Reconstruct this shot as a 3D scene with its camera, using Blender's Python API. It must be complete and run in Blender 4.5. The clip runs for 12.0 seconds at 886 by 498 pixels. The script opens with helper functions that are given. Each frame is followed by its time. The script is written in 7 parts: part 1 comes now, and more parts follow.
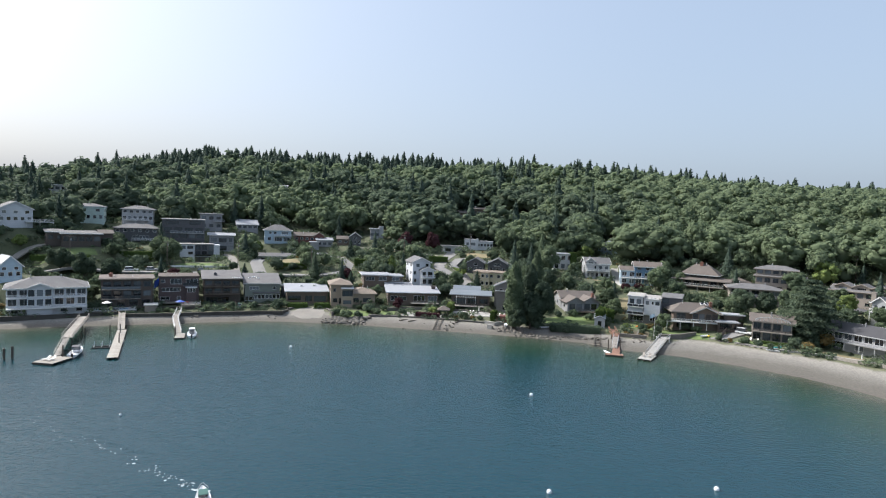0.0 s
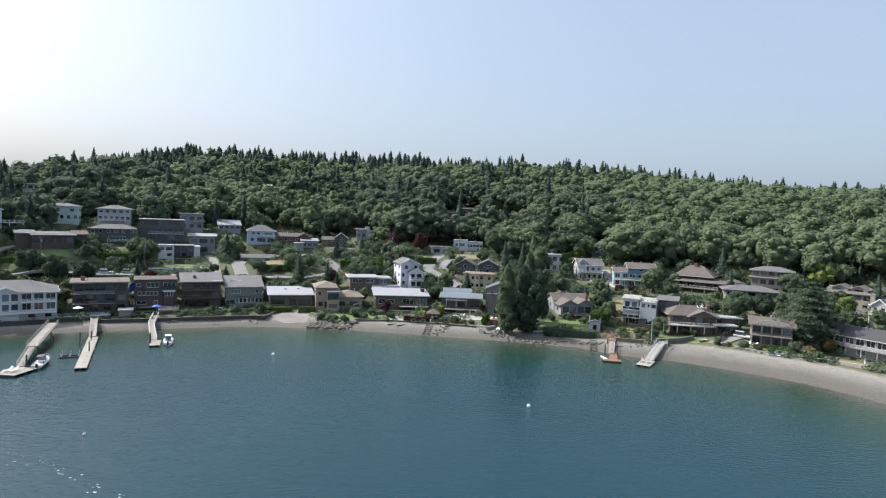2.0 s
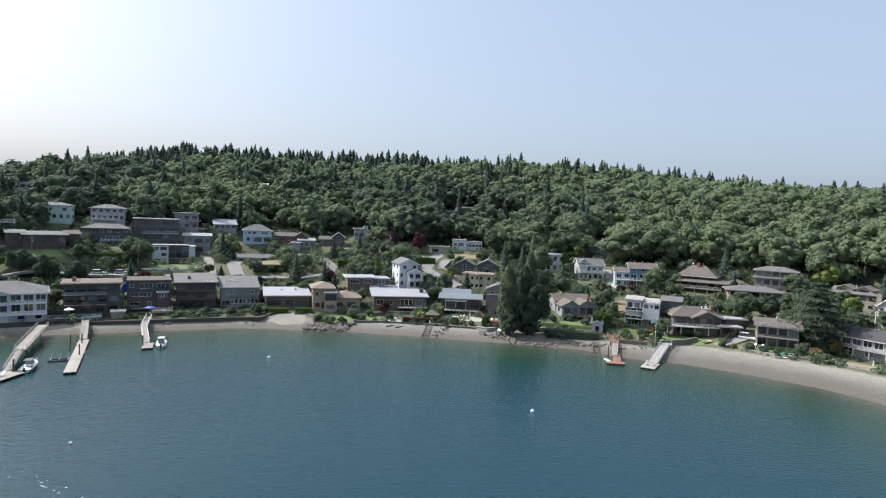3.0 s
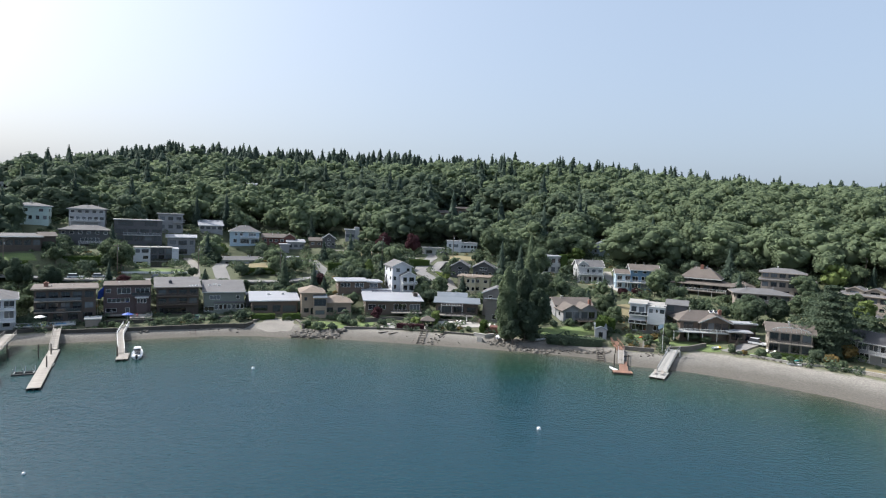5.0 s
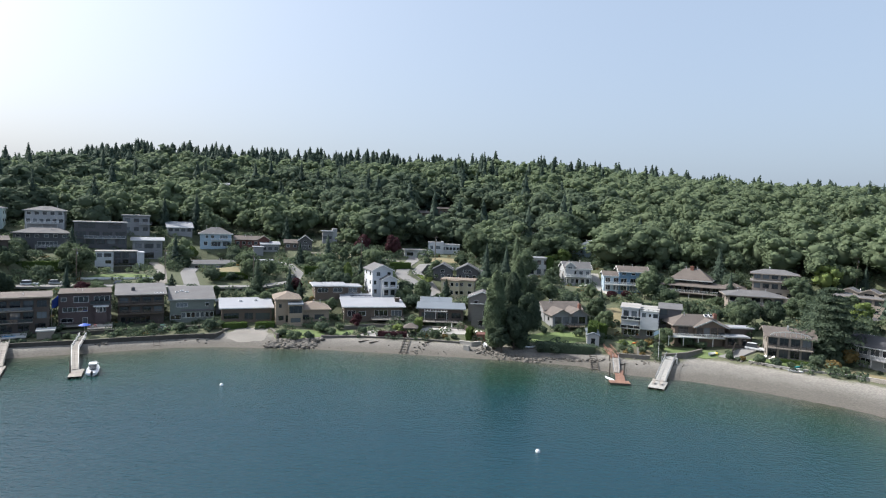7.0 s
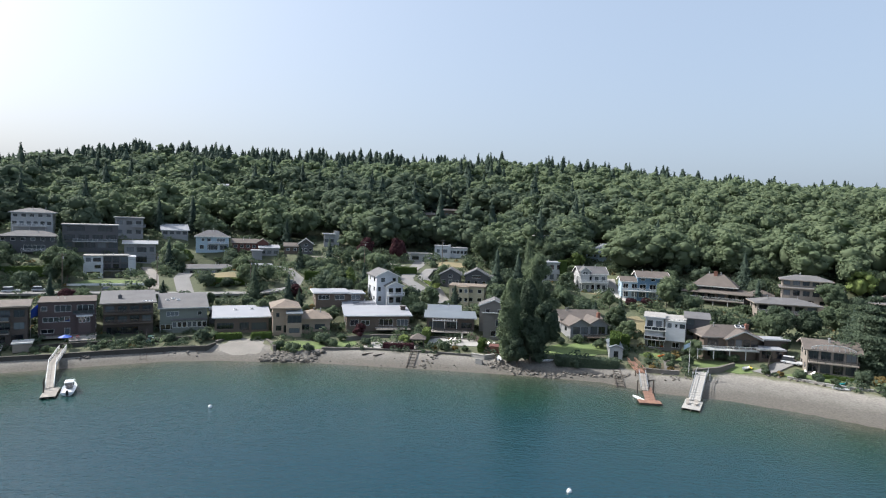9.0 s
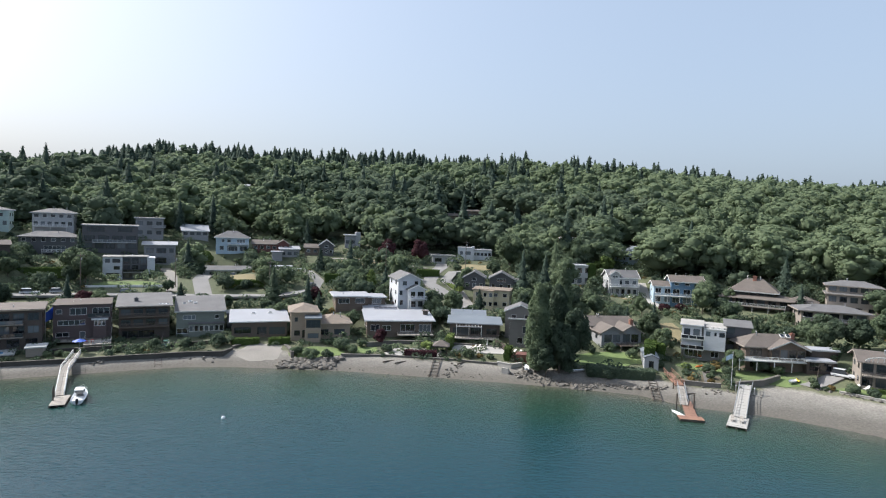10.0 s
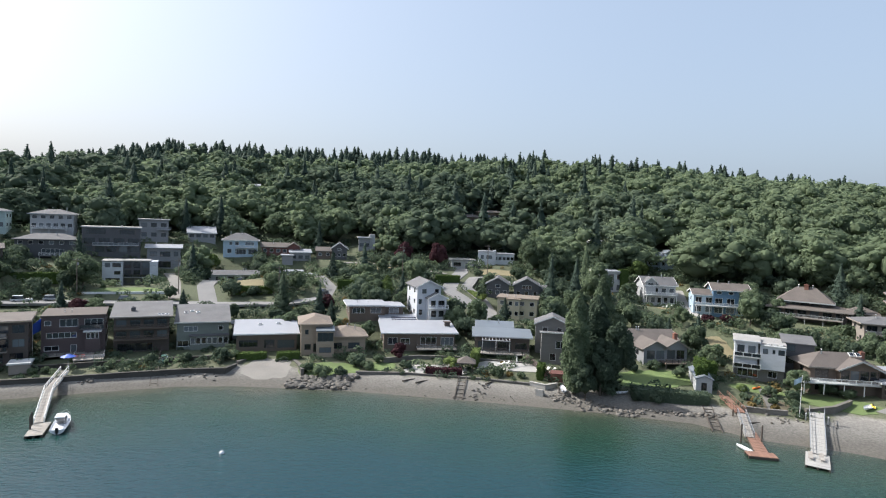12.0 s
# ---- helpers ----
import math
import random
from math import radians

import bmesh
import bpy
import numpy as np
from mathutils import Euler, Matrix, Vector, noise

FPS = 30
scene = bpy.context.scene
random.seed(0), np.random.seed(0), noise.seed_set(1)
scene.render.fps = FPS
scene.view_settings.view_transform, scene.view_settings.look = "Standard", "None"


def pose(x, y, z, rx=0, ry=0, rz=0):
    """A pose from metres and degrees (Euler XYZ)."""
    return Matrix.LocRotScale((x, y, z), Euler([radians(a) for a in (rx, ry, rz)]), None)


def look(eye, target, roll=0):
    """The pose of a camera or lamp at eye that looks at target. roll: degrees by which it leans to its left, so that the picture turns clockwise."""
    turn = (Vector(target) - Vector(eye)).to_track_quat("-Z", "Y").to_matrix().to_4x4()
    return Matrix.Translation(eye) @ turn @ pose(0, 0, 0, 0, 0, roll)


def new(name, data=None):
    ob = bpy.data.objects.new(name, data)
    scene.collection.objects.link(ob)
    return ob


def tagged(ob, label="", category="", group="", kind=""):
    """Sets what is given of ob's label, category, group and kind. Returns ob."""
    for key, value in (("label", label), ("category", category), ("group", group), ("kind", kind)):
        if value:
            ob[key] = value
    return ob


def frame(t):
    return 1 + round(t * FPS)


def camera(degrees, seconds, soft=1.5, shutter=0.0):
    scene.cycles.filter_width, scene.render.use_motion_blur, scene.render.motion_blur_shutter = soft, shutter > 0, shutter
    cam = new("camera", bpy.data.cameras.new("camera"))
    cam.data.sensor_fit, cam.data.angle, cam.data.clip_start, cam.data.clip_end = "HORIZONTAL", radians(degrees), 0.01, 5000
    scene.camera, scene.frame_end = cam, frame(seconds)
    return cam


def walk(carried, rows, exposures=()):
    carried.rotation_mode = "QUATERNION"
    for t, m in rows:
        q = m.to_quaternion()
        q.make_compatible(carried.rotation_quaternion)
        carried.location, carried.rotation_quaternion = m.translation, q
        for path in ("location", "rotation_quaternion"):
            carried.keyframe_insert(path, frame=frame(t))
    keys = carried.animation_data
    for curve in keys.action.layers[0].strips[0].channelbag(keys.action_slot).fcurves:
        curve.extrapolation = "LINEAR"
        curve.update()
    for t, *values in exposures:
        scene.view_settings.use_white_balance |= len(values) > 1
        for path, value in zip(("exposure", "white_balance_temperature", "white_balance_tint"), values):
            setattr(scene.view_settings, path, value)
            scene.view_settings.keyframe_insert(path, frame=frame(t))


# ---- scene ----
cam = camera(74.4, 12.0, soft=1.15)
PATH = [
    (0, (1.474, 8.014, 37.8), (1.614, 10.006, 37.692), 2.4),
    (0.5, (1.303, 9.583, 37.973), (1.504, 11.57, 37.866), 2.4),
    (1, (1.029, 11.466, 37.872), (1.288, 13.447, 37.769), 2.4),
    (1.5, (0.798, 13.457, 37.769), (1.066, 15.437, 37.666), 2.3),
    (2, (0.778, 15.589, 37.952), (0.965, 17.578, 37.845), 2.4),
    (2.5, (0.53, 17.431, 37.813), (0.717, 19.42, 37.705), 2.4),
    (3, (0.407, 19.398, 37.951), (0.603, 21.385, 37.842), 2.4),
    (5, (0.154, 29.091, 38.01), (0.378, 31.075, 37.903), 2.3),
    (5.5, (0.005, 31.678, 38.176), (0.239, 33.662, 38.069), 2.2),
    (6, (-0.127, 34.087, 38.023), (0.139, 36.066, 37.918), 2.2),
    (6.5, (-0.233, 36.698, 38.173), (0.075, 38.671, 38.069), 2.1),
    (7, (-0.418, 39.582, 38.266), (-0.119, 41.557, 38.162), 2.1),
    (9, (-0.583, 52.625, 38.52), (-0.293, 54.601, 38.421), 2.1),
    (9.5, (-0.832, 56.279, 38.66), (-0.568, 58.259, 38.561), 2.1),
    (10, (-0.395, 60.015, 38.753), (-0.178, 62.0, 38.653), 2.2),
    (10.5, (-0.626, 63.66, 39.045), (-0.397, 65.644, 38.944), 2.1),
    (11, (-0.866, 67.251, 39.07), (-0.59, 69.23, 38.972), 2.1),
    (11.5, (-1.292, 71.168, 39.224), (-0.982, 73.141, 39.127), 2.0),
    (12, (-2.252, 75.661, 39.373), (-2.074, 77.651, 39.272), 2.3),
]
walk(cam, [(t, look(eye, target, roll)) for t, eye, target, roll in PATH])
# exposure
scene.view_settings.exposure = 0.56

# ---- light ----
SUN = Vector((-0.66, 0.30, 0.69)).normalized()
world = bpy.data.worlds.new("sky")
scene.world = world
world.use_nodes = True
wn = world.node_tree.nodes
sky = wn.new("ShaderNodeTexSky")
sky.sky_type, sky.sun_disc = "NISHITA", False
sky.sun_elevation, sky.sun_rotation = math.asin(SUN.z), math.atan2(SUN.x, SUN.y)
sky.air_density, sky.dust_density, sky.ozone_density = 1.0, 6.0, 1.3
haze = wn.new("ShaderNodeMix")
haze.data_type = "RGBA"
haze.inputs["Factor"].default_value = 0.55
haze.inputs["B"].default_value = (2.4, 3.0, 3.85, 1)
world.node_tree.links.new(sky.outputs[0], haze.inputs["A"])
world.node_tree.links.new(haze.outputs["Result"], wn["Background"].inputs[0])
wn["Background"].inputs[1].default_value = 0.162
sun_data = bpy.data.lights.new("sun", "SUN")
sun_data.energy, sun_data.angle, sun_data.color = 4.5, radians(0.6), (1.0, 0.98, 0.955)
sun = new("sun", sun_data)
sun.matrix_world = look(SUN * 300, (0, 0, 0))


# ---- materials ----
def material(name, base, rough=0.7, vary=0.25, scale=1.5, bump=0.0, metal=0.0, fine=8.0, per_object=0.0, streak=None):
    """A surface whose colour varies at two scales, with fine relief."""
    m = bpy.data.materials.new(name)
    m.use_nodes = True
    n, l = m.node_tree.nodes, m.node_tree.links
    b = n["Principled BSDF"]
    b.inputs["Roughness"].default_value = rough
    b.inputs["Metallic"].default_value = metal
    tc = n.new("ShaderNodeTexCoord")
    src = tc.outputs["Object"]
    if streak:
        mp = n.new("ShaderNodeMapping")
        mp.inputs["Scale"].default_value = streak
        l.new(src, mp.inputs["Vector"])
        src = mp.outputs["Vector"]
    big, small = n.new("ShaderNodeTexNoise"), n.new("ShaderNodeTexNoise")
    big.inputs["Scale"].default_value, small.inputs["Scale"].default_value = scale * 0.3, fine
    big.inputs["Detail"].default_value, small.inputs["Detail"].default_value = 4, 3
    l.new(src, big.inputs["Vector"]), l.new(src, small.inputs["Vector"])
    add = n.new("ShaderNodeMath")
    add.operation = "ADD"
    l.new(big.outputs["Fac"], add.inputs[0]), l.new(small.outputs["Fac"], add.inputs[1])
    top = add.outputs[0]
    if per_object:
        oi, ml, ad = n.new("ShaderNodeObjectInfo"), n.new("ShaderNodeMath"), n.new("ShaderNodeMath")
        ml.operation, ad.operation = "MULTIPLY_ADD", "ADD"
        l.new(oi.outputs["Random"], ml.inputs[0])
        ml.inputs[1].default_value, ml.inputs[2].default_value = per_object, -per_object / 2
        l.new(top, ad.inputs[0]), l.new(ml.outputs[0], ad.inputs[1])
        top = ad.outputs[0]
    mr = n.new("ShaderNodeMapRange")
    mr.inputs["From Min"].default_value, mr.inputs["From Max"].default_value = 0.55, 1.45
    mr.inputs["To Min"].default_value, mr.inputs["To Max"].default_value = 1 - vary, 1 + vary
    l.new(top, mr.inputs["Value"])
    mix = n.new("ShaderNodeVectorMath")
    mix.operation = "SCALE"
    mix.inputs[0].default_value = base
    l.new(mr.outputs["Result"], mix.inputs["Scale"])
    l.new(mix.outputs[0], b.inputs["Base Color"])
    if bump:
        bp = n.new("ShaderNodeBump")
        bp.inputs["Strength"].default_value, bp.inputs["Distance"].default_value = 0.6, bump
        l.new(small.outputs["Fac"], bp.inputs["Height"]), l.new(bp.outputs[0], b.inputs["Normal"])
    return m


def leaf_material(name, dark, light, trans=0.25):
    """Foliage: tint by tree and by clump, a little light shining through."""
    m = bpy.data.materials.new(name)
    m.use_nodes = True
    n, l = m.node_tree.nodes, m.node_tree.links
    b = n["Principled BSDF"]
    b.inputs["Roughness"].default_value = 0.8
    b.inputs["Specular IOR Level"].default_value = 0.12
    geo, oi, tc = n.new("ShaderNodeNewGeometry"), n.new("ShaderNodeObjectInfo"), n.new("ShaderNodeNewGeometry")
    noise_t = n.new("ShaderNodeTexNoise")
    noise_t.inputs["Scale"].default_value, noise_t.inputs["Detail"].default_value = 0.11, 2
    l.new(tc.outputs["Position"], noise_t.inputs["Vector"])
    a, c = n.new("ShaderNodeMath"), n.new("ShaderNodeMath")
    a.operation, c.operation = "MULTIPLY_ADD", "MULTIPLY_ADD"
    l.new(geo.outputs["Random Per Island"], a.inputs[0])
    a.inputs[1].default_value = 0.22
    l.new(noise_t.outputs["Fac"], a.inputs[2])
    l.new(oi.outputs["Random"], c.inputs[0])
    c.inputs[1].default_value = 0.35
    at, by_tree = n.new("ShaderNodeAttribute"), n.new("ShaderNodeMath")
    at.attribute_name = "tint"
    by_tree.operation = "MULTIPLY_ADD"
    l.new(at.outputs["Fac"], by_tree.inputs[0])
    by_tree.inputs[1].default_value = 0.5
    l.new(a.outputs[0], by_tree.inputs[2])
    l.new(by_tree.outputs[0], c.inputs[2])
    mr = n.new("ShaderNodeMapRange")
    mr.inputs["From Min"].default_value, mr.inputs["From Max"].default_value = 0.35, 1.0
    l.new(c.outputs[0], mr.inputs["Value"])
    mx = n.new("ShaderNodeMix")
    mx.data_type = "RGBA"
    mx.inputs["A"].default_value, mx.inputs["B"].default_value = (*dark, 1), (*light, 1)
    l.new(mr.outputs["Result"], mx.inputs["Factor"])
    l.new(mx.outputs["Result"], b.inputs["Base Color"])
    tr, ms = n.new("ShaderNodeBsdfTranslucent"), n.new("ShaderNodeMixShader")
    l.new(mx.outputs["Result"], tr.inputs["Color"])
    ms.inputs[0].default_value = trans
    l.new(b.outputs[0], ms.inputs[1]), l.new(tr.outputs[0], ms.inputs[2])
    l.new(ms.outputs[0], n["Material Output"].inputs["Surface"])
    return m


def glass_material():
    m = bpy.data.materials.new("window_glass")
    m.use_nodes = True
    n, l = m.node_tree.nodes, m.node_tree.links
    b = n["Principled BSDF"]
    b.inputs["Roughness"].default_value = 0.06
    b.inputs["Specular IOR Level"].default_value = 0.9
    oi, mr, mx = n.new("ShaderNodeObjectInfo"), n.new("ShaderNodeMapRange"), n.new("ShaderNodeMix")
    mx.data_type = "RGBA"
    mr.inputs["From Min"].default_value = 0.55
    l.new(oi.outputs["Random"], mr.inputs["Value"]), l.new(mr.outputs["Result"], mx.inputs["Factor"])
    mx.inputs["A"].default_value, mx.inputs["B"].default_value = (0.012, 0.015, 0.02, 1), (0.14, 0.16, 0.18, 1)
    l.new(mx.outputs["Result"], b.inputs["Base Color"])
    return m


M = {}
for key, spec in {
    "white": ((0.5, 0.52, 0.55), 0.6), "offwhite": ((0.42, 0.43, 0.425), 0.65), "cream": ((0.47, 0.42, 0.31), 0.7), "pale_blue": ((0.36, 0.46, 0.54), 0.65),
    "blue": ((0.09, 0.17, 0.26), 0.65), "grey": ((0.235, 0.24, 0.25), 0.7), "light_grey": ((0.36, 0.37, 0.38), 0.7), "dark_grey": ((0.082, 0.084, 0.092), 0.7),
    "navy": ((0.035, 0.04, 0.055), 0.65), "brown": ((0.125, 0.096, 0.076), 0.75), "plum": ((0.085, 0.062, 0.062), 0.7), "dark_brown": ((0.078, 0.062, 0.053), 0.75), "tan": ((0.32, 0.255, 0.195), 0.75),
    "taupe": ((0.24, 0.212, 0.185), 0.75), "red_brown": ((0.13, 0.055, 0.045), 0.75), "shingle_grey": ((0.17, 0.165, 0.155), 0.8), "sage": ((0.17, 0.19, 0.17), 0.7), "mint": ((0.42, 0.52, 0.5), 0.65),
}.items():
    M[key] = material("siding_" + key, spec[0], spec[1], 0.16, 1.2, 0.01, fine=6, streak=(1, 1, 5))
for key, col in {"roof_brown": (0.115, 0.098, 0.087), "roof_grey": (0.118, 0.117, 0.12), "roof_dark": (0.055, 0.055, 0.06), "roof_tan": (0.19, 0.155, 0.125)}.items():
    M[key] = material(key, col, 0.85, 0.3, 1.0, 0.03, fine=5)
M["roof_white"] = material("roof_membrane_white", (0.29, 0.3, 0.325), 0.55, 0.1, 0.8, 0.005)
M["roof_gravel"] = material("roof_gravel", (0.3, 0.29, 0.275), 0.9, 0.25, 0.9, 0.02, fine=12)
M["roof_metal"] = material("roof_metal", (0.2, 0.225, 0.25), 0.45, 0.12, 0.8, metal=0.35)
M["trim"] = material("white_trim", (0.68, 0.68, 0.67), 0.55, 0.08)
M["dark_trim"] = material("dark_trim", (0.05, 0.047, 0.045), 0.6, 0.15)
M["glass"] = glass_material()
M["concrete"] = material("concrete", (0.33, 0.32, 0.3), 0.85, 0.22, 0.7, 0.01)
M["seawall"] = material("old_seawall_concrete", (0.135, 0.127, 0.115), 0.9, 0.35, 0.8, 0.02, streak=(1, 1, 0.4))
# Same streaked concrete, darker: shade on the western walls is in the colour.
M["dark_seawall"] = material("shaded_seawall", (0.06, 0.056, 0.05), 0.9, 0.4, 0.8, 0.02, streak=(1, 1, 0.4))
M["asphalt"] = material("asphalt", (0.2, 0.195, 0.19), 0.9, 0.18, 0.5, 0.01)
M["gravel"] = material("pale_gravel", (0.22, 0.206, 0.185), 0.95, 0.25, 0.6, 0.02)
M["foam"] = material("sea_foam", (0.4, 0.45, 0.47), 0.8, 0.15)
M["plank"] = material("weathered_plank", (0.3, 0.275, 0.245), 0.85, 0.25, 2, 0.01, per_object=0.5)
M["red_plank"] = material("red_stained_plank", (0.21, 0.115, 0.08), 0.8, 0.25, 2, 0.01, per_object=0.5)
M["timber"] = material("dark_wet_timber", (0.07, 0.058, 0.048), 0.8, 0.35, 2, 0.02)
M["rock"] = material("shore_rock", (0.13, 0.12, 0.105), 0.9, 0.4, 1.5, 0.06, per_object=0.6)
M["hull"] = material("white_gelcoat", (0.75, 0.76, 0.78), 0.25, 0.05)
M["steel"] = material("galvanised_steel", (0.45, 0.46, 0.47), 0.4, 0.1, metal=0.7)
M["black"] = material("black_rubber", (0.015, 0.015, 0.017), 0.5, 0.2)
M["pole"] = material("weathered_pole", (0.16, 0.13, 0.105), 0.9, 0.25, 2, 0.02)
M["lawn"] = material("mown_lawn", (0.115, 0.16, 0.055), 0.95, 0.3, 0.5, 0.03, fine=6)
M["dry_lawn"] = material("dry_lawn", (0.2, 0.17, 0.095), 0.95, 0.28, 0.6, 0.03, fine=6)
M["bed"] = material("planting_bed", (0.09, 0.075, 0.045), 0.95, 0.4, 1.2, 0.06, fine=4)
M["bark"] = material("bark", (0.095, 0.078, 0.062), 0.95, 0.35, 2, 0.03)
for key, col in {"blue_canvas": (0.03, 0.09, 0.4), "green_canvas": (0.03, 0.1, 0.085), "red_paint": (0.4, 0.04, 0.035), "orange_plastic": (0.65, 0.16, 0.03), "yellow_plastic": (0.65, 0.48, 0.05),
                 "car_paint": (0.6, 0.61, 0.63), "solar": (0.02, 0.03, 0.06), "brick": (0.22, 0.1, 0.07), "cushion": (0.7, 0.69, 0.66), "teal_plastic": (0.03, 0.35, 0.38), "pool": (0.05, 0.22, 0.42)}.items():
    M[key] = material(key, col, 0.5, 0.1)
# Both broadleaf greens run bluer with lifted darks: haze put into the colour.
M["leaf"] = leaf_material("broadleaf", (0.056, 0.084, 0.056), (0.16, 0.207, 0.124), 0.48)
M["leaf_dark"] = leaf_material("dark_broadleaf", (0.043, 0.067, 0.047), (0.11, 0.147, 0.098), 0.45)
M["needle"] = leaf_material("conifer_needles", (0.034, 0.056, 0.045), (0.068, 0.098, 0.074), 0.3)
M["leaf_light"] = leaf_material("bright_leaf", (0.075, 0.112, 0.034), (0.18, 0.235, 0.08))
M["leaf_red"] = leaf_material("purple_leaf", (0.03, 0.014, 0.018), (0.085, 0.036, 0.042))
M["leaf_dry"] = leaf_material("dry_shrub", (0.1, 0.075, 0.03), (0.23, 0.17, 0.07))
M["hedge"] = leaf_material("hedge_leaf", (0.03, 0.055, 0.016), (0.085, 0.13, 0.035))


# ---- shore, ground and water ----
SHORE_X = (-420, -170, -114, -94, -80, -60, -48, -36, -10, 18, 43, 60, 68, 83, 96, 106.5, 112, 115.5, 130, 158, 205, 320)
SHORE_Y = (60, 160, 184, 192, 197, 204, 208, 208.5, 206, 199.5, 193, 187, 178.5, 172, 161, 150, 139.5, 125.5, 92, 38, -40, -250)
PADS = []


def shore_distance(x, y):
    """Distance inland from the waterline; negative over the water."""
    x, y = np.asarray(x, float), np.asarray(y, float)
    best, side = np.full(x.shape, 1e9), np.zeros(x.shape)
    for ax, ay, bx, by in zip(SHORE_X, SHORE_Y, SHORE_X[1:], SHORE_Y[1:]):
        dx, dy = bx - ax, by - ay
        t = np.clip(((x - ax) * dx + (y - ay) * dy) / (dx * dx + dy * dy), 0, 1)
        r = np.hypot(x - ax - t * dx, y - ay - t * dy)
        s = dx * (y - ay) - dy * (x - ax)
        closer = r < best
        best, side = np.where(closer, r, best), np.where(closer, np.sign(s), side)
    return best * np.where(side == 0, 1, side)


def inland(x, y):
    """Distance inland, with the broad eastern and the narrow western beach evened out."""
    d = shore_distance(x, y)
    x = np.asarray(x, float)
    wide = 11 * np.clip((x - 84) / 12, 0, 1) - 3.5 * np.clip((-38 - x) / 6, 0, 1) - np.clip((-58 - x) / 8, 0, 1)
    return np.where(d < 0, d, np.where(d < 9 + wide, d * 9 / (9 + wide), d - wide * np.clip((95 - d) / 75, 0, 1)))


def ground_height(x, y, pads=True):
    x, y = np.asarray(x, float), np.asarray(y, float)
    d = inland(x, y)
    z = np.interp(d, (-400, -40, 0, 9, 11, 30, 45, 60, 100, 130, 200, 300, 400, 520, 900, 1400), (-30, -7, -0.05, 1.5, 1.9, 3.4, 5.8, 9, 17.5, 22, 36, 60, 84, 102, 106, 80))
    right = np.clip((x - 90) / 90, 0, 1) * np.clip((d - 40) / 60, 0, 1)
    z = z * (1 + 0.16 * right)
    z = z + np.clip((d - 90) / 80, 0, 1) * 2.5 * np.sin(x * 0.013 + 1.3) * np.cos(y * 0.011)
    # the ridge: how high the land may stand, by bearing
    far = np.maximum(y - 8, 30)
    crest = np.interp(x / far, (-0.8, -0.6, -0.42, -0.33, 0.0, 0.1, 0.35, 0.5, 0.72, 0.9), (0.04, 0.05, 0.082, 0.108, 0.124, 0.107, 0.096, 0.088, 0.08, 0.082))
    cap = 19 + crest * np.minimum(far, 560)
    z = np.where(d > 80, cap - np.log1p(np.exp(np.clip((cap - z) / 4, -30, 30))) * 4, z)
    if pads and PADS:
        top, weight = np.zeros(x.shape), np.full(x.shape, 0.12)
        for px, py, pz, pr, pz0 in PADS:
            w = np.exp(-(((x - px) ** 2 + (y - py) ** 2) / (pr * pr)) ** 1.5)
            top, weight = top + w * (pz - pz0), weight + w
        z = z + top / np.maximum(weight, 1e-6) * np.clip(d / 9, 0, 1)
    return z


def gz(x, y):
    return float(ground_height(np.array([x]), np.array([y]))[0])


def pad(x, y, z, r=11.0):
    """Levels the ground for a house."""
    PADS.append((x, y, z, r, float(ground_height(np.array([x]), np.array([y]), False)[0])))


def mesh_object(name, verts, faces, mat_, parent=None, smooth=False):
    me = bpy.data.meshes.new(name)
    me.from_pydata(verts, [], faces)
    me.materials.append(mat_)
    if smooth:
        me.polygons.foreach_set("use_smooth", [True] * len(me.polygons))
    me.update()
    ob = new(name, me)
    if parent:
        ob.parent = parent
    return ob


def part(name, bm, mat_, parent, label=""):
    me = bpy.data.meshes.new(name)
    bm.to_mesh(me)
    bm.free()
    me.materials.append(mat_)
    ob = new(name, me)
    if parent:
        ob.parent = parent
    return tagged(ob, label)


def thing(name, label, category, m, group="", kind=""):
    e = new(name)
    e.matrix_world = m
    return tagged(e, label, category, group, kind)


def box(bm, x0, y0, z0, x1, y1, z1, bevel=0.0):
    m = Matrix.Translation(((x0 + x1) / 2, (y0 + y1) / 2, (z0 + z1) / 2)) @ Matrix.Diagonal((max(abs(x1 - x0), 1e-3), max(abs(y1 - y0), 1e-3), max(abs(z1 - z0), 1e-3), 1))
    got = bmesh.ops.create_cube(bm, size=1, matrix=m)
    if bevel:
        edges = {e for v in got["verts"] for e in v.link_edges}
        bmesh.ops.bevel(bm, geom=list(edges), offset=bevel, segments=2, affect="EDGES")


def beam(bm, a, b, w, h=None):
    """A bar of section w x h from a to b."""
    a, b = Vector(a), Vector(b)
    d = b - a
    q = d.to_track_quat("Z", "Y").to_matrix().to_4x4()
    m = Matrix.Translation((a + b) / 2) @ q @ Matrix.Diagonal((w, h or w, d.length, 1))
    bmesh.ops.create_cube(bm, size=1, matrix=m)


def rod(bm, a, b, r0, r1=None, seg=8):
    a, b = Vector(a), Vector(b)
    d = b - a
    m = Matrix.Translation((a + b) / 2) @ d.to_track_quat("Z", "Y").to_matrix().to_4x4()
    bmesh.ops.create_cone(bm, cap_ends=True, segments=seg, radius1=r0, radius2=r0 if r1 is None else r1, depth=d.length, matrix=m)


def bms():
    return bmesh.new()


def on_ground(points, lift):
    p = np.array(points)
    return [(x, y, z + lift) for (x, y), z in zip(points, ground_height(p[:, 0], p[:, 1]))]


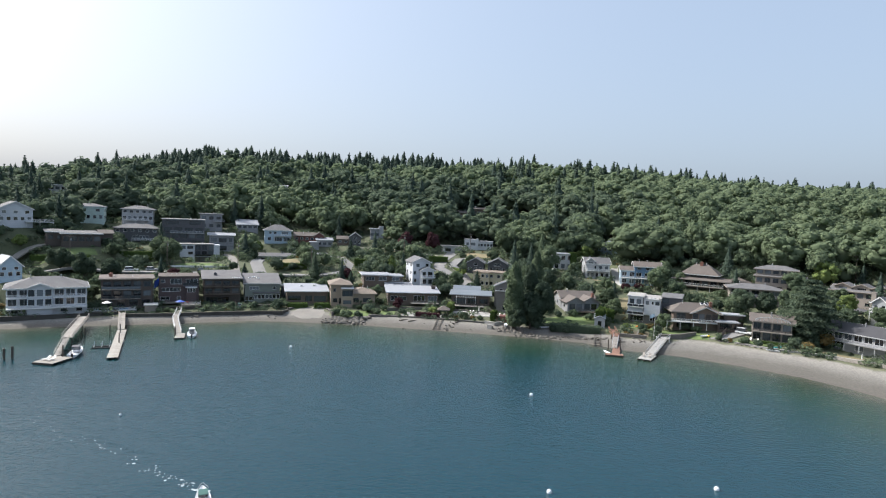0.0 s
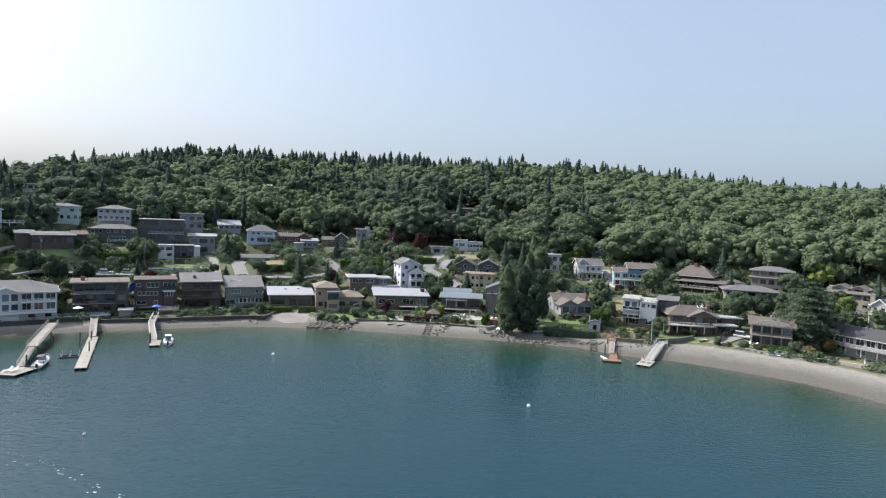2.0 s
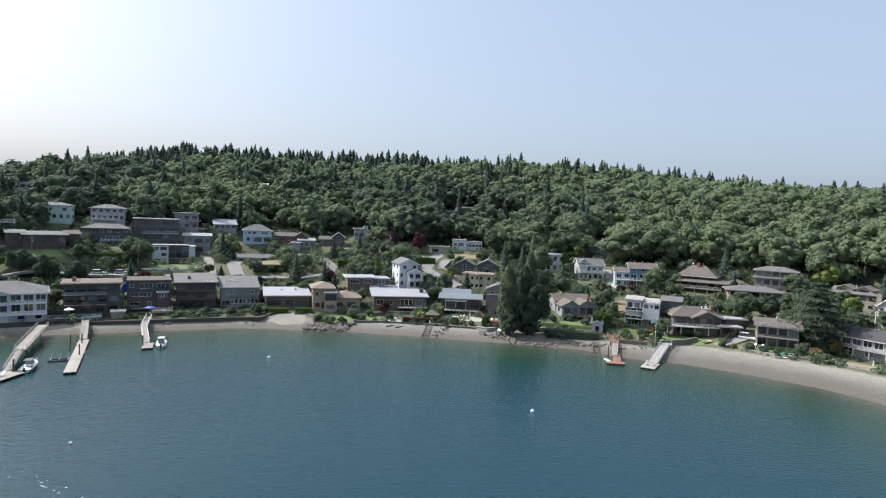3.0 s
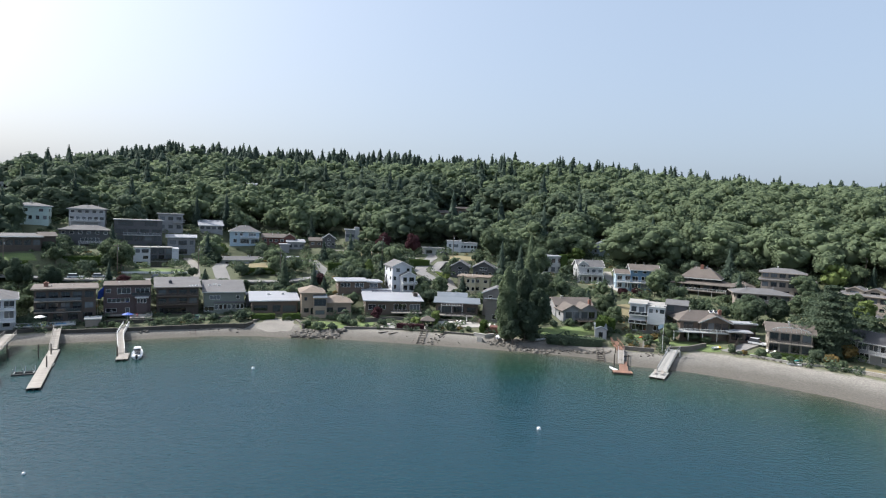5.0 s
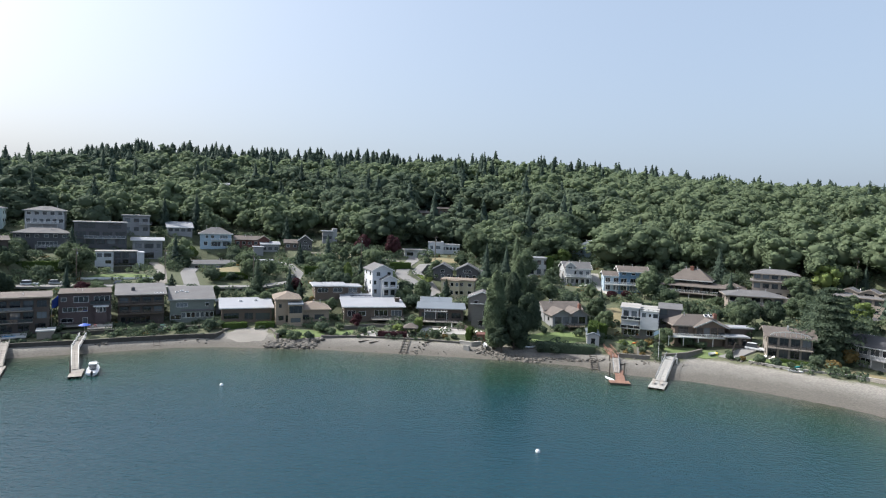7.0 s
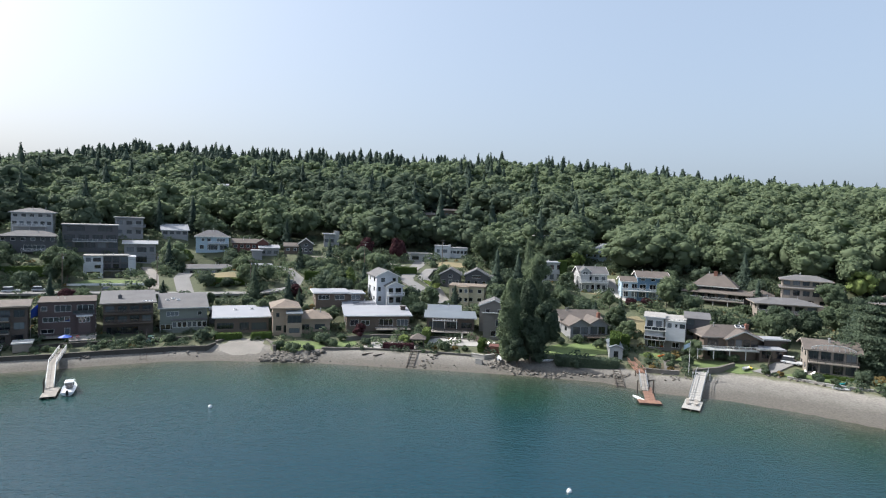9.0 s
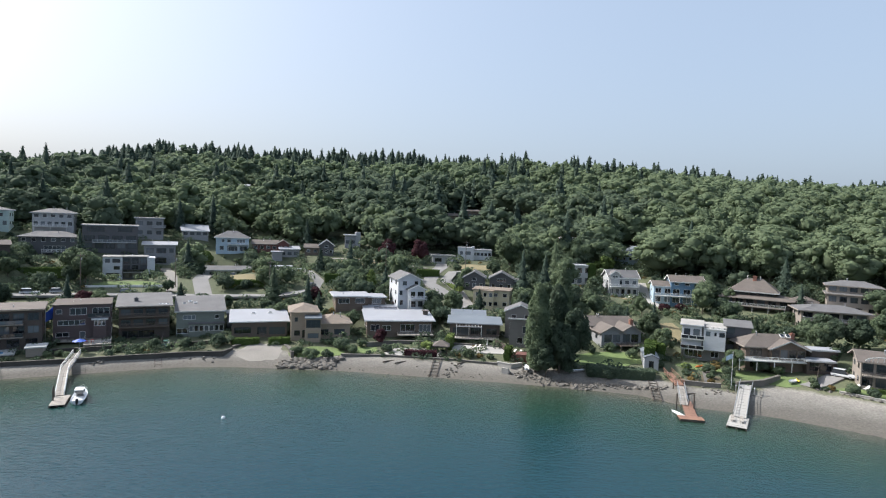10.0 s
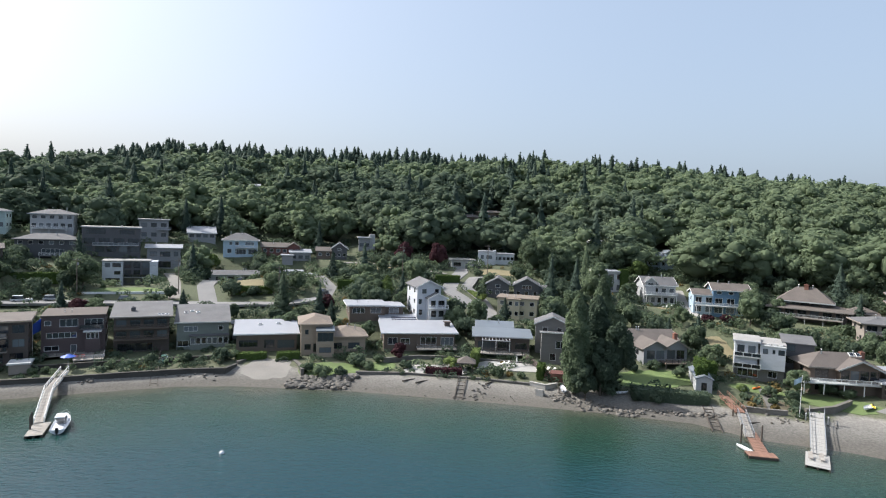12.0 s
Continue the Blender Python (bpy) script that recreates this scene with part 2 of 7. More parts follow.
def strip(name, label, category, pts, width, mat_, lift=0.07, kind="structure", step=2.0):
    """A road or path laid along the ground, with a thickness."""
    fine = []
    for (ax, ay), (bx, by) in zip(pts, pts[1:]):
        k = max(1, int(math.hypot(bx - ax, by - ay) / step))
        fine += [(ax + (bx - ax) * i / k, ay + (by - ay) * i / k) for i in range(k)]
    fine.append(pts[-1])
    verts, faces = [], []
    for i, (x, y) in enumerate(fine):
        ax, ay = fine[max(0, i - 1)]
        bx, by = fine[min(len(fine) - 1, i + 1)]
        ln = math.hypot(bx - ax, by - ay) or 1
        nx, ny = -(by - ay) / ln, (bx - ax) / ln
        zs = max(gz(x + nx * width * k, y + ny * width * k) for k in (-0.5, -0.25, 0, 0.25, 0.5))
        for s, dz in ((-0.5, -0.6), (-0.5, lift), (0.5, lift), (0.5, -0.6)):
            verts.append((x + nx * width * s, y + ny * width * s, zs + dz))
        if i:
            o = 4 * i
            faces += [(o + k, o + k + 1, o + k - 3, o + k - 4) for k in range(3)]
    return tagged(mesh_object(name, verts, faces, mat_), label, category, kind=kind)


def patch(name, label, category, cx, cy, sx, sy, yaw, mat_, lift=0.06, kind="structure", edge=0.12):
    """A lawn, bed or yard that follows the ground, with a rounded uneven outline."""
    k, rings, verts, faces = 28, 6, [], []
    rnd = random.Random(int(cx * 7 + cy * 13))
    wob = [1 + rnd.uniform(-edge, edge) for _ in range(k)]
    ca, sa = math.cos(radians(yaw)), math.sin(radians(yaw))
    pts = [(cx, cy)]
    for r in range(1, rings + 1):
        for i in range(k):
            a = 2 * math.pi * i / k
            c, s = math.cos(a), math.sin(a)
            q = (abs(c) ** 3 + abs(s) ** 3) ** (-1 / 3) * wob[i] * r / rings
            u, v = sx / 2 * c * q, sy / 2 * s * q
            pts.append((cx + u * ca - v * sa, cy + u * sa + v * ca))
    verts = on_ground(pts, lift)
    for i in range(k):
        verts.append((verts[1 + (rings - 1) * k + i][0], verts[1 + (rings - 1) * k + i][1], verts[1 + (rings - 1) * k + i][2] - lift - 0.4))
        j = (i + 1) % k
        faces.append((0, 1 + i, 1 + j))
        for r in range(rings):
            o = 1 + r * k
            faces.append((o + i, o + k + i, o + k + j, o + j))
    return tagged(mesh_object(name, verts, faces, mat_), label, category, kind=kind)


# ---- houses ----
def roof_bm(w, d, kind, rise, over, thick=0.22):
    """A roof over a block of w x d whose wall top is z = 0 and whose front is y = 0."""
    bm = bms()
    x0, x1, y0, y1 = -w / 2 - over, w / 2 + over, -over, d + over
    ym, low = d / 2, -rise * over / (max(d, 1) / 2) if kind in ("gx", "hip") else -rise * over / (w / 2)
    if kind == "flat":
        box(bm, x0, y0, 0, x1, y1, thick + 0.12)
        return bm
    if kind == "shed":
        top = [(x0, y0, 0), (x1, y0, 0), (x1, y1, rise), (x0, y1, rise)]
        faces = [(0, 1, 2, 3)]
    elif kind == "shedf":
        top = [(x0, y0, rise), (x1, y0, rise), (x1, y1, 0), (x0, y1, 0)]
        faces = [(0, 1, 2, 3)]
    elif kind == "gx":
        top = [(x0, y0, low), (x1, y0, low), (x1, ym, rise), (x0, ym, rise), (x1, y1, low), (x0, y1, low)]
        faces = [(0, 1, 2, 3), (3, 2, 4, 5)]
    elif kind == "gy":
        top = [(x0, y0, low), (0, y0, rise), (0, y1, rise), (x0, y1, low), (x1, y0, low), (x1, y1, low)]
        faces = [(0, 1, 2, 3), (1, 4, 5, 2)]
    else:
        run = min(w, d) / 2 + over
        if w >= d:
            a, b = (x0 + run, ym, rise), (x1 - run, ym, rise)
        else:
            a, b = (0, y0 + run, rise), (0, y1 - run, rise)
        top = [(x0, y0, low), (x1, y0, low), (x1, y1, low), (x0, y1, low), a, b]
        faces = [(0, 1, 5, 4), (2, 3, 4, 5), (1, 2, 5), (3, 0, 4)] if w >= d else [(0, 1, 4), (1, 2, 5, 4), (2, 3, 5), (3, 0, 4, 5)]
    n = len(top)
    up = [bm.verts.new((x, y, z + thick)) for x, y, z in top]
    dn = [bm.verts.new(p) for p in top]
    count = {}
    for f in faces:
        bm.faces.new([up[i] for i in f])
        bm.faces.new([dn[i] for i in reversed(f)])
        for i, j in zip(f, f[1:] + f[:1]):
            count[(i, j)] = True
    for i, j in count:
        if (j, i) not in count:
            bm.faces.new([up[j], up[i], dn[i], dn[j]])
    return bm


PANE = {}


def pane_mesh(w, h):
    key = (round(w, 2), round(h, 2))
    if key not in PANE:
        bm = bms()
        box(bm, -w / 2, -0.02, 0, w / 2, 0.02, h)
        me = bpy.data.meshes.new("pane")
        bm.to_mesh(me)
        bm.free()
        me.materials.append(M["glass"])
        fb = bms()
        t = 0.09
        box(fb, -w / 2, -0.07, 0, -w / 2 + t, 0.06, h)
        box(fb, w / 2 - t, -0.07, 0, w / 2, 0.06, h)
        box(fb, -w / 2 + t, -0.07, 0, w / 2 - t, 0.06, t)
        box(fb, -w / 2 + t, -0.07, h - t, w / 2 - t, 0.06, h)
        k = max(1, round(w / 1.3))
        for i in range(1, k):
            x = -w / 2 + w * i / k
            box(fb, x - 0.035, -0.05, t, x + 0.035, 0.05, h - t)
        fm = bpy.data.meshes.new("window_frame")
        fb.to_mesh(fm)
        fb.free()
        PANE[key] = (me, fm)
    return PANE[key]


FRAMES = {}


def window(parent, x, y, z, w, h, turn=0, frame_mat="trim"):
    me, fm = pane_mesh(w, h)
    fk = (fm.name, frame_mat)
    if fk not in FRAMES:
        f2 = fm.copy()
        f2.materials.clear()
        f2.materials.append(M[frame_mat])
        FRAMES[fk] = f2
    f = new("window", FRAMES[fk])
    f.parent = parent
    f.matrix_local = pose(x, y, z, 0, 0, turn)
    p = new("pane", me)
    p.parent = f


def block(parent, ox, oy, oz, w, d, storeys, wall="grey", roof="hip", rise=1.6, over=0.6, roof_mat="roof_brown", rows=(), side=1, frames="trim", fascia="", gable_front=False):
    """A storeyed block: walls with real window recesses in front, side windows and a roof. rows: for each storey, groups of (centre, width, height, sill)."""
    off = Matrix.Translation((ox, oy, oz))
    hs, bm, z = [s for s in storeys], bms(), 0.0
    H, skin = sum(storeys), 0.22
    box(bm, -w / 2, skin, -3.0, w / 2, d, H)
    box(bm, -w / 2, 0, -3.0, w / 2, skin, 0)
    for i, h in enumerate(hs):
        row = sorted(rows[i]) if i < len(rows) and rows[i] else []
        x = -w / 2
        for c, ww, wh, sill in row:
            a, b = max(x, c - ww / 2), min(w / 2, c + ww / 2)
            if b - a < 0.2:
                continue
            box(bm, x, 0, z, a, skin, z + h) if a > x + 0.01 else None
            box(bm, a, 0, z, b, skin, z + sill) if sill > 0.02 else None
            if sill + wh < h - 0.02:
                box(bm, a, 0, z + sill + wh, b, skin, z + h)
            window(parent, ox + (a + b) / 2, oy + 0.13, oz + z + sill, b - a, min(wh, h - sill - 0.02), 0, frames)
            x = b
        if x < w / 2 - 0.01:
            box(bm, x, 0, z, w / 2, skin, z + h)
        if side:
            for s in range(max(1, int(d / 4.5))):
                yy = d * (s + 0.5) / max(1, int(d / 4.5))
                for sx in (-1, 1):
                    window(parent, ox + sx * (w / 2 + 0.02), oy + yy, oz + z + 0.9, 1.3, 1.25, 90, frames)
        z += h
    if roof == "gx":
        for sx in (-1, 1):
            v = [bm.verts.new((sx * (w / 2 - e), y, zz)) for e in (0.0, 0.22) for y, zz in ((0, H), (d, H), (d / 2, H + rise))]
            bm.faces.new(v[:3]), bm.faces.new(v[3:])
            for i in range(3):
                bm.faces.new((v[i], v[(i + 1) % 3], v[3 + (i + 1) % 3], v[3 + i]))
    if roof == "gy":
        for y in (0, d - 0.22):
            v = [bm.verts.new((x, y + e, zz)) for e in (0.0, 0.22) for x, zz in ((-w / 2, H), (w / 2, H), (0, H + rise))]
            bm.faces.new(v[:3]), bm.faces.new(v[3:])
            for i in range(3):
                bm.faces.new((v[i], v[(i + 1) % 3], v[3 + (i + 1) % 3], v[3 + i]))
    if roof in ("shed", "shedf"):
        lo, hi = (H, H + rise) if roof == "shed" else (H + rise, H)
        v = [bm.verts.new((x, y, zz)) for x in (-w / 2 + 0.02, w / 2 - 0.02) for y, zz in ((0.02, H), (d - 0.02, H), (d - 0.02, hi + 0.02), (0.02, lo + 0.02))]
        for f in ((0, 1, 2, 3), (7, 6, 5, 4), (0, 3, 7, 4), (1, 5, 6, 2)):
            bm.faces.new([v[k] for k in f])
    bmesh.ops.transform(bm, matrix=off, verts=bm.verts)
    part("wall", bm, M[wall], parent)
    if roof:
        rb = roof_bm(w, d, roof, rise, over)
        bmesh.ops.transform(rb, matrix=Matrix.Translation((ox, oy, oz + H + 0.004)), verts=rb.verts)
        r = part("roof", rb, M[roof_mat], parent)
        if w > 8 and roof in ("gx", "hip", "flat"):
            vr = random.Random(int(w * 37 + d * 11 + H * 7))
            for k in range(2):
                vb = bms()
                vx, vy = ox + vr.uniform(-0.3, 0.3) * w, oy + vr.uniform(0.3, 0.48) * d
                rod(vb, (vx, vy, oz + H), (vx, vy, oz + H + (rise if roof != "flat" else 0) + vr.uniform(0.4, 0.8)), 0.13, None, 8)
                rod(vb, (vx, vy, oz + H + (rise if roof != "flat" else 0) + 0.75), (vx, vy, oz + H + (rise if roof != "flat" else 0) + 0.9), 0.2, 0.12, 8)
                part("vent_pipe", vb, M["steel"], r)
        if fascia:
            fb = bms()
            lowz = {"flat": 0.02, "shed": 0.0, "shedf": rise}.get(roof, -rise * over / (max(d if roof in ("gx", "hip") else w, 1) / 2))
            x0, x1, y0, y1 = -w / 2 - over - 0.05, w / 2 + over + 0.05, -over - 0.05, d + over + 0.05
            hgt = 0.32
            if roof in ("flat", "hip", "shed", "shedf"):
                box(fb, x0, y0, lowz - 0.06, x1, y0 + 0.06, lowz + hgt - 0.06)
                if roof in ("flat", "hip"):
                    box(fb, x0, y0 + 0.06, lowz - 0.06, x0 + 0.06, y1, lowz + hgt - 0.06)
                    box(fb, x1 - 0.06, y0 + 0.06, lowz - 0.06, x1, y1, lowz + hgt - 0.06)
            elif roof == "gx":
                box(fb, x0, y0, lowz - 0.05, x1, y0 + 0.06, lowz + hgt - 0.1)
                for sx in (x0 + 0.03, x1 - 0.03):
                    beam(fb, (sx, y0, lowz + 0.1), (sx, d / 2, rise + 0.1), 0.06, 0.32)
                    beam(fb, (sx, y1, lowz + 0.1), (sx, d / 2, rise + 0.1), 0.06, 0.32)
            elif roof == "gy":
                beam(fb, (x0, y0 + 0.03, lowz + 0.1), (0, y0 + 0.03, rise + 0.1), 0.06, 0.32)
                beam(fb, (x1, y0 + 0.03, lowz + 0.1), (0, y0 + 0.03, rise + 0.1), 0.06, 0.32)
            bmesh.ops.transform(fb, matrix=Matrix.Translation((ox, oy, oz + H)), verts=fb.verts)
            part("fascia", fb, M[fascia], r, "painted fascia board")


def balcony(parent, x0, x1, y0, y1, z, rail="trim", deck="plank", posts=True, glass=False, drop=0.0):
    """A deck on posts with an open railing along its front and sides."""
    bm = bms()
    box(bm, x0, y0, z - 0.25, x1, y1, z)
    b = part("balcony", bm, M[deck], parent)
    rb = bms()
    box(rb, x0, y0, z + 0.92, x1, y0 + 0.1, z + 1.02)
    for sx in (x0, x1 - 0.1):
        box(rb, sx, y0 + 0.1, z + 0.92, sx + 0.1, y1, z + 1.02)
    k = max(2, int((x1 - x0) / 1.6))
    for i in range(k + 1):
        x = x0 + (x1 - x0 - 0.1) * i / k
        box(rb, x, y0, z, x + 0.1, y0 + 0.1, z + 0.92)
    if not glass:
        for zz in (0.2, 0.45, 0.7):
            box(rb, x0 + 0.1, y0 + 0.03, z + zz, x1 - 0.1, y0 + 0.07, z + zz + 0.05)
    part("railing", rb, M[rail], b)
    if glass:
        gb = bms()
        box(gb, x0 + 0.1, y0 + 0.03, z + 0.08, x1 - 0.1, y0 + 0.06, z + 0.9)
        part("glass_panel", gb, M["glass"], b, "tinted glass balustrade")
    if drop:
        n = max(2, int((x1 - x0) / 4) + 1)
        for i in range(n):
            pb = bms()
            x = x0 + 0.12 + (x1 - x0 - 0.4) * i / (n - 1)
            box(pb, x, y0 + 0.1, z - drop, x + 0.16, y0 + 0.26, z - 0.25)
            part("post", pb, M[rail], b)


def chimney(parent, x, y, z, h=1.6, w=0.9, mat_="brick"):
    bm = bms()
    box(bm, x - w / 2, y - w / 2, z - 1.5, x + w / 2, y + w / 2, z + h)
    box(bm, x - w / 2 - 0.08, y - w / 2 - 0.08, z + h, x + w / 2 + 0.08, y + w / 2 + 0.08, z + h + 0.18)
    box(bm, x - w / 5, y - w / 5, z + h + 0.18, x + w / 5, y + w / 5, z + h + 0.4)
    part("chimney", bm, M[mat_], parent)


def skylight(parent, x, y, z, w=1.1, d=1.3, tilt=0.0):
    bm = bms()
    box(bm, -w / 2, -d / 2, 0, w / 2, d / 2, 0.2, 0.03)
    bmesh.ops.transform(bm, matrix=pose(x, y, z, tilt), verts=bm.verts)
    s = part("skylight", bm, M["trim"], parent)
    g = bms()
    box(g, -w / 2 + 0.12, -d / 2 + 0.12, 0.204, w / 2 - 0.12, d / 2 - 0.12, 0.23)
    bmesh.ops.transform(g, matrix=pose(x, y, z, tilt), verts=g.verts)
    part("pane", g, M["glass"], s)


def even(n, w, ww, wh, sill, shift=0.0):
    """n equal windows spread over a front of width w."""
    return [(shift + w * ((i + 0.5) / n - 0.5), ww, wh, sill) for i in range(n)]


def house(label, x, y, yaw, base, r=11.0, category="house"):
    fx, fy = x - math.sin(radians(yaw)) * 5, y + math.cos(radians(yaw)) * 5
    pad(fx, fy, base, r)
    return thing("house", label, category, pose(x, y, base, 0, 0, yaw), "houses round the bay")

# waterfront, west to east
h = house("large white waterfront house with grey hip roof and verandas", -108.5, 197.5, 30, 2.2, 13)
block(h, 0, 0, 0, 21, 14, (2.6, 3.0, 3.0), "white", "hip", 2.6, 0.8, "roof_grey", (even(5, 21, 1.8, 1.2, 0.7), even(7, 21, 2.3, 2.2, 0.4), even(7, 21, 2.5, 2.1, 0.3)), 1, "trim", "trim")
block(h, -2.0, -1.6, 2.6, 6.5, 3, (3.0, 3.0), "white", "gy", 1.3, 0.5, "roof_grey", (even(3, 6.5, 1.8, 2.2, 0.4), even(3, 6.5, 1.8, 2.2, 0.4)), 0, "trim", "trim")
balcony(h, -10.4, -5.4, -1.6, 0, 5.6, "trim", "trim")
balcony(h, 1.4, 10.4, -1.6, 0, 5.6, "trim", "trim")
balcony(h, -10.4, 10.4, -2.4, 0, 2.5, "trim", "trim")

h = house("brown three-storey waterfront house with flat tan roof edge and dark decks", -91.0, 212, 25, 2.8, 12)
block(h, 0, 0, 0, 15.5, 12, (3.2, 3.2, 3.2), "dark_brown", "flat", 0, 0.7, "roof_brown", (even(4, 15, 2.6, 2.1, 0.4), even(5, 15, 2.4, 1.9, 0.6), even(5, 15, 2.4, 1.9, 0.6)), 1, "dark_trim", "tan")
balcony(h, -7.6, 4.0, -1.6, 0, 3.2, "dark_trim", "taupe", glass=True)
balcony(h, -7.6, 4.0, -1.6, 0, 6.4, "dark_trim", "taupe", glass=True)
chimney(h, -5, 5, 10.0, 1.0, 1.1)

e = thing("pool_terrace", "raised timber terrace with a narrow blue swimming pool", "terrace", pose(-92.3, 204.6, 2.9, 0, 0, 25))
bm = bms()
for x0, y0, x1, y1 in ((-8.0, 0, 7.0, 1.4), (-8.0, 4.0, 7.0, 6.6), (-8.0, 1.4, -5.4, 4.0), (4.6, 1.4, 7.0, 4.0)):
    box(bm, x0, y0, -0.25, x1, y1, 0)
part("terrace_slab", bm, M["offwhite"], e)
bm = bms()
box(bm, -5.4, 1.4, -0.4, 4.6, 4.0, -0.14)
part("pool_water", bm, M["pool"], e, "clear bright blue pool water")
bm = bms()
box(bm, -7.8, 0.5, -2.8, 6.8, 6.4, -0.26)
part("skirt_wall", bm, M["dark_trim"], e)
for i in range(5):
    bm = bms()
    rod(bm, (-7.5 + 3.5 * i, 0.25, -4), (-7.5 + 3.5 * i, 0.25, -0.25), 0.2, 0.17, 9)
    part("pile", bm, M["timber"], e)
for x0 in (-8.0, -3.0, 2.0):
    bm = bms()
    box(bm, x0, 0.02, 0.9, x0 + 4.9, 0.1, 0.98)
    for k in range(4):
        box(bm, x0 + 1.6 * k, 0.02, 0, x0 + 1.6 * k + 0.08, 0.1, 0.9)
    part("railing", bm, M["steel"], e)

h = house("dark plum-brown three-storey house with white bay windows", -78.0, 223, 22, 3.4, 11)
block(h, 0, 0, 0, 13.2, 12, (3.0, 3.0, 3.0), "plum", "flat", 0, 0.2, "dark_brown", ([(-4.5, 3, 1.2, 0.8), (0, 1.3, 1.9, 0.2), (3.6, 1.2, 1.6, 0.5)], [(-2.5, 6.2, 1.4, 0.8)], [(-5.3, 1.4, 1.2, 0.9), (-1.0, 3.8, 1.9, 0.5), (4.2, 4.0, 1.8, 0.5)]), 1, "trim")
block(h, 4.0, -1.2, 3.0, 3.2, 1.4, (2.5,), "plum", "hip", 0.5, 0.3, "roof_white", ([(-0.9, 0.8, 1.5, 0.6), (0, 0.8, 1.5, 0.6), (0.9, 0.8, 1.5, 0.6)],), 0, "trim", "trim")
balcony(h, -6.4, 6.4, -3.0, 0, 0.2, "dark_trim", "plank")
balcony(h, 1.2, 6.4, -1.2, 0, 6.0, "dark_trim", "dark_grey", glass=True)
balcony(h, 0.6, 6.8, -8.4, -3.0, 0.15, "steel", "plank", drop=2.6)

h = house("brown shingled three-storey house with long balconies", -64.8, 229.5, 20, 3.2, 11)
block(h, 0, 0, -0.7, 12.6, 14, (3.1, 3.0, 2.9), "dark_brown", "shed", 1.7, 0.9, "roof_grey", ([(-1.5, 8, 2.0, 0.3)], even(4, 12.4, 2.4, 1.7, 0.6), even(4, 12.4, 2.4, 1.7, 0.5)), 1, "dark_trim", "taupe")
balcony(h, -6.2, 6.2, -1.5, 0, 2.8, "brown", "brown")
balcony(h, -6.2, 6.2, -1.5, 0, 5.6, "brown", "brown")
chimney(h, -2.2, 5, 9.0, 0.9, 1.0, "dark_grey")
for i in range(3):
    skylight(h, 4.0 + i * 0.9, 1.0, 8.6, 0.8, 1.2, 5)

h = house("grey-green two-storey house with a low brown roof and skylights", -51.2, 234.5, 17, 3.0, 11)
block(h, 0, 0, -0.8, 12.8, 15, (4.1, 3.2), "sage", "shed", 2.4, 0.6, "roof_grey", ([(-3.5, 5.6, 1.6, 1.0), (3.0, 6.4, 2.1, 0.6)], [(-3.0, 3.4, 1.4, 0.9), (4.4, 1.2, 1.2, 1.0)]), 1, "trim", "offwhite")
block(h, 1.6, -0.9, 0.0, 9.6, 1.2, (3.0,), "sage", "shed", 0.3, 0.2, "roof_grey", (even(7, 9.6, 1.15, 1.7, 0.9),), 0, "trim")
for i in range(3):
    skylight(h, -4.4 + i * 1.5, 7.6 + (i % 2) * 1.4, 7.95 + (i % 2) * 0.22, 1.0, 1.2, 9)

h = house("low brown house with a white flat roof and skylight", -33.5, 229.5, 13, 3.6, 11)
block(h, 0, 0, 0, 15.0, 13, (4.2,), "brown", "shed", 1.3, 0.8, "roof_white", ([(-4.6, 4.6, 1.8, 0.9), (0.6, 2.6, 2.2, 0.5), (4.8, 4.4, 2.2, 0.4)],), 1, "dark_trim", "trim")
skylight(h, -1.6, 8.0, 5.25, 1.2, 1.2, 5)
skylight(h, 3.2, 8.6, 5.3, 1.2, 1.2, 5)
block(h, -5.0, 13.6, 0.6, 8.0, 6, (3.6,), "grey", "flat", 0, 0.3, "roof_gravel", (), 1)
for i in range(6):
    bm = bms()
    box(bm, -8.2 + i * 1.1, 14.2, 4.62, -7.2 + i * 1.1, 18, 4.74)
    part("solar_panel", bm, M["solar"], h)

h = house("tan two-storey house with brown hip roofs and a glazed roof deck", -20.8, 227.0, 10, 3.6, 11)
block(h, 0, 0, 0, 7.2, 11, (3.9, 3.7), "tan", "hip", 1.5, 0.7, "roof_tan", ([(-1.9, 1.6, 1.5, 0.9), (1.2, 3.4, 2.2, 0.3)], [(-2.2, 0.9, 1.2, 1.0)]), 1, "dark_trim", "tan")
block(h, 2.4, -2.4, -0.6, 4.3, 3.0, (3.7, 3.0), "tan", "shed", 0.7, 0.2, "roof_metal", ([(0, 3.0, 1.4, 1.2)], [(0, 4.0, 2.3, 0.4)]), 0, "dark_trim")
block(h, 8.4, 0.6, 0, 9.2, 11, (4.2,), "tan", "hip", 1.6, 0.7, "roof_tan", ([(-2.6, 2.2, 1.6, 0.9), (1.6, 3.0, 1.6, 0.9)],), 1, "dark_trim", "tan")
chimney(h, 3.2, 6, 6.4, 1.1, 0.8, "dark_brown")

h = house("low brown house with a broad white flat roof", -6.6, 250.0, 10, 9.8, 9)
block(h, -2.0, 0, 0, 10.5, 10, (3.0,), "brown", "flat", 0, 0.9, "roof_white", ([(-2.6, 3.6, 1.6, 0.8), (2.6, 3.2, 1.6, 0.8)],), 1, "trim", "trim")
block(h, 6.2, 1.0, 0, 5.6, 8, (2.6,), "brown", "flat", 0, 0.5, "roof_white", ([(0, 3.0, 1.6, 0.6)],), 1, "trim", "trim")

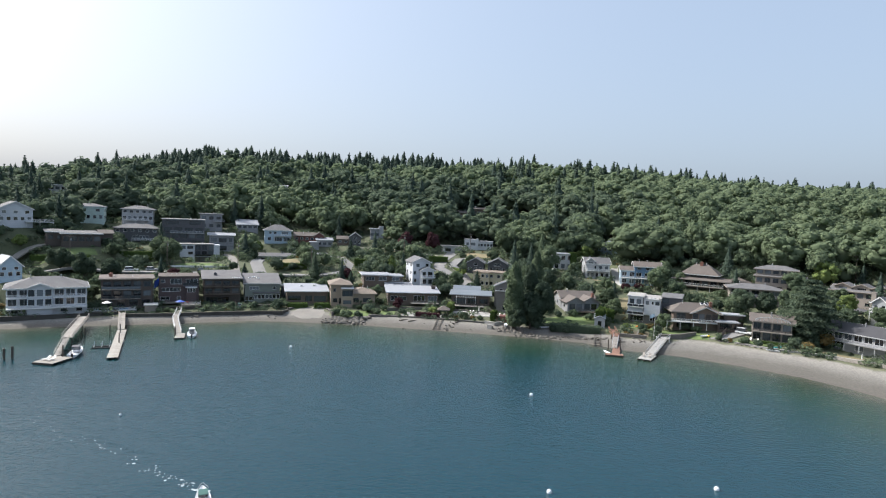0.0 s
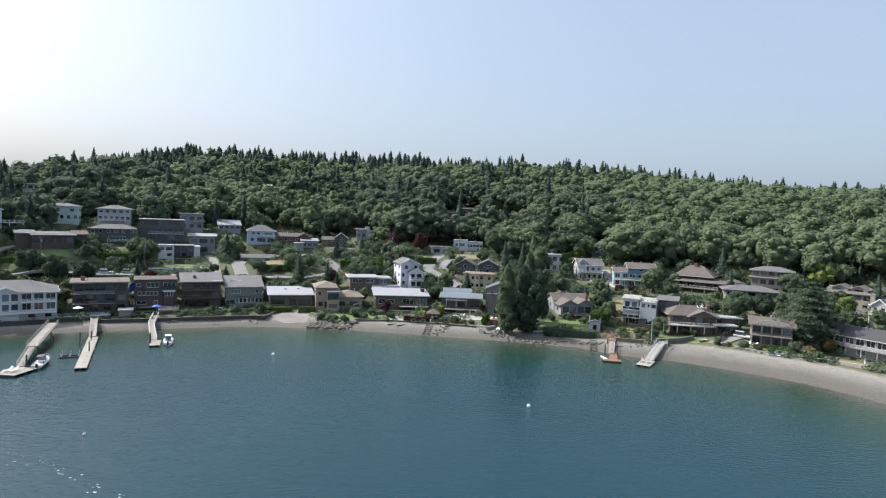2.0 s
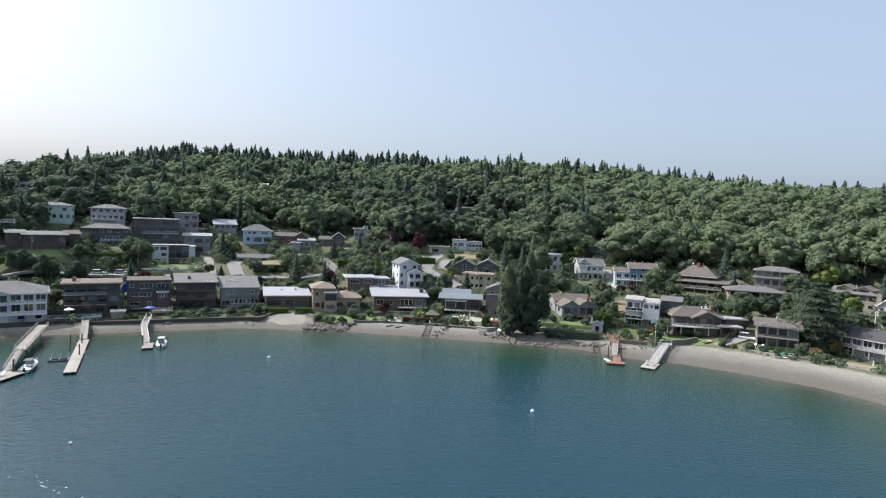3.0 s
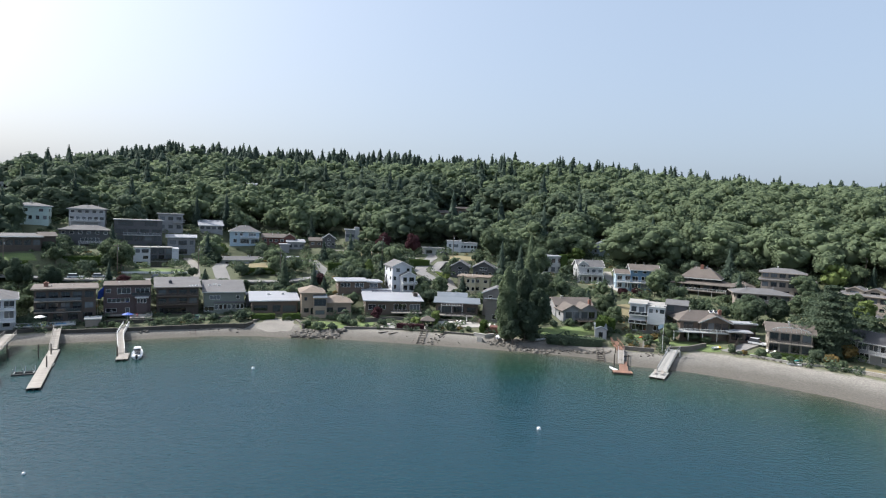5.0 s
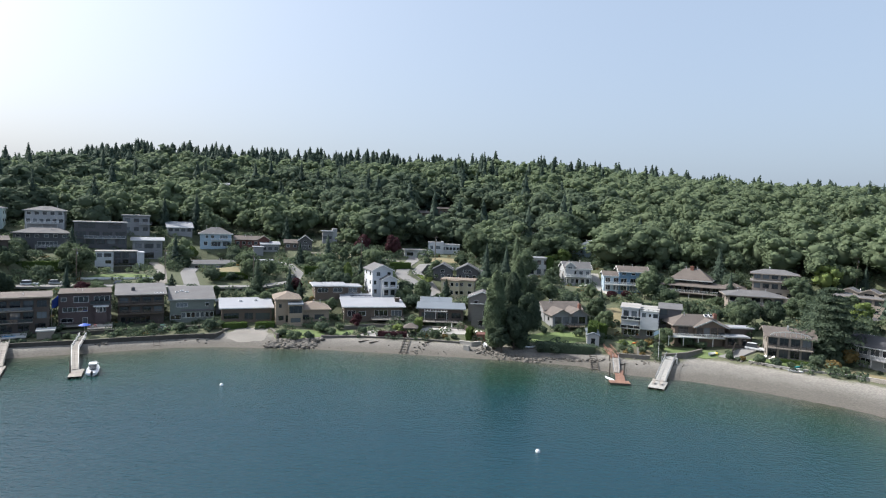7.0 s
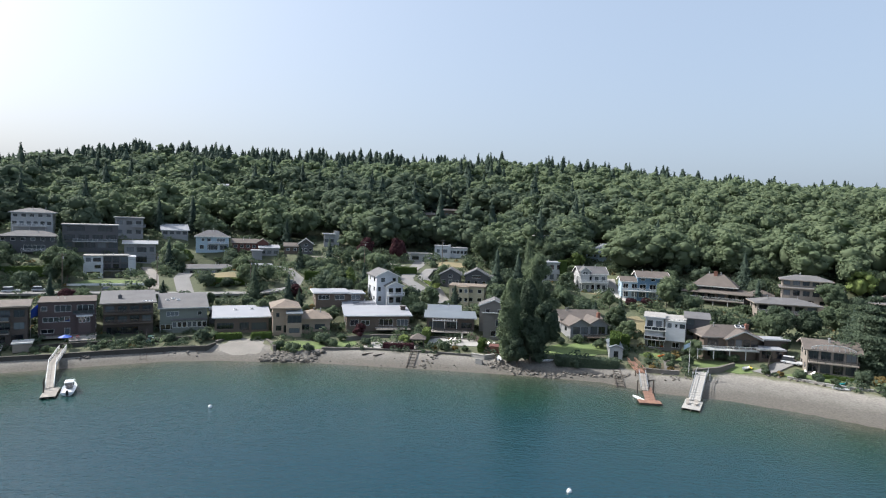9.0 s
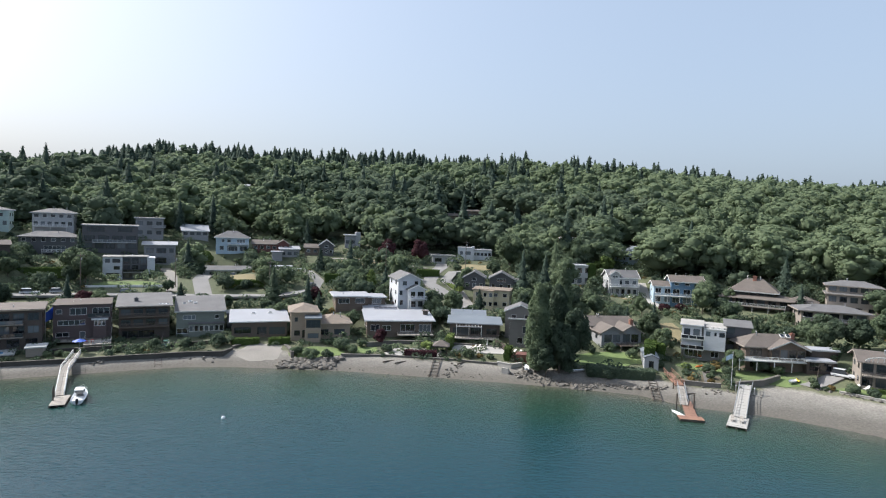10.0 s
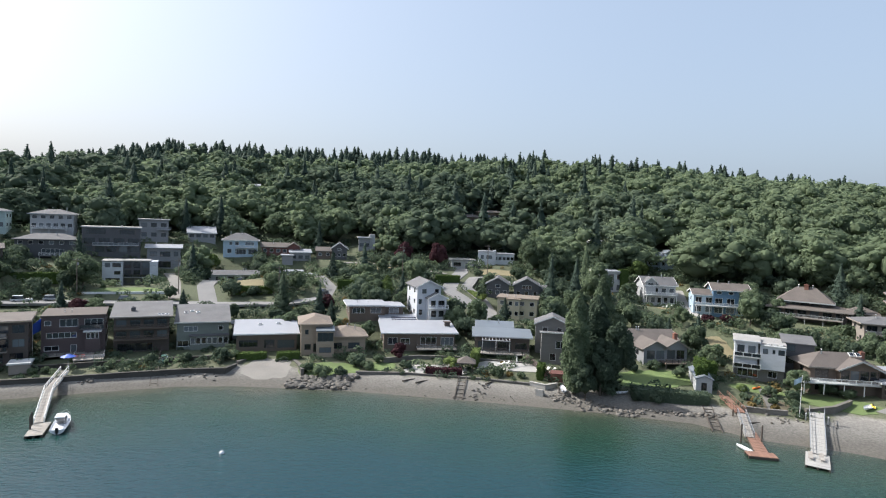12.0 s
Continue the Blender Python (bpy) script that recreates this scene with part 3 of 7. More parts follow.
h = house("tall white three-storey house with grey gables and a balcony", 10.0, 253.5, 13, 9.2, 9)
block(h, 0, 0, 0, 7.6, 12, (3.2, 3.2, 2.9), "white", "gy", 1.9, 0.6, "roof_grey", ([(-2.6, 1.0, 1.6, 0.8), (0.8, 2.4, 2.1, 0.3)], [(-2.8, 1.0, 1.5, 0.9)], [(-1.6, 1.4, 1.4, 0.9), (2.4, 1.2, 1.4, 0.9)]), 1, "dark_trim", "trim")
block(h, 2.0, -2.6, 0, 5.6, 3.0, (3.2, 3.0), "white", "gy", 1.4, 0.5, "roof_grey", ([(-1.2, 1.6, 1.9, 0.5), (1.2, 1.6, 1.9, 0.5)], [(-1.4, 1.5, 1.9, 0.4), (1.2, 2.0, 1.9, 0.4)]), 0, "dark_trim", "trim")
balcony(h, -0.8, 5.0, -4.2, -2.6, 3.2, "trim", "offwhite", drop=3.0)

h = house("long low house with white roofs and solar panels", 6.5, 233.5, 5, 4.0, 12)
block(h, 0, 0, 0, 19.5, 12, (4.1,), "brown", "shed", 1.2, 0.9, "roof_white", ([(-7.4, 2.6, 1.9, 1.0), (-4.0, 2.6, 1.6, 1.1), (2.4, 4.4, 2.2, 0.9), (7.6, 3.6, 2.2, 0.8)],), 1, "trim", "trim")
block(h, -4.6, 12.4, 0.6, 10.0, 13, (4.4,), "grey", "gx", 0.9, 0.6, "roof_white", (), 1, "trim", "trim")
for i in range(5):
    for j in range(2):
        bm = bms()
        box(bm, -6.6 + i * 1.5, 13.4 + j * 1.9, 5.42 + j * 0.28, -5.2 + i * 1.5, 15.2 + j * 1.9, 5.54 + j * 0.28)
        part("solar_panel", bm, M["solar"], h)
balcony(h, -1.0, 9.6, -4.0, 0, 0.6, "dark_trim", "plank")
bm = bms()
box(bm, 8.0, 6.0, 4.0, 9.4, 7.4, 6.0)
box(bm, 7.7, 5.7, 6.0, 9.7, 7.7, 6.2)
part("cupola", bm, M["dark_brown"], h)

h = house("dark low house with a grey metal roof and a white pergola", 28.3, 228.3, -8, 4.6, 11)
block(h, 0, 0, 0, 14.5, 8, (4.0,), "dark_brown", "shed", 0.7, 0.9, "roof_metal", ([(-4.2, 4.6, 2.3, 0.4), (0.6, 3.6, 2.3, 0.4), (5.0, 3.2, 1.8, 0.9)],), 1, "dark_trim", "light_grey")
block(h, -1.8, 8.2, 0.6, 10.0, 10, (3.6,), "grey", "gx", 1.7, 0.5, "roof_metal", (), 1, "dark_trim", "light_grey")
bm = bms()
for i in range(9):
    box(bm, -5.4 + i * 0.9, -2.4, 3.55, -5.28 + i * 0.9, 0, 3.7)
box(bm, -5.5, -2.5, 3.4, 2.0, -2.38, 3.55)
part("pergola", bm, M["trim"], h)
for i in range(3):
    bm = bms()
    box(bm, -5.4 + i * 3.6, -2.48, 0, -5.28 + i * 3.6, -2.36, 3.4)
    part("post", bm, M["trim"], h)
balcony(h, -7.0, 7.0, -3.4, 0, 0.2, "dark_trim", "plank")

h = house("grey shingled house with two stepped gables and white trim", 40.6, 220.5, -14, 4.0, 10)
block(h, 0.6, 0, 0, 8.4, 8, (3.2, 3.0), "shingle_grey", "shedf", 1.3, 0.5, "roof_grey", ([(-1.2, 1.6, 1.8, 0.4)], [(1.2, 3.6, 2.0, 0.3)]), 1, "trim", "trim")
block(h, -0.6, 8.0, 2.0, 9.0, 7, (3.2, 3.2), "shingle_grey", "gy", 1.9, 0.5, "roof_grey", ([(-2.2, 1.2, 1.6, 0.8)], [(-2.0, 1.4, 1.5, 0.8), (1.8, 1.4, 1.5, 0.8)]), 1, "trim", "trim")

h = house("grey house with clustered brown gables and a screened porch", 69.0, 218.5, 3, 5.4, 10)
block(h, -2.8, 0, 0, 6.2, 7, (3.2,), "grey", "gy", 1.7, 0.7, "roof_brown", ([(-1.2, 2.2, 2.2, 0.4), (1.4, 2.2, 2.2, 0.4)],), 1, "dark_trim", "taupe")
block(h, 3.2, 0.6, 0, 6.2, 7, (3.2,), "grey", "gy", 1.8, 0.7, "roof_brown", ([(-1.3, 2.2, 2.3, 0.3), (1.3, 2.2, 2.3, 0.3)],), 1, "dark_trim", "taupe")
block(h, 0.4, 7.0, 0.4, 13.0, 8, (3.6,), "grey", "gx", 2.0, 0.6, "roof_brown", (), 1, "dark_trim", "taupe")
balcony(h, -1.6, 6.6, -3.4, 0, 0.1, "dark_trim", "brown", drop=2)
chimney(h, 5.8, 6.0, 4.2, 1.6, 0.9)

h = house("modern grey and white stacked house with roof terrace", 88.5, 209.6, -30, 3.4, 12)
block(h, 0, 0, 0, 10.8, 9, (2.9, 2.9, 2.9), "shingle_grey", "flat", 0, 0.2, "roof_gravel", ([(-2.4, 4.6, 2.2, 0.3), (3.0, 2.0, 1.6, 0.7)], [(-2.6, 4.4, 2.2, 0.2), (2.8, 2.6, 1.5, 0.8)], [(-4.3, 1.3, 1.7, 0.6), (-2.5, 1.3, 1.7, 0.6)]), 1, "trim")
block(h, -3.0, -1.0, 5.8, 5.0, 5, (3.3,), "white", "shed", 0.7, 0.5, "roof_gravel", ([(-1.2, 1.6, 2.0, 0.4), (1.2, 1.6, 2.0, 0.4)],), 0, "dark_trim", "white")
block(h, 2.7, -1.3, 5.8, 5.4, 5, (2.5,), "white", "flat", 0, 0.1, "offwhite", ([(-1.6, 1.1, 1.3, 0.8), (0.2, 0.6, 1.0, 1.0), (1.8, 1.4, 1.3, 0.8)],), 0, "dark_trim")
balcony(h, -5.6, 0.2, -2.2, 0, 2.9, "trim", "offwhite", glass=True)
balcony(h, -5.6, 0.2, -2.2, 0, 5.6, "trim", "offwhite", glass=True)
block(h, 8.6, 4.0, 0.6, 6.5, 8, (3.0, 3.0, 2.4), "dark_grey", "shed", 0.8, 0.4, "roof_grey", ((), [(-1.8, 2.0, 1.8, 0.5)], [(-1.8, 2.2, 1.8, 0.4)]), 1, "dark_trim")
bm = bms()
for i in range(3):
    box(bm, 1.2 + i * 1.3, -0.4, 8.65, 2.3 + i * 1.3, 0.6, 9.0, 0.08)
part("roof_seating", bm, M["cushion"], h, "white cushioned terrace seating")

h = house("brown hip-roofed house with a broad white railed deck", 102.4, 199.6, -10, 3.4, 9)
block(h, 0, 0, 0, 14.5, 7.5, (2.7, 3.4), "brown", "hip", 2.2, 1.0, "roof_brown", ([(-3.6, 5.0, 2.1, 0.2), (3.0, 5.6, 2.1, 0.2)], [(-4.8, 3.0, 2.0, 0.5)]), 1, "dark_trim", "taupe")
block(h, 2.6, -1.6, 2.7, 8.4, 4, (3.0,), "brown", "gy", 1.9, 0.9, "roof_brown", (even(4, 8.4, 1.9, 2.4, 0.3),), 0, "dark_trim", "offwhite")
balcony(h, -10.4, 7.2, -3.6, 0, 2.7, "trim", "offwhite", drop=2.7)
chimney(h, 6.0, 4.0, 7.4, 1.2, 0.9)
for i in range(2):
    skylight(h, 2.4 + i * 1.5, 1.9, 8.35, 1.1, 1.3, 28)

h = house("small white flat-roofed carport beside a dark fence", 112.0, 194.0, -12, 4.2, 7, "carport")
# Closed in dark brown: shade under the open carport roof, done as wall colour.
block(h, -1.0, 0, 0, 6.4, 4, (2.4,), "dark_brown", "flat", 0, 0.4, "roof_white", ([(0, 5.4, 2.1, 0.05)],), 0, "dark_trim", "offwhite")
block(h, 2.0, 4.2, 0.2, 6.4, 4, (4.2,), "dark_brown", "flat", 0, 0.4, "roof_white", (), 0, "dark_trim", "offwhite")

h = house("timber beach house with arched beam and open decks", 118.0, 181.8, -31, 3.2, 10)
block(h, 0, 0, 0, 10.8, 9, (3.1, 3.2), "taupe", "gx", 1.6, 1.0, "roof_brown", (even(4, 10.8, 2.2, 2.3, 0.3), even(4, 10.8, 2.2, 2.2, 0.4)), 1, "dark_trim", "taupe")
balcony(h, -5.2, 5.4, -1.8, 0, 3.1, "dark_trim", "taupe")
for i in range(11):
    a = math.pi * (i + 0.5) / 11
    bm = bms()
    beam(bm, (-4.6 * math.cos(a), -0.9, 6.3), (-4.6 * math.cos(a) * 0.94, -0.9, 6.4 + 1.2 * math.sin(a)), 0.12)
    part("strut", bm, M["offwhite"], h)
bm = bms()
for i in range(12):
    a, b = math.pi * i / 12, math.pi * (i + 1) / 12
    beam(bm, (-4.8 * math.cos(a), -0.9, 6.4 + 1.2 * math.sin(a)), (-4.8 * math.cos(b), -0.9, 6.4 + 1.2 * math.sin(b)), 0.2)
part("arched_beam", bm, M["offwhite"], h, "pale arched lattice beam")

h = house("long dark house with wide grey roof and glazed porch", 138.5, 172.0, -66, 2.8, 13)
block(h, 0, 0, 0, 20.0, 10, (2.4, 3.0), "grey", "gx", 2.2, 0.8, "roof_dark", ([(-5.5, 3.6, 1.8, 0.3), (0.5, 2.4, 2.0, 0.2)], even(7, 19.6, 2.3, 1.9, 0.6)), 1, "trim", "light_grey")
balcony(h, -3.0, 9.8, -2.0, 0, 2.4, "light_grey", "grey", drop=2.4)
for i in range(3):
    skylight(h, -6 + i * 5, 6.0, 7.4, 2.4, 0.9, -24)
block(h, -14.0, 3.0, 0, 7.0, 8, (2.6, 3.0), "dark_grey", "flat", 0, 0.5, "roof_dark", ((), even(2, 7, 2, 1.6, 0.7)), 1, "dark_trim")
chimney(h, 8.0, 6.0, 7.2, 0.8, 1.4, "dark_grey")

# upper streets, west to east
h = house("white house with steep grey gables and a long balcony", -158.5, 261.5, 45, 28.5, 11)
block(h, 0, 0, 0, 12, 9, (2.8, 2.6), "white", "gy", 3.0, 0.5, "roof_grey", (even(5, 12, 1.5, 1.5, 0.7), even(3, 12, 1.6, 1.3, 0.7)), 1, "trim", "trim")
balcony(h, 3.0, 13.0, -2.5, 0, 0.3, "trim", "offwhite", drop=2)
h = house("white and blue gabled house with a steep metal roof", -131.5, 216.0, 50, 11.0, 9)
block(h, 0, 0, 0, 7, 8, (2.4, 1.6), "pale_blue", "gy", 3.4, 0.5, "roof_metal", (even(3, 7, 1.3, 1.5, 0.6), even(2, 7, 1.3, 1.1, 0.3)), 1, "trim", "trim")
h = house("dark low modern house with white angular roof edges", -131.9, 261.0, 35, 21.0, 12)
block(h, 0, 0, 0, 14, 9, (3.6,), "dark_brown", "shed", 0.9, 0.8, "roof_grey", (even(5, 14, 2.2, 2.0, 0.6),), 1, "dark_trim", "trim")
block(h, -9, 3, 0.5, 6, 7, (3.6,), "dark_brown", "shed", 0.9, 0.6, "roof_grey", (even(2, 6, 1.6, 1.6, 0.8),), 1, "dark_trim", "trim")
block(h, 9.5, 3, 0.5, 5, 7, (3.4,), "dark_brown", "gx", 1.2, 0.6, "roof_brown", (), 1, "dark_trim")
h = house("white square two-storey house with a grey hip roof", -151.6, 304.0, 20, 29.4, 10)
block(h, 0, 0, 0, 13.5, 9, (3.3, 3.3), "mint", "hip", 1.2, 0.5, "roof_grey", (even(5, 13.5, 1.3, 1.6, 0.8), [(-4, 1.2, 1.3, 0.9), (-1.5, 1.2, 1.3, 0.9), (4, 1.6, 1.3, 0.9)]), 1, "dark_trim", "white")
h = house("grey two-storey house with a hip roof and window bands", -130.9, 310.0, 18, 29.8, 10)
block(h, 0, 0, 0, 14, 10, (3.0, 2.8), "light_grey", "hip", 1.5, 0.8, "roof_grey", (even(6, 14, 1.7, 1.7, 0.6), even(5, 14, 1.7, 1.4, 0.8)), 1, "trim", "light_grey")
balcony(h, -6.4, 5, -1.6, 0, 0.2, "trim", "offwhite", drop=2)
h = house("charcoal two-storey house with white window bands and hip roof", -126.0, 297.5, 18, 20.6, 11)
block(h, 0, 0, 0, 19, 10, (3.2, 2.8), "dark_grey", "hip", 1.7, 0.8, "roof_grey", ([(2.0, 7.0, 2.0, 0.5), (-6, 2, 1.5, 0.8)], even(6, 19, 1.5, 1.3, 0.9)), 1, "trim", "dark_grey")
balcony(h, -2.0, 9.4, -1.6, 0, 0.2, "trim", "grey", drop=2)
h = house("long modern charcoal house with flat roof and glass balcony", -105.5, 302.0, 22, 22.0, 12)
block(h, 0, 0, 0, 19, 10, (3.0, 3.4, 3.0), "dark_grey", "flat", 0, 0.4, "roof_gravel", (even(5, 19, 3.0, 2.2, 0.4), even(4, 19, 3.6, 2.2, 0.3), [(-5, 6, 1.7, 0.6), (5, 5, 1.7, 0.6)]), 1, "dark_trim", "light_grey")
balcony(h, -6.0, 9.0, -1.8, 0, 3.0, "light_grey", "light_grey", glass=True)
h = house("grey stacked house with flat roof and terrace rail", -101.0, 329.0, 20, 26.6, 9)
block(h, 0, 0, 0, 11, 8, (4.0, 3.8), "grey", "flat", 0, 0.6, "roof_gravel", (even(3, 11, 2.0, 1.7, 0.8), even(3, 11, 2.2, 1.7, 0.8)), 1, "dark_trim", "light_grey")
balcony(h, 1, 6.4, -1.5, 0, 4.0, "light_grey", "light_grey")
h = house("grey cottage with a shallow pale roof over a garage", -89.4, 309.0, 18, 16.4, 9)
block(h, 0, 0, 0, 11.6, 10, (3.6, 4.2), "grey", "gx", 0.9, 0.8, "roof_white", ([(0, 5, 2.4, 0.1)], [(-3.6, 2.6, 1.8, 0.9), (0.5, 3.6, 2.0, 0.7), (4.3, 1.6, 1.8, 0.9)]), 1, "dark_trim", "trim")
h = house("white cubic modern house with a dark glazed centre", -93.2, 289.0, 20, 12.2, 10)
block(h, -5.4, 0, 0, 6.4, 9, (2.6, 2.7, 2.7), "white", "flat", 0, 0.15, "roof_gravel", ([(0, 4.4, 1.5, 0.7)], [(1.4, 2.0, 1.3, 0.8)], [(-1.6, 1.6, 1.5, 0.7), (1.2, 2.6, 1.5, 0.7)]), 1, "dark_trim")
block(h, 2.0, 1.0, 0, 8.4, 8, (2.6, 2.7, 2.7), "dark_grey", "flat", 0, 0.2, "roof_gravel", (even(3, 8.4, 2.2, 2.1, 0.2), even(3, 8.4, 2.2, 2.2, 0.2), even(3, 8.4, 2.2, 2.2, 0.2)), 0, "dark_trim")
block(h, 7.4, 0, 0, 2.6, 8, (7.6,), "white", "flat", 0, 0.1, "white", (), 0)
balcony(h, -2.0, 6.2, -1.0, 1, 2.6, "dark_trim", "grey", glass=True)
h = house("house with a steep white shed roof rising to one side", -84.0, 337.0, 20, 26.8, 9)
block(h, 0, 0, 0, 11, 8, (2.4,), "grey", "shed", 2.6, 0.6, "roof_white", (even(4, 11, 1.8, 1.4, 0.6),), 0, "dark_trim", "trim")
h = house("pale blue two-storey house with a grey hip roof", -66.2, 331.5, 14, 20.8, 10)
block(h, 0, 0, 0, 14.0, 10, (3.3, 3.1), "pale_blue", "hip", 2.6, 0.7, "roof_grey", ([(-4.5, 1.8, 1.9, 0.6), (0, 4.4, 2.2, 0.2), (4.6, 3.0, 2.2, 0.2)], [(-4, 1.3, 1.4, 0.8), (-1.5, 1.6, 1.4, 0.8), (3.6, 3.6, 1.6, 0.6)]), 1, "trim", "trim")
balcony(h, -2.0, 7.0, -1.8, 0, 3.2, "trim", "offwhite", drop=3)
h = house("low dark red house with brown gables", -50.6, 335.5, 10, 21.4, 10)
block(h, -2, 0, 0, 11, 8, (3.2,), "red_brown", "gx", 1.5, 0.7, "roof_brown", (even(4, 11, 1.6, 1.4, 0.8),), 1, "trim", "taupe")
block(h, 6, -1, 0, 5, 8, (3.4,), "red_brown", "gy", 1.6, 0.6, "roof_brown", (even(2, 5, 1.4, 1.4, 0.8),), 1, "trim", "taupe")
h = house("low house with overlapping white roofs among shrubs", -42.5, 329.5, 12, 19.2, 9)
block(h, 2.0, 2, 0, 8.5, 7, (3.4,), "grey", "shed", 1.0, 0.6, "roof_white", (even(3, 8.5, 1.8, 1.4, 0.8),), 1, "dark_trim", "trim")
block(h, -3.6, -2, -0.4, 4.4, 6, (2.6,), "grey", "flat", 0, 0.5, "roof_white", (), 1, "dark_trim")
h = house("low modern house with a white flat roof and clerestory", -38.6, 311.5, 8, 12.2, 10)
block(h, 0, 0, 0, 14.0, 8, (2.6,), "grey", "flat", 0, 0.5, "roof_white", (even(5, 14, 2.2, 1.4, 0.7),), 1, "trim", "trim")
block(h, -2.5, 2, 2.7, 8.0, 5, (1.2,), "dark_grey", "flat", 0, 0.4, "roof_white", (even(4, 8, 1.7, 0.9, 0.15),), 0, "dark_trim", "trim")
h = house("long low ranch house with a pale brown roof", -64.4, 308.5, 18, 11.6, 13)
block(h, 0, 0, 0, 25, 9, (3.0,), "offwhite", "gx", 1.2, 0.7, "roof_grey", ([(-9, 3, 1.3, 0.9), (-3.5, 3, 2.0, 0.2), (1.5, 4, 1.5, 0.7), (8, 5, 1.8, 0.4)],), 1, "dark_trim", "offwhite")
h = house("small modern house with a tall chimney block", -13.3, 343.0, 5, 25.0, 8)
block(h, -1, 0, 0, 5, 6, (2.8, 1.8), "grey", "flat", 0, 0.6, "roof_white", (even(2, 5, 1.8, 1.6, 0.6),), 1, "dark_trim", "trim")
block(h, 2.6, 0.5, 0, 2.4, 5, (5.8,), "light_grey", "flat", 0, 0.1, "roof_white", (), 0)
h = house("black gabled cottage with white bargeboards", -26.6, 333.5, 5, 20.6, 9)
block(h, 2.0, 0, 0, 6.5, 7, (3.0, 1.4), "dark_grey", "gy", 2.4, 0.6, "roof_grey", (even(3, 6.5, 1.3, 1.5, 0.7), [(0, 1.6, 1.0, 0.3)]), 1, "trim", "trim")
block(h, -4.6, 1.5, 0, 6.5, 6, (3.0,), "brown", "gx", 1.4, 0.5, "roof_brown", (even(2, 6.5, 1.5, 1.3, 0.8),), 1, "trim", "taupe")
h = house("grey flat-roofed house beside a drive", 29.0, 326.0, 3, 18.2, 9)
block(h, 0, 0, 0, 10, 8, (4.0,), "light_grey", "flat", 0, 0.6, "roof_gravel", ([(-2.4, 3.2, 1.7, 1.2), (2.6, 2.8, 2.4, 0.3)],), 1, "dark_trim", "light_grey")
h = house("white modern house with stacked flat volumes", 43.0, 322.0, -8, 21.6, 10)
block(h, -4.4, 0, 0, 7.0, 7, (4.6,), "white", "flat", 0, 0.15, "roof_white", ([(-1.8, 1.3, 1.6, 1.6), (1.2, 2.4, 1.5, 1.7)],), 1, "dark_trim")
block(h, 3.2, 1, 0, 8.6, 7, (3.8,), "white", "flat", 0, 0.15, "roof_white", (even(5, 8.6, 1.3, 1.3, 1.4),), 1, "dark_trim")
block(h, -1.0, -0.5, 0, 1.2, 4, (5.4,), "white", "", 0, 0, "white", (), 0)
h = house("dark pair of gabled cottages joined by a low link", 42.4, 281.0, -12, 12.6, 11)
block(h, -6.0, 0, 0, 8.0, 9, (2.8, 1.6), "dark_grey", "gy", 2.2, 0.6, "roof_grey", (even(3, 8, 1.4, 1.5, 0.7), [(0, 1.8, 1.1, 0.3)]), 1, "trim", "light_grey")
block(h, 4.4, 0, 0, 9.0, 9, (2.8, 1.6), "dark_grey", "gy", 2.4, 0.6, "roof_grey", (even(3, 9, 1.4, 1.5, 0.7), [(0, 3.4, 1.4, 0.3)]), 1, "trim", "light_grey")
block(h, 11.0, 1, 0, 4.6, 7, (3.2,), "dark_grey", "gx", 1.0, 0.4, "roof_grey", (), 1, "dark_trim")
h = house("cream two-storey house with terracotta flat roof and a tall bay", 39.8, 264.0, -18, 8.0, 10)
block(h, 0, 0, 0, 13.0, 9, (3.2, 3.0), "cream", "flat", 0, 0.4, "roof_tan", (even(4, 13, 1.6, 1.5, 0.8), even(4, 13, 1.5, 1.4, 0.8)), 1, "trim", "tan")
block(h, -1.0, -1.5, 0, 4.0, 2, (3.2, 2.8), "cream", "flat", 0, 0.2, "tan", (even(2, 4, 1.2, 1.5, 0.8), even(2, 4, 1.2, 1.5, 0.8)), 0, "trim")
h = house("dark timber house with stepped flat roofs among trees", 56.5, 421.0, 0, 40.0, 12)
block(h, 0, 0, 0, 16, 9, (4.8,), "brown", "hip", 1.0, 0.8, "roof_brown", (even(6, 16, 1.9, 1.5, 1.6),), 1, "dark_trim", "taupe")
block(h, -14, -4, -2.4, 10, 8, (4.0,), "brown", "gx", 1.2, 0.8, "roof_brown", (even(3, 10, 1.9, 1.5, 0.8),), 1, "dark_trim", "taupe")
h = house("grey hip-roofed house half hidden by trees", 59.5, 392.0, 0, 30.0, 9)
block(h, 0, 0, 0, 11, 9, (4.4,), "grey", "hip", 3.0, 0.6, "roof_grey", (even(3, 11, 1.5, 1.4, 1.2),), 1, "trim", "grey")
h = house("small steep-roofed grey cabin among trees", 43.5, 398.0, 0, 27.5, 7)
block(h, 0, 0, 0, 6, 7, (2.4,), "grey", "gx", 4.2, 0.5, "roof_grey", (even(2, 6, 1.2, 1.2, 0.7),), 1, "dark_trim")
h = house("white low house with two tall chimneys", 80.5, 398.0, 0, 34.0, 9)
block(h, 0, 0, 0, 13, 8, (3.0,), "offwhite", "flat", 0, 0.4, "roof_gravel", (even(4, 13, 1.7, 1.3, 0.8),), 1, "dark_trim")
chimney(h, -5.6, 3, 3.2, 2.0, 1.4, "white")
chimney(h, 5.6, 3, 3.2, 1.6, 1.0, "white")
h = house("white narrow modern house above the trees", 95.5, 347.0, 10, 27.0, 6)
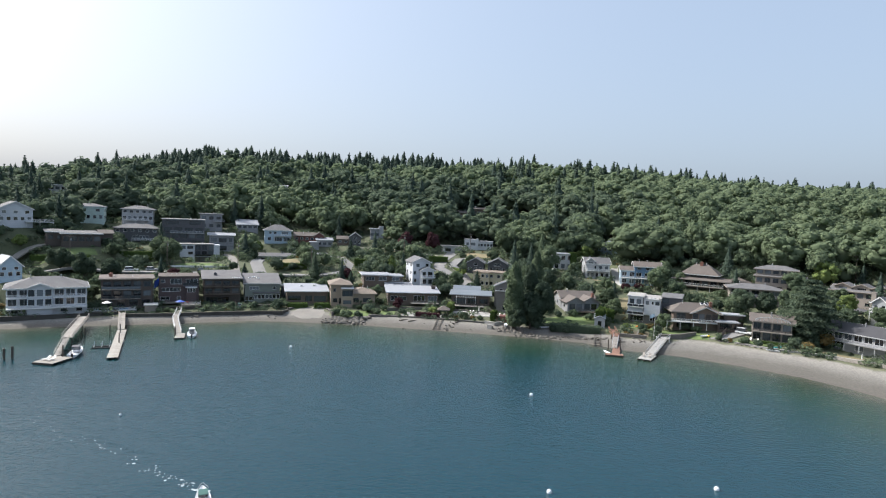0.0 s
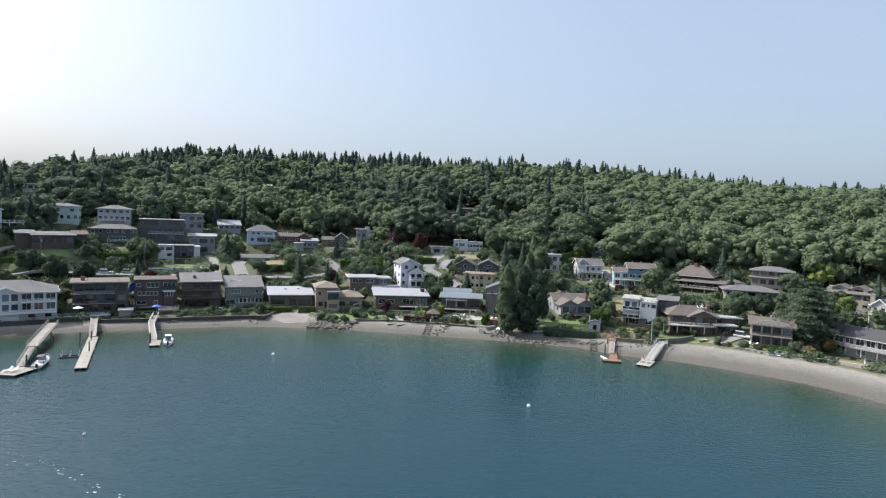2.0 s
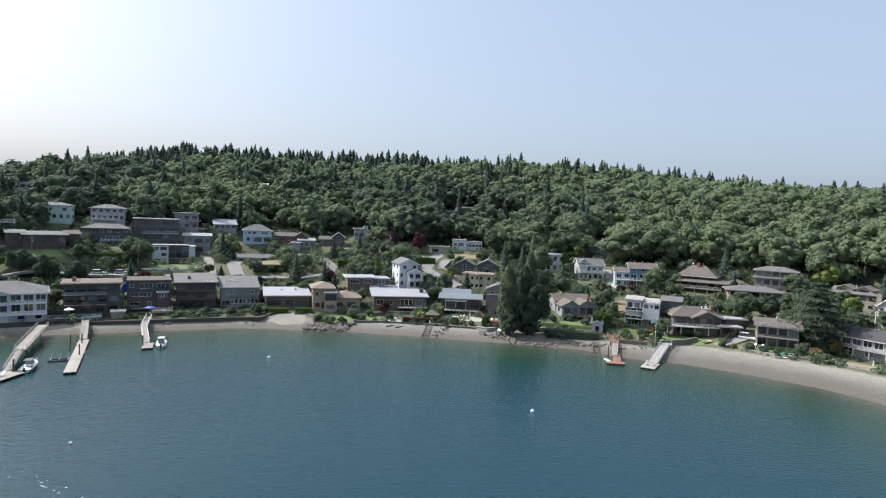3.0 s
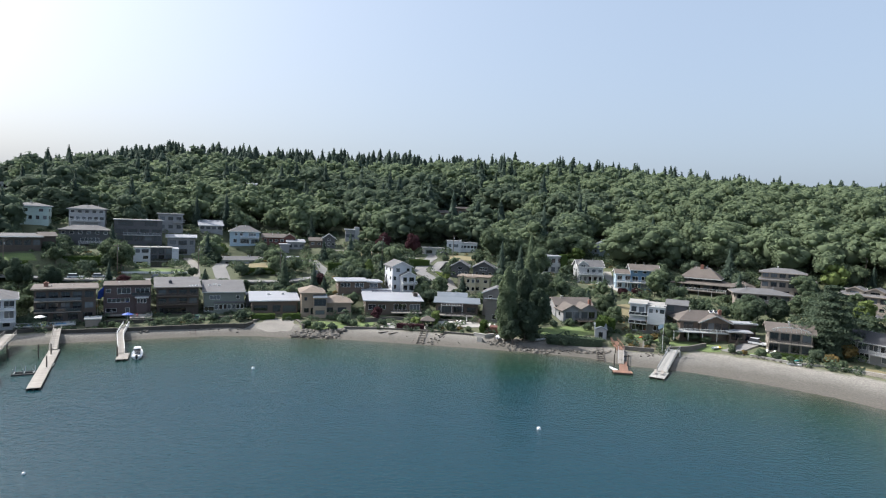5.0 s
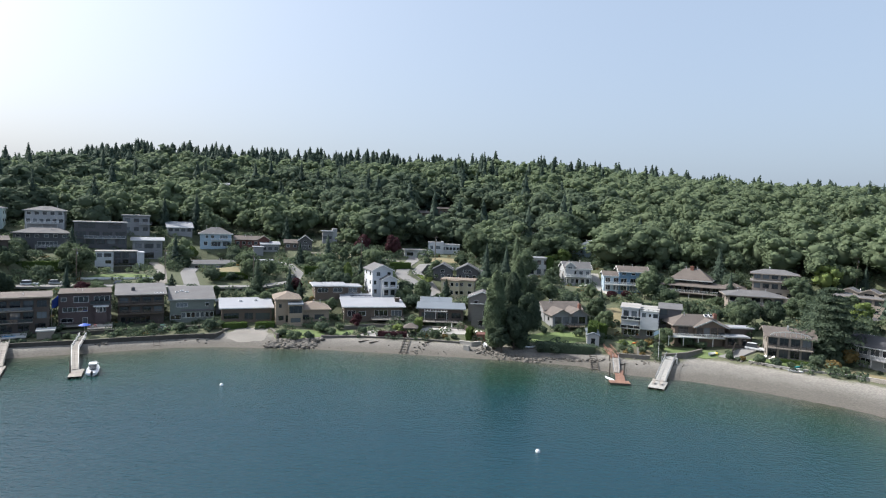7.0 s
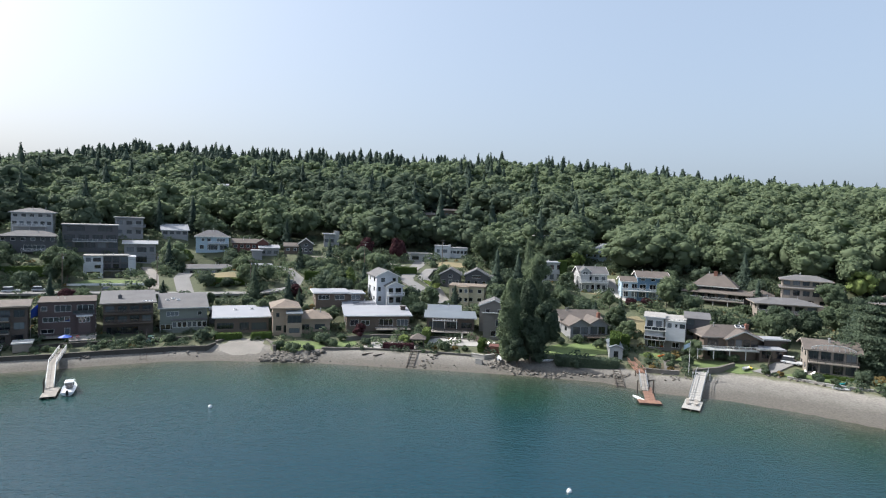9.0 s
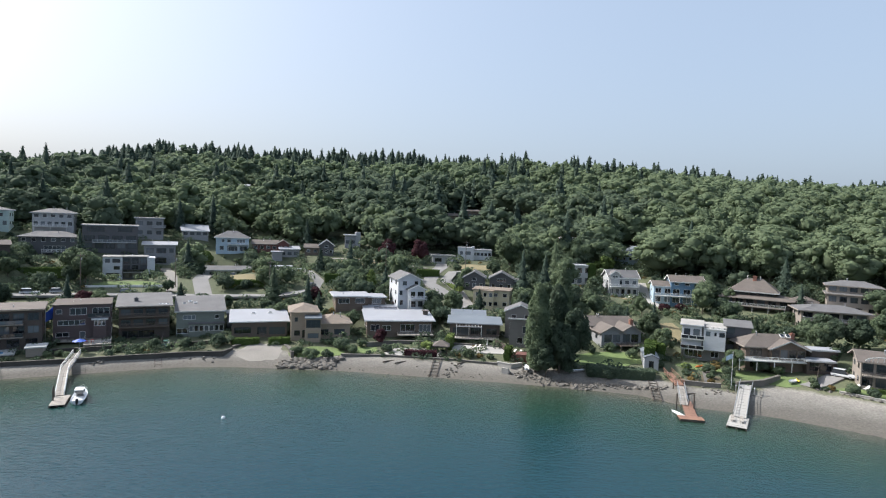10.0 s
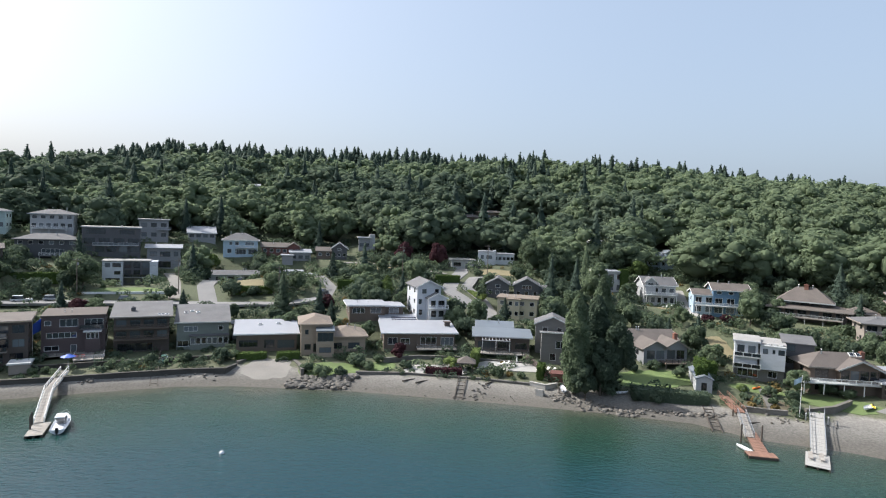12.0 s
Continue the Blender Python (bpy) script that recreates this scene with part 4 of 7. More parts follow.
block(h, 0, 0, 0, 5.6, 6, (5.0,), "white", "flat", 0, 0.4, "roof_white", ([(1.2, 1.6, 2.6, 0.8)],), 1, "dark_trim", "trim")
h = house("white two-storey house with a flat roof and porch", 79.0, 283.5, 12, 15.4, 8)
block(h, 0, 0, 0, 10, 8, (3.8, 3.4), "offwhite", "flat", 0, 0.5, "roof_white", (even(3, 10, 1.9, 2.0, 0.4), even(3, 10, 2.0, 1.9, 0.6)), 1, "dark_trim", "trim")
h = house("light grey house with white decks and gabled dormers", 92.0, 271.5, -6, 12.9, 9)
block(h, 0, 0, 0, 11.0, 9, (3.3, 3.3), "light_grey", "gx", 2.4, 0.6, "roof_grey", (even(5, 11, 1.5, 2.0, 0.3), even(4, 11, 1.7, 1.8, 0.5)), 1, "trim", "trim")
block(h, -3.4, -0.6, 5.6, 3.6, 4, (2.0,), "light_grey", "gy", 1.4, 0.4, "roof_grey", ([(0, 2.0, 1.3, 0.4)],), 0, "trim", "trim")
balcony(h, -5.4, 5.4, -2.2, 0, 3.3, "trim", "offwhite", drop=3.2)
h = house("pale blue house with a dormer behind hedges", 116.5, 312.0, 15, 22.8, 9)
block(h, 0, 0, 0, 13, 9, (3.6,), "pale_blue", "hip", 3.0, 0.7, "roof_metal", (even(4, 13, 1.6, 1.5, 0.9),), 1, "trim", "trim")
block(h, -1, 1.2, 4.6, 3.4, 3, (1.6,), "pale_blue", "gy", 1.0, 0.4, "roof_metal", ([(0, 1.6, 1.0, 0.4)],), 0, "trim")
h = house("blue two-storey house with a brown roof and white balcony", 108.6, 258.5, -16, 11.6, 10)
block(h, 1.5, 0, 0, 11.0, 9, (3.0, 3.2, 2.0), "blue", "gx", 1.8, 0.7, "roof_brown", (even(3, 11, 2.6, 2.0, 0.4), even(3, 11, 2.4, 2.1, 0.3), even(3, 11, 1.6, 1.0, 0.5)), 1, "trim", "trim")
block(h, -6.6, 1.0, 0, 6.4, 8, (3.0, 3.2), "pale_blue", "gx", 1.4, 0.6, "roof_brown", (even(2, 6.4, 2.0, 2.0, 0.4), even(2, 6.4, 2.0, 2.0, 0.4)), 1, "trim", "trim")
balcony(h, -9.6, 7.0, -2.2, 0, 3.0, "trim", "offwhite", drop=3.0)
h = house("brown house with stacked hip roofs and brick chimney", 127.8, 245.5, -38, 13.2, 13)
block(h, 0, 0, 0, 20, 12, (3.0,), "dark_brown", "hip", 1.3, 1.6, "roof_brown", (even(6, 20, 2.4, 1.9, 0.5),), 1, "dark_trim", "taupe")
block(h, -1.0, 2.5, 3.0, 13, 8, (2.8,), "dark_brown", "hip", 3.2, 1.4, "roof_brown", (even(5, 13, 2.2, 1.5, 0.7),), 1, "dark_trim", "offwhite")
block(h, 13.5, 2, 0, 8, 8, (3.0,), "brown", "hip", 1.6, 0.8, "roof_brown", (even(2, 8, 2.2, 1.5, 0.7),), 1, "dark_trim", "taupe")
balcony(h, -10.5, 9.0, -2.6, 0, 0.3, "offwhite", "taupe", drop=2)
chimney(h, -1.0, 6.0, 8.2, 1.6, 1.2)
h = house("grey three-storey block with flat hip roofs and terraces", 149.3, 228.6, -36, 13.8, 12)
block(h, 1.5, 0, 0, 17, 10, (3.0, 3.0), "taupe", "hip", 0.6, 0.8, "roof_grey", (even(5, 17, 1.8, 1.3, 0.8), even(6, 17, 2.0, 1.8, 0.5)), 1, "dark_trim", "taupe")
block(h, 0, 1.5, 6.4, 14, 8, (2.4,), "taupe", "hip", 1.3, 0.9, "roof_grey", (even(5, 14, 2.0, 1.5, 0.5),), 1, "dark_trim", "taupe")
h = house("brown two-storey house with a long low hip roof", 136.6, 221.0, -24, 9.6, 12)
block(h, 0, 0, 0, 17.5, 10, (3.0, 3.0), "taupe", "hip", 1.3, 1.2, "roof_grey", ([(-5, 4, 1.8, 0.5), (2, 4, 1.8, 0.5)], even(5, 17.5, 2.6, 1.7, 0.6)), 1, "dark_trim", "taupe")
balcony(h, -8.4, 8.4, -1.6, 0, 3.0, "light_grey", "taupe")
h = house("brown house with three dormer gables and a long deck", 171.0, 211.5, -55, 10.6, 13)
block(h, 0, 0, 0, 19, 10, (3.2, 3.0), "taupe", "gx", 1.6, 0.9, "roof_grey", (even(4, 19, 1.4, 1.2, 1.0), even(7, 19, 1.9, 1.7, 0.5)), 1, "dark_trim", "taupe")
for i in range(3):
    block(h, -6 + i * 6, 1.0, 6.3, 5.2, 6, (1.3,), "taupe", "gy", 1.2, 0.5, "roof_grey", ([(0, 2.8, 0.9, 0.25)],), 0, "dark_trim", "taupe")
block(h, -3, -8, -3.6, 13, 7, (3.2,), "taupe", "hip", 0.9, 0.7, "roof_grey", (even(4, 13, 2, 1.6, 0.7),), 1, "dark_trim", "taupe")
h = house("large grey house with white balconies and stone chimney", 165.5, 184.5, -55, 9.2, 13)
block(h, 0, 0, 0, 20, 11, (3.2, 3.2), "light_grey", "hip", 3.0, 0.7, "roof_grey", (even(7, 20, 1.3, 1.5, 0.8), even(7, 20, 1.5, 1.8, 0.6)), 1, "trim", "trim")
for x in (-7.5, 0.0, 7.0):
    block(h, x, -1.5, 0, 4.0, 3, (3.2, 3.2), "light_grey", "hip" if x > -7 else "gy", 1.8, 0.5, "roof_grey", (even(2, 4, 1.2, 1.5, 0.8), even(2, 4, 1.2, 1.7, 0.6)), 0, "trim", "trim")
balcony(h, -10, 10, -3.0, 0, 3.2, "trim", "offwhite", drop=3)
chimney(h, -10.6, 4, 6.5, 2.6, 1.3, "taupe")
h = house("long flat white building on the hill top", -196.5, 352.0, 10, 43.6, 12, "building")
block(h, 0, 0, 0, 28, 8, (3.4,), "light_grey", "flat", 0, 0.4, "roof_white", (even(9, 28, 2.2, 1.6, 0.9),), 1, "dark_trim", "trim")
h = house("small house with a white roof showing above the woods", -87.6, 443.0, 10, 52.6, 6)
block(h, 0, 0, 0, 8, 6, (2.8,), "offwhite", "shed", 1.2, 0.5, "roof_white", (even(3, 8, 1.4, 1.3, 0.8),), 1, "dark_trim")
h = house("pale shed with a light metal roof beside the hedge", 69.0, 199.5, -20, 3.2, 6, "shed")
block(h, 0, 0, 0, 3.4, 11, (2.6,), "light_grey", "gy", 0.7, 0.25, "roof_metal", ([(0, 1.2, 1.8, 0.05)],), 0, "dark_trim")


# ---- ground, water ----
def axis(lo, a, b, hi, fine):
    mid = np.arange(a, b, fine)
    left, right, s = [], [], fine
    p = a
    while p > lo:
        s *= 1.13
        p -= min(s, 60)
        left.append(p)
    p, s = mid[-1], fine
    while p < hi:
        s *= 1.13
        p += min(s, 60)
        right.append(p)
    return np.array(left[::-1] + list(mid) + right)


def grid_mesh(name, xs, ys, heights, mat_):
    X, Y = np.meshgrid(xs, ys)
    nx, ny = len(xs), len(ys)
    co = np.stack([X.ravel(), Y.ravel(), heights(X.ravel(), Y.ravel())], 1)
    i = np.arange(nx * ny).reshape(ny, nx)
    quads = np.stack([i[:-1, :-1], i[:-1, 1:], i[1:, 1:], i[1:, :-1]], -1).reshape(-1, 4)
    me = bpy.data.meshes.new(name)
    me.vertices.add(len(co)), me.loops.add(quads.size), me.polygons.add(len(quads))
    me.vertices.foreach_set("co", co.ravel())
    me.loops.foreach_set("vertex_index", quads.ravel().astype(np.int32))
    me.polygons.foreach_set("loop_start", np.arange(0, quads.size, 4, dtype=np.int32))
    me.polygons.foreach_set("use_smooth", np.ones(len(quads), bool))
    at = me.attributes.new("shore", "FLOAT", "POINT")
    at.data.foreach_set("value", inland(co[:, 0], co[:, 1]))
    pale = np.clip((co[:, 0] - 82) / 14, 0, 1) + 0.5 * np.clip((-30 - co[:, 0]) / 12, 0, 1)
    pale *= np.clip((inland(co[:, 0], co[:, 1]) - 4.6) / 2.0, 0, 1)
    me.attributes.new("pale_sand", "FLOAT", "POINT").data.foreach_set("value", pale)
    me.update(), me.validate()
    me.materials.append(mat_)
    return new(name, me)


def ramp(n, l, value, stops):
    r = n.new("ShaderNodeValToRGB")
    e = r.color_ramp.elements
    e[0].position, e[0].color = stops[0][0], (*stops[0][1], 1)
    e[1].position, e[1].color = stops[-1][0], (*stops[-1][1], 1)
    for p, c in stops[1:-1]:
        k = e.new(p)
        k.color = (*c, 1)
    l.new(value, r.inputs[0])
    return r.outputs[0]


def ground_material():
    m = bpy.data.materials.new("beach_and_hillside")
    m.use_nodes = True
    n, l = m.node_tree.nodes, m.node_tree.links
    b = n["Principled BSDF"]
    b.inputs["Roughness"].default_value = 0.95
    at, tc = n.new("ShaderNodeAttribute"), n.new("ShaderNodeTexCoord")
    at.attribute_name = "shore"
    nz, fine = n.new("ShaderNodeTexNoise"), n.new("ShaderNodeTexNoise")
    nz.inputs["Scale"].default_value, nz.inputs["Detail"].default_value = 0.25, 5
    fine.inputs["Scale"].default_value, fine.inputs["Detail"].default_value = 2.2, 5
    l.new(tc.outputs["Object"], nz.inputs["Vector"]), l.new(tc.outputs["Object"], fine.inputs["Vector"])
    a = n.new("ShaderNodeMath")
    a.operation = "MULTIPLY_ADD"
    l.new(nz.outputs["Fac"], a.inputs[0])
    a.inputs[1].default_value = 5.0
    l.new(at.outputs["Fac"], a.inputs[2])
    mr = n.new("ShaderNodeMapRange")
    mr.inputs["From Min"].default_value, mr.inputs["From Max"].default_value = -17.5, 22.5
    l.new(a.outputs[0], mr.inputs["Value"])
    col = ramp(n, l, mr.outputs["Result"], ((0.0, (0.05, 0.07, 0.05)), (0.46, (0.1, 0.092, 0.075)), (0.58, (0.105, 0.097, 0.084)), (0.67, (0.15, 0.141, 0.126)), (0.74, (0.2, 0.188, 0.168)), (0.79, (0.095, 0.1, 0.058)), (1.0, (0.075, 0.086, 0.046))))
    sc = n.new("ShaderNodeVectorMath")
    sc.operation = "SCALE"
    m2 = n.new("ShaderNodeMapRange")
    m2.inputs["From Min"].default_value, m2.inputs["From Max"].default_value = 0.3, 0.7
    m2.inputs["To Min"].default_value, m2.inputs["To Max"].default_value = 0.7, 1.25
    l.new(fine.outputs["Fac"], m2.inputs["Value"]), l.new(col, sc.inputs[0])
    dry, gain, both = n.new("ShaderNodeAttribute"), n.new("ShaderNodeMath"), n.new("ShaderNodeMath")
    dry.attribute_name = "pale_sand"
    gain.operation, both.operation = "MULTIPLY_ADD", "MULTIPLY"
    gain.inputs[1].default_value, gain.inputs[2].default_value = 0.2, 1.0
    l.new(dry.outputs["Fac"], gain.inputs[0]), l.new(gain.outputs[0], both.inputs[0]), l.new(m2.outputs["Result"], both.inputs[1])
    l.new(both.outputs[0], sc.inputs["Scale"])
    l.new(sc.outputs[0], b.inputs["Base Color"])
    bp = n.new("ShaderNodeBump")
    bp.inputs["Strength"].default_value, bp.inputs["Distance"].default_value = 0.7, 0.12
    l.new(fine.outputs["Fac"], bp.inputs["Height"]), l.new(bp.outputs[0], b.inputs["Normal"])
    return m


def water_material():
    m = bpy.data.materials.new("sea_water")
    m.use_nodes = True
    n, l = m.node_tree.nodes, m.node_tree.links
    b = n["Principled BSDF"]
    b.inputs["Roughness"].default_value = 0.12
    b.inputs["IOR"].default_value = 1.33
    at, tc = n.new("ShaderNodeAttribute"), n.new("ShaderNodeTexCoord")
    at.attribute_name = "shore"
    nz = n.new("ShaderNodeTexNoise")
    nz.inputs["Scale"].default_value, nz.inputs["Detail"].default_value = 0.05, 4
    l.new(tc.outputs["Object"], nz.inputs["Vector"])
    a = n.new("ShaderNodeMath")
    a.operation = "MULTIPLY_ADD"
    l.new(nz.outputs["Fac"], a.inputs[0])
    a.inputs[1].default_value = 14.0
    l.new(at.outputs["Fac"], a.inputs[2])
    mr = n.new("ShaderNodeMapRange")
    mr.inputs["From Min"].default_value, mr.inputs["From Max"].default_value = 7.0, -53.0
    l.new(a.outputs[0], mr.inputs["Value"])
    # Shallows are greener; stops 0.25 and 0.42 also paint in the trees' green reflection.
    col = ramp(n, l, mr.outputs["Result"], ((0.0, (0.07, 0.072, 0.054)), (0.08, (0.034, 0.052, 0.036)), (0.25, (0.017, 0.045, 0.032)), (0.42, (0.011, 0.041, 0.037)), (0.6, (0.009, 0.039, 0.045)), (1.0, (0.006, 0.035, 0.049))))
    l.new(col, b.inputs["Base Color"])
    mp = n.new("ShaderNodeMapping")
    mp.inputs["Rotation"].default_value, mp.inputs["Scale"].default_value = (0, 0, 0.5), (0.5, 1.0, 1.0)
    l.new(tc.outputs["Object"], mp.inputs["Vector"])
    w1, w2 = n.new("ShaderNodeTexNoise"), n.new("ShaderNodeTexNoise")
    w1.inputs["Scale"].default_value, w1.inputs["Detail"].default_value = 1.5, 6
    w2.inputs["Scale"].default_value, w2.inputs["Detail"].default_value = 0.22, 2
    l.new(mp.outputs[0], w1.inputs["Vector"]), l.new(mp.outputs[0], w2.inputs["Vector"])
    s = n.new("ShaderNodeMath")
    s.operation = "MULTIPLY_ADD"
    l.new(w2.outputs["Fac"], s.inputs[0])
    s.inputs[1].default_value = 0.8
    l.new(w1.outputs["Fac"], s.inputs[2])
    bp = n.new("ShaderNodeBump")
    bp.inputs["Strength"].default_value, bp.inputs["Distance"].default_value = 0.9, 0.18
    l.new(s.outputs[0], bp.inputs["Height"]), l.new(bp.outputs[0], b.inputs["Normal"])
    return m


ground = grid_mesh("ground", axis(-1500, -200, 225, 1500, 2.5), axis(-1200, 95, 365, 2300, 2.5), ground_height, ground_material())
tagged(ground, "sandy beach rising to a green residential hillside", "ground", kind="structure")
water = grid_mesh("water", axis(-1500, -160, 170, 1500, 4), axis(-1200, 60, 212, 240, 4), lambda x, y: np.zeros(len(x)), water_material())
tagged(water, "calm blue-green bay water with small ripples", "water", kind="structure")


# ---- roads, drives and lawns ----
ROADS, LAWNS = [], []


def near_road(x, y, gap):
    for pts, w in ROADS:
        for (ax, ay), (bx, by) in zip(pts, pts[1:]):
            dx, dy = bx - ax, by - ay
            t = min(1, max(0, ((x - ax) * dx + (y - ay) * dy) / (dx * dx + dy * dy)))
            if math.hypot(x - ax - t * dx, y - ay - t * dy) < w / 2 + gap:
                return True
    return False


def on_lawn(x, y):
    for cx, cy, sx, sy, yaw in LAWNS:
        ca, sa = math.cos(radians(yaw)), math.sin(radians(yaw))
        u, v = (x - cx) * ca + (y - cy) * sa, -(x - cx) * sa + (y - cy) * ca
        if abs(u) < sx / 2 + 0.8 and abs(v) < sy / 2 + 0.8:
            return True
    return False


def road(name, label, pts, w, mat_):
    ROADS.append((pts, w))
    return strip(name, label, "road", pts, w, M[mat_])


def lawn(name, label, cx, cy, sx, sy, yaw, mat_, lift=0.06):
    LAWNS.append((cx, cy, sx, sy, yaw))
    return patch(name, label, "lawn", cx, cy, sx, sy, yaw, M[mat_], lift)


road("road", "grey asphalt street running behind the waterfront houses", ((-165, 226), (-140, 240), (-113, 252), (-92, 258.5), (-62, 265.5), (-38, 269), (-24, 276)), 6.0, "asphalt")
road("lane", "narrow pale lane climbing between shrubs", ((-24, 275), (-23, 288), (-29, 301)), 3.6, "asphalt")
road("driveway", "pale gravel drive climbing the slope", ((-71, 269), (-76, 284), (-84, 300)), 3.6, "gravel")
road("driveway", "wide concrete drive to a low ranch house", ((-60, 268), (-66, 284), (-66, 299)), 5.5, "asphalt")
road("lane", "narrow asphalt lane between hedges", ((28, 258), (25.5, 270), (19, 284), (22, 298), (26, 308), (29, 321)), 5.5, "asphalt")
road("lane", "second asphalt lane beside the hedge", ((33, 266), (30.5, 276), (26, 288), (30, 299), (40, 302)), 4.2, "asphalt")
road("path", "pale dirt track across the dry field", ((20, 306), (6, 317), (-8, 323), (-22, 325)), 3.2, "gravel")
road("driveway", "steep concrete drive beside a hedge", ((103, 280), (100, 268), (98, 252)), 3.2, "concrete")
road("driveway", "pale driveway curving to the upper houses", ((-152, 248), (-146, 258), (-138, 268)), 5.0, "gravel")
road("driveway", "gravel drive behind the beach houses", ((114, 192.5), (108, 189.5), (102.5, 187.5)), 4.0, "asphalt")
road("path", "stone steps climbing from the beach", ((77.5, 187), (82, 196), (86, 204)), 2.0, "seawall")
lawn("lawn", "narrow green lawn with a white kerb", -87, 272.5, 20, 6, 18, "lawn")
lawn("lawn", "dry brown front lawn of the ranch house", -53, 288, 13, 13, 15, "dry_lawn")
lawn("lawn", "dry sloping field of yellow grass", -10, 319, 34, 13, 3, "dry_lawn")
lawn("lawn", "patchy dry lawn in front of the white house", 41, 309, 18, 9, -10, "dry_lawn")
lawn("lawn", "shaded green lawn behind the beach bank", 61, 209.5, 19, 11, -8, "lawn")
lawn("lawn", "curved green lawn with pale paths", 84, 203.5, 12, 7, -25, "lawn")
lawn("lawn", "bright green lawn above the stone wall", 96, 194.2, 17, 9, -28, "lawn")
lawn("lawn", "dry grass terrace below the deck", 92, 263, 11, 7, -5, "dry_lawn")
lawn("lawn", "narrow strip of dry grass between hedges", 91, 231, 6, 14, -10, "dry_lawn")
lawn("lawn", "small bright lawn above the rock wall", -16, 217.8, 14, 7, 5, "lawn")
lawn("lawn", "small lawn among shrubs by the beach wall", -4, 220, 8, 6, 5, "lawn")
lawn("lawn", "small green lawn with garden beds by the sand", 113, 181, 13, 5, -38, "lawn")
lawn("lawn", "dry lawn behind the seawall", 131.5, 168.5, 15, 7, -62, "dry_lawn")
lawn("lawn", "sloping green lawn terraced below dark hedges", -134, 254, 22, 6, 30, "lawn")
patch("garden_bed", "dry planted bank with rough grasses", "garden bed", 79.5, 192.5, 9, 7, -20, M["bed"])
patch("patio", "pale concrete patio behind the seawall", "patio", 10, 217.5, 16, 8, -6, M["concrete"], 0.1)
patch("patio", "pale stone terrace with steps", "patio", 29, 219.5, 17, 7, -12, M["concrete"], 0.12)
patch("patio", "red brick terrace beside the shingled house", "patio", 39, 211.5, 7, 7, -15, M["brick"], 0.12)
patch("cove_beach", "small cove of pale sand inside a stone wall", "beach", -31.0, 218.0, 11, 11, 0, M["gravel"], 0.04)
patch("patio", "wooden terrace behind the low seawall", "patio", 137, 152, 14, 5, -68, M["concrete"], 0.12)


# ---- trees ----
def leaf_cloud(rng, centers, normals, size, flat=0.35, loose=0.42):
    """Folded leaf clumps at the given centres: verts and triangles."""
    k = len(centers)
    nrm = normals + rng.normal(0, loose, (k, 3))
    nrm /= np.linalg.norm(nrm, axis=1)[:, None] + 1e-9
    t = np.cross(nrm, rng.normal(0, 1, (k, 3)))
    t /= np.linalg.norm(t, axis=1)[:, None] + 1e-9
    u = np.cross(nrm, t)
    s = size * rng.uniform(0.6, 1.35, (k, 1))
    p = np.empty((k, 4, 3))
    p[:, 0] = centers + t * s
    p[:, 1] = centers + u * s * 0.8 + nrm * s * flat
    p[:, 2] = centers - t * s
    p[:, 3] = centers - u * s * 0.8 + nrm * s * flat
    base = np.arange(k)[:, None] * 4
    f = np.concatenate([base + (0, 1, 2), base + (0, 2, 3)], 1).reshape(-1, 3)
    return p.reshape(-1, 3), f


def crown_points(rng, kind, n):
    """Unit-tree crown: height 1, points with outward normals."""
    if kind in ("fir", "pine"):
        if kind == "fir":
            z = 0.06 + 0.94 * rng.uniform(0, 1.0, n) ** 1.25
            r = 0.19 * (1.02 - z) ** 0.8 * rng.uniform(0.55, 1.05, n) * (0.82 + 0.18 * np.sin(z * 46))
        else:
            tier = rng.integers(0, 9, n)
            z = 0.16 + tier * 0.095 + rng.normal(0, 0.012, n)
            r = np.array((0.22, 0.31, 0.36, 0.37, 0.34, 0.29, 0.23, 0.15, 0.08))[tier] * rng.uniform(0.1, 1.0, n) ** 0.7
        a = rng.uniform(0, 2 * math.pi, n)
        lob = 1 + 0.25 * np.sin(a * 5 + z * 25) + 0.2 * np.sin(a * 3 + 2)
        c = np.stack([r * lob * np.cos(a), r * lob * np.sin(a), z - r * 0.18], 1)
        return c, np.stack([np.cos(a) * 0.6, np.sin(a) * 0.6, np.full(n, 0.7)], 1)
    if kind == "poplar":
        z = rng.uniform(0.04, 1.0, n)
        r = 0.15 * np.sin(np.clip(z, 0, 1) ** 0.8 * math.pi) ** 0.55 * rng.uniform(0.5, 1.0, n) ** 0.5
        a = rng.uniform(0, 2 * math.pi, n)
        lob = 1 + 0.13 * np.sin(a * 4 + z * 17) + 0.1 * np.sin(z * 31 + a)
        c = np.stack([r * lob * np.cos(a), r * lob * np.sin(a), z], 1)
        return c, np.stack([np.cos(a), np.sin(a), np.full(n, 0.5)], 1)
    lc, lr = lobes_of(rng, kind)
    which = rng.choice(len(lr), n, p=lr ** 2 / np.sum(lr ** 2))
    v = rng.normal(0, 1, (n, 3))
    v /= np.linalg.norm(v, axis=1)[:, None]
    out = lc[which] - (0, 0, 0.45)
    out /= np.linalg.norm(out, axis=1)[:, None] + 1e-9
    away = (v * out).sum(1) < -0.25
    v[away] *= -1
    c = lc[which] + v * (lr[which] * rng.uniform(0.86, 1.08, n))[:, None]
    c[:, 2] = np.maximum(c[:, 2], 0.02)
    return c, v + (0, 0, 0.2)


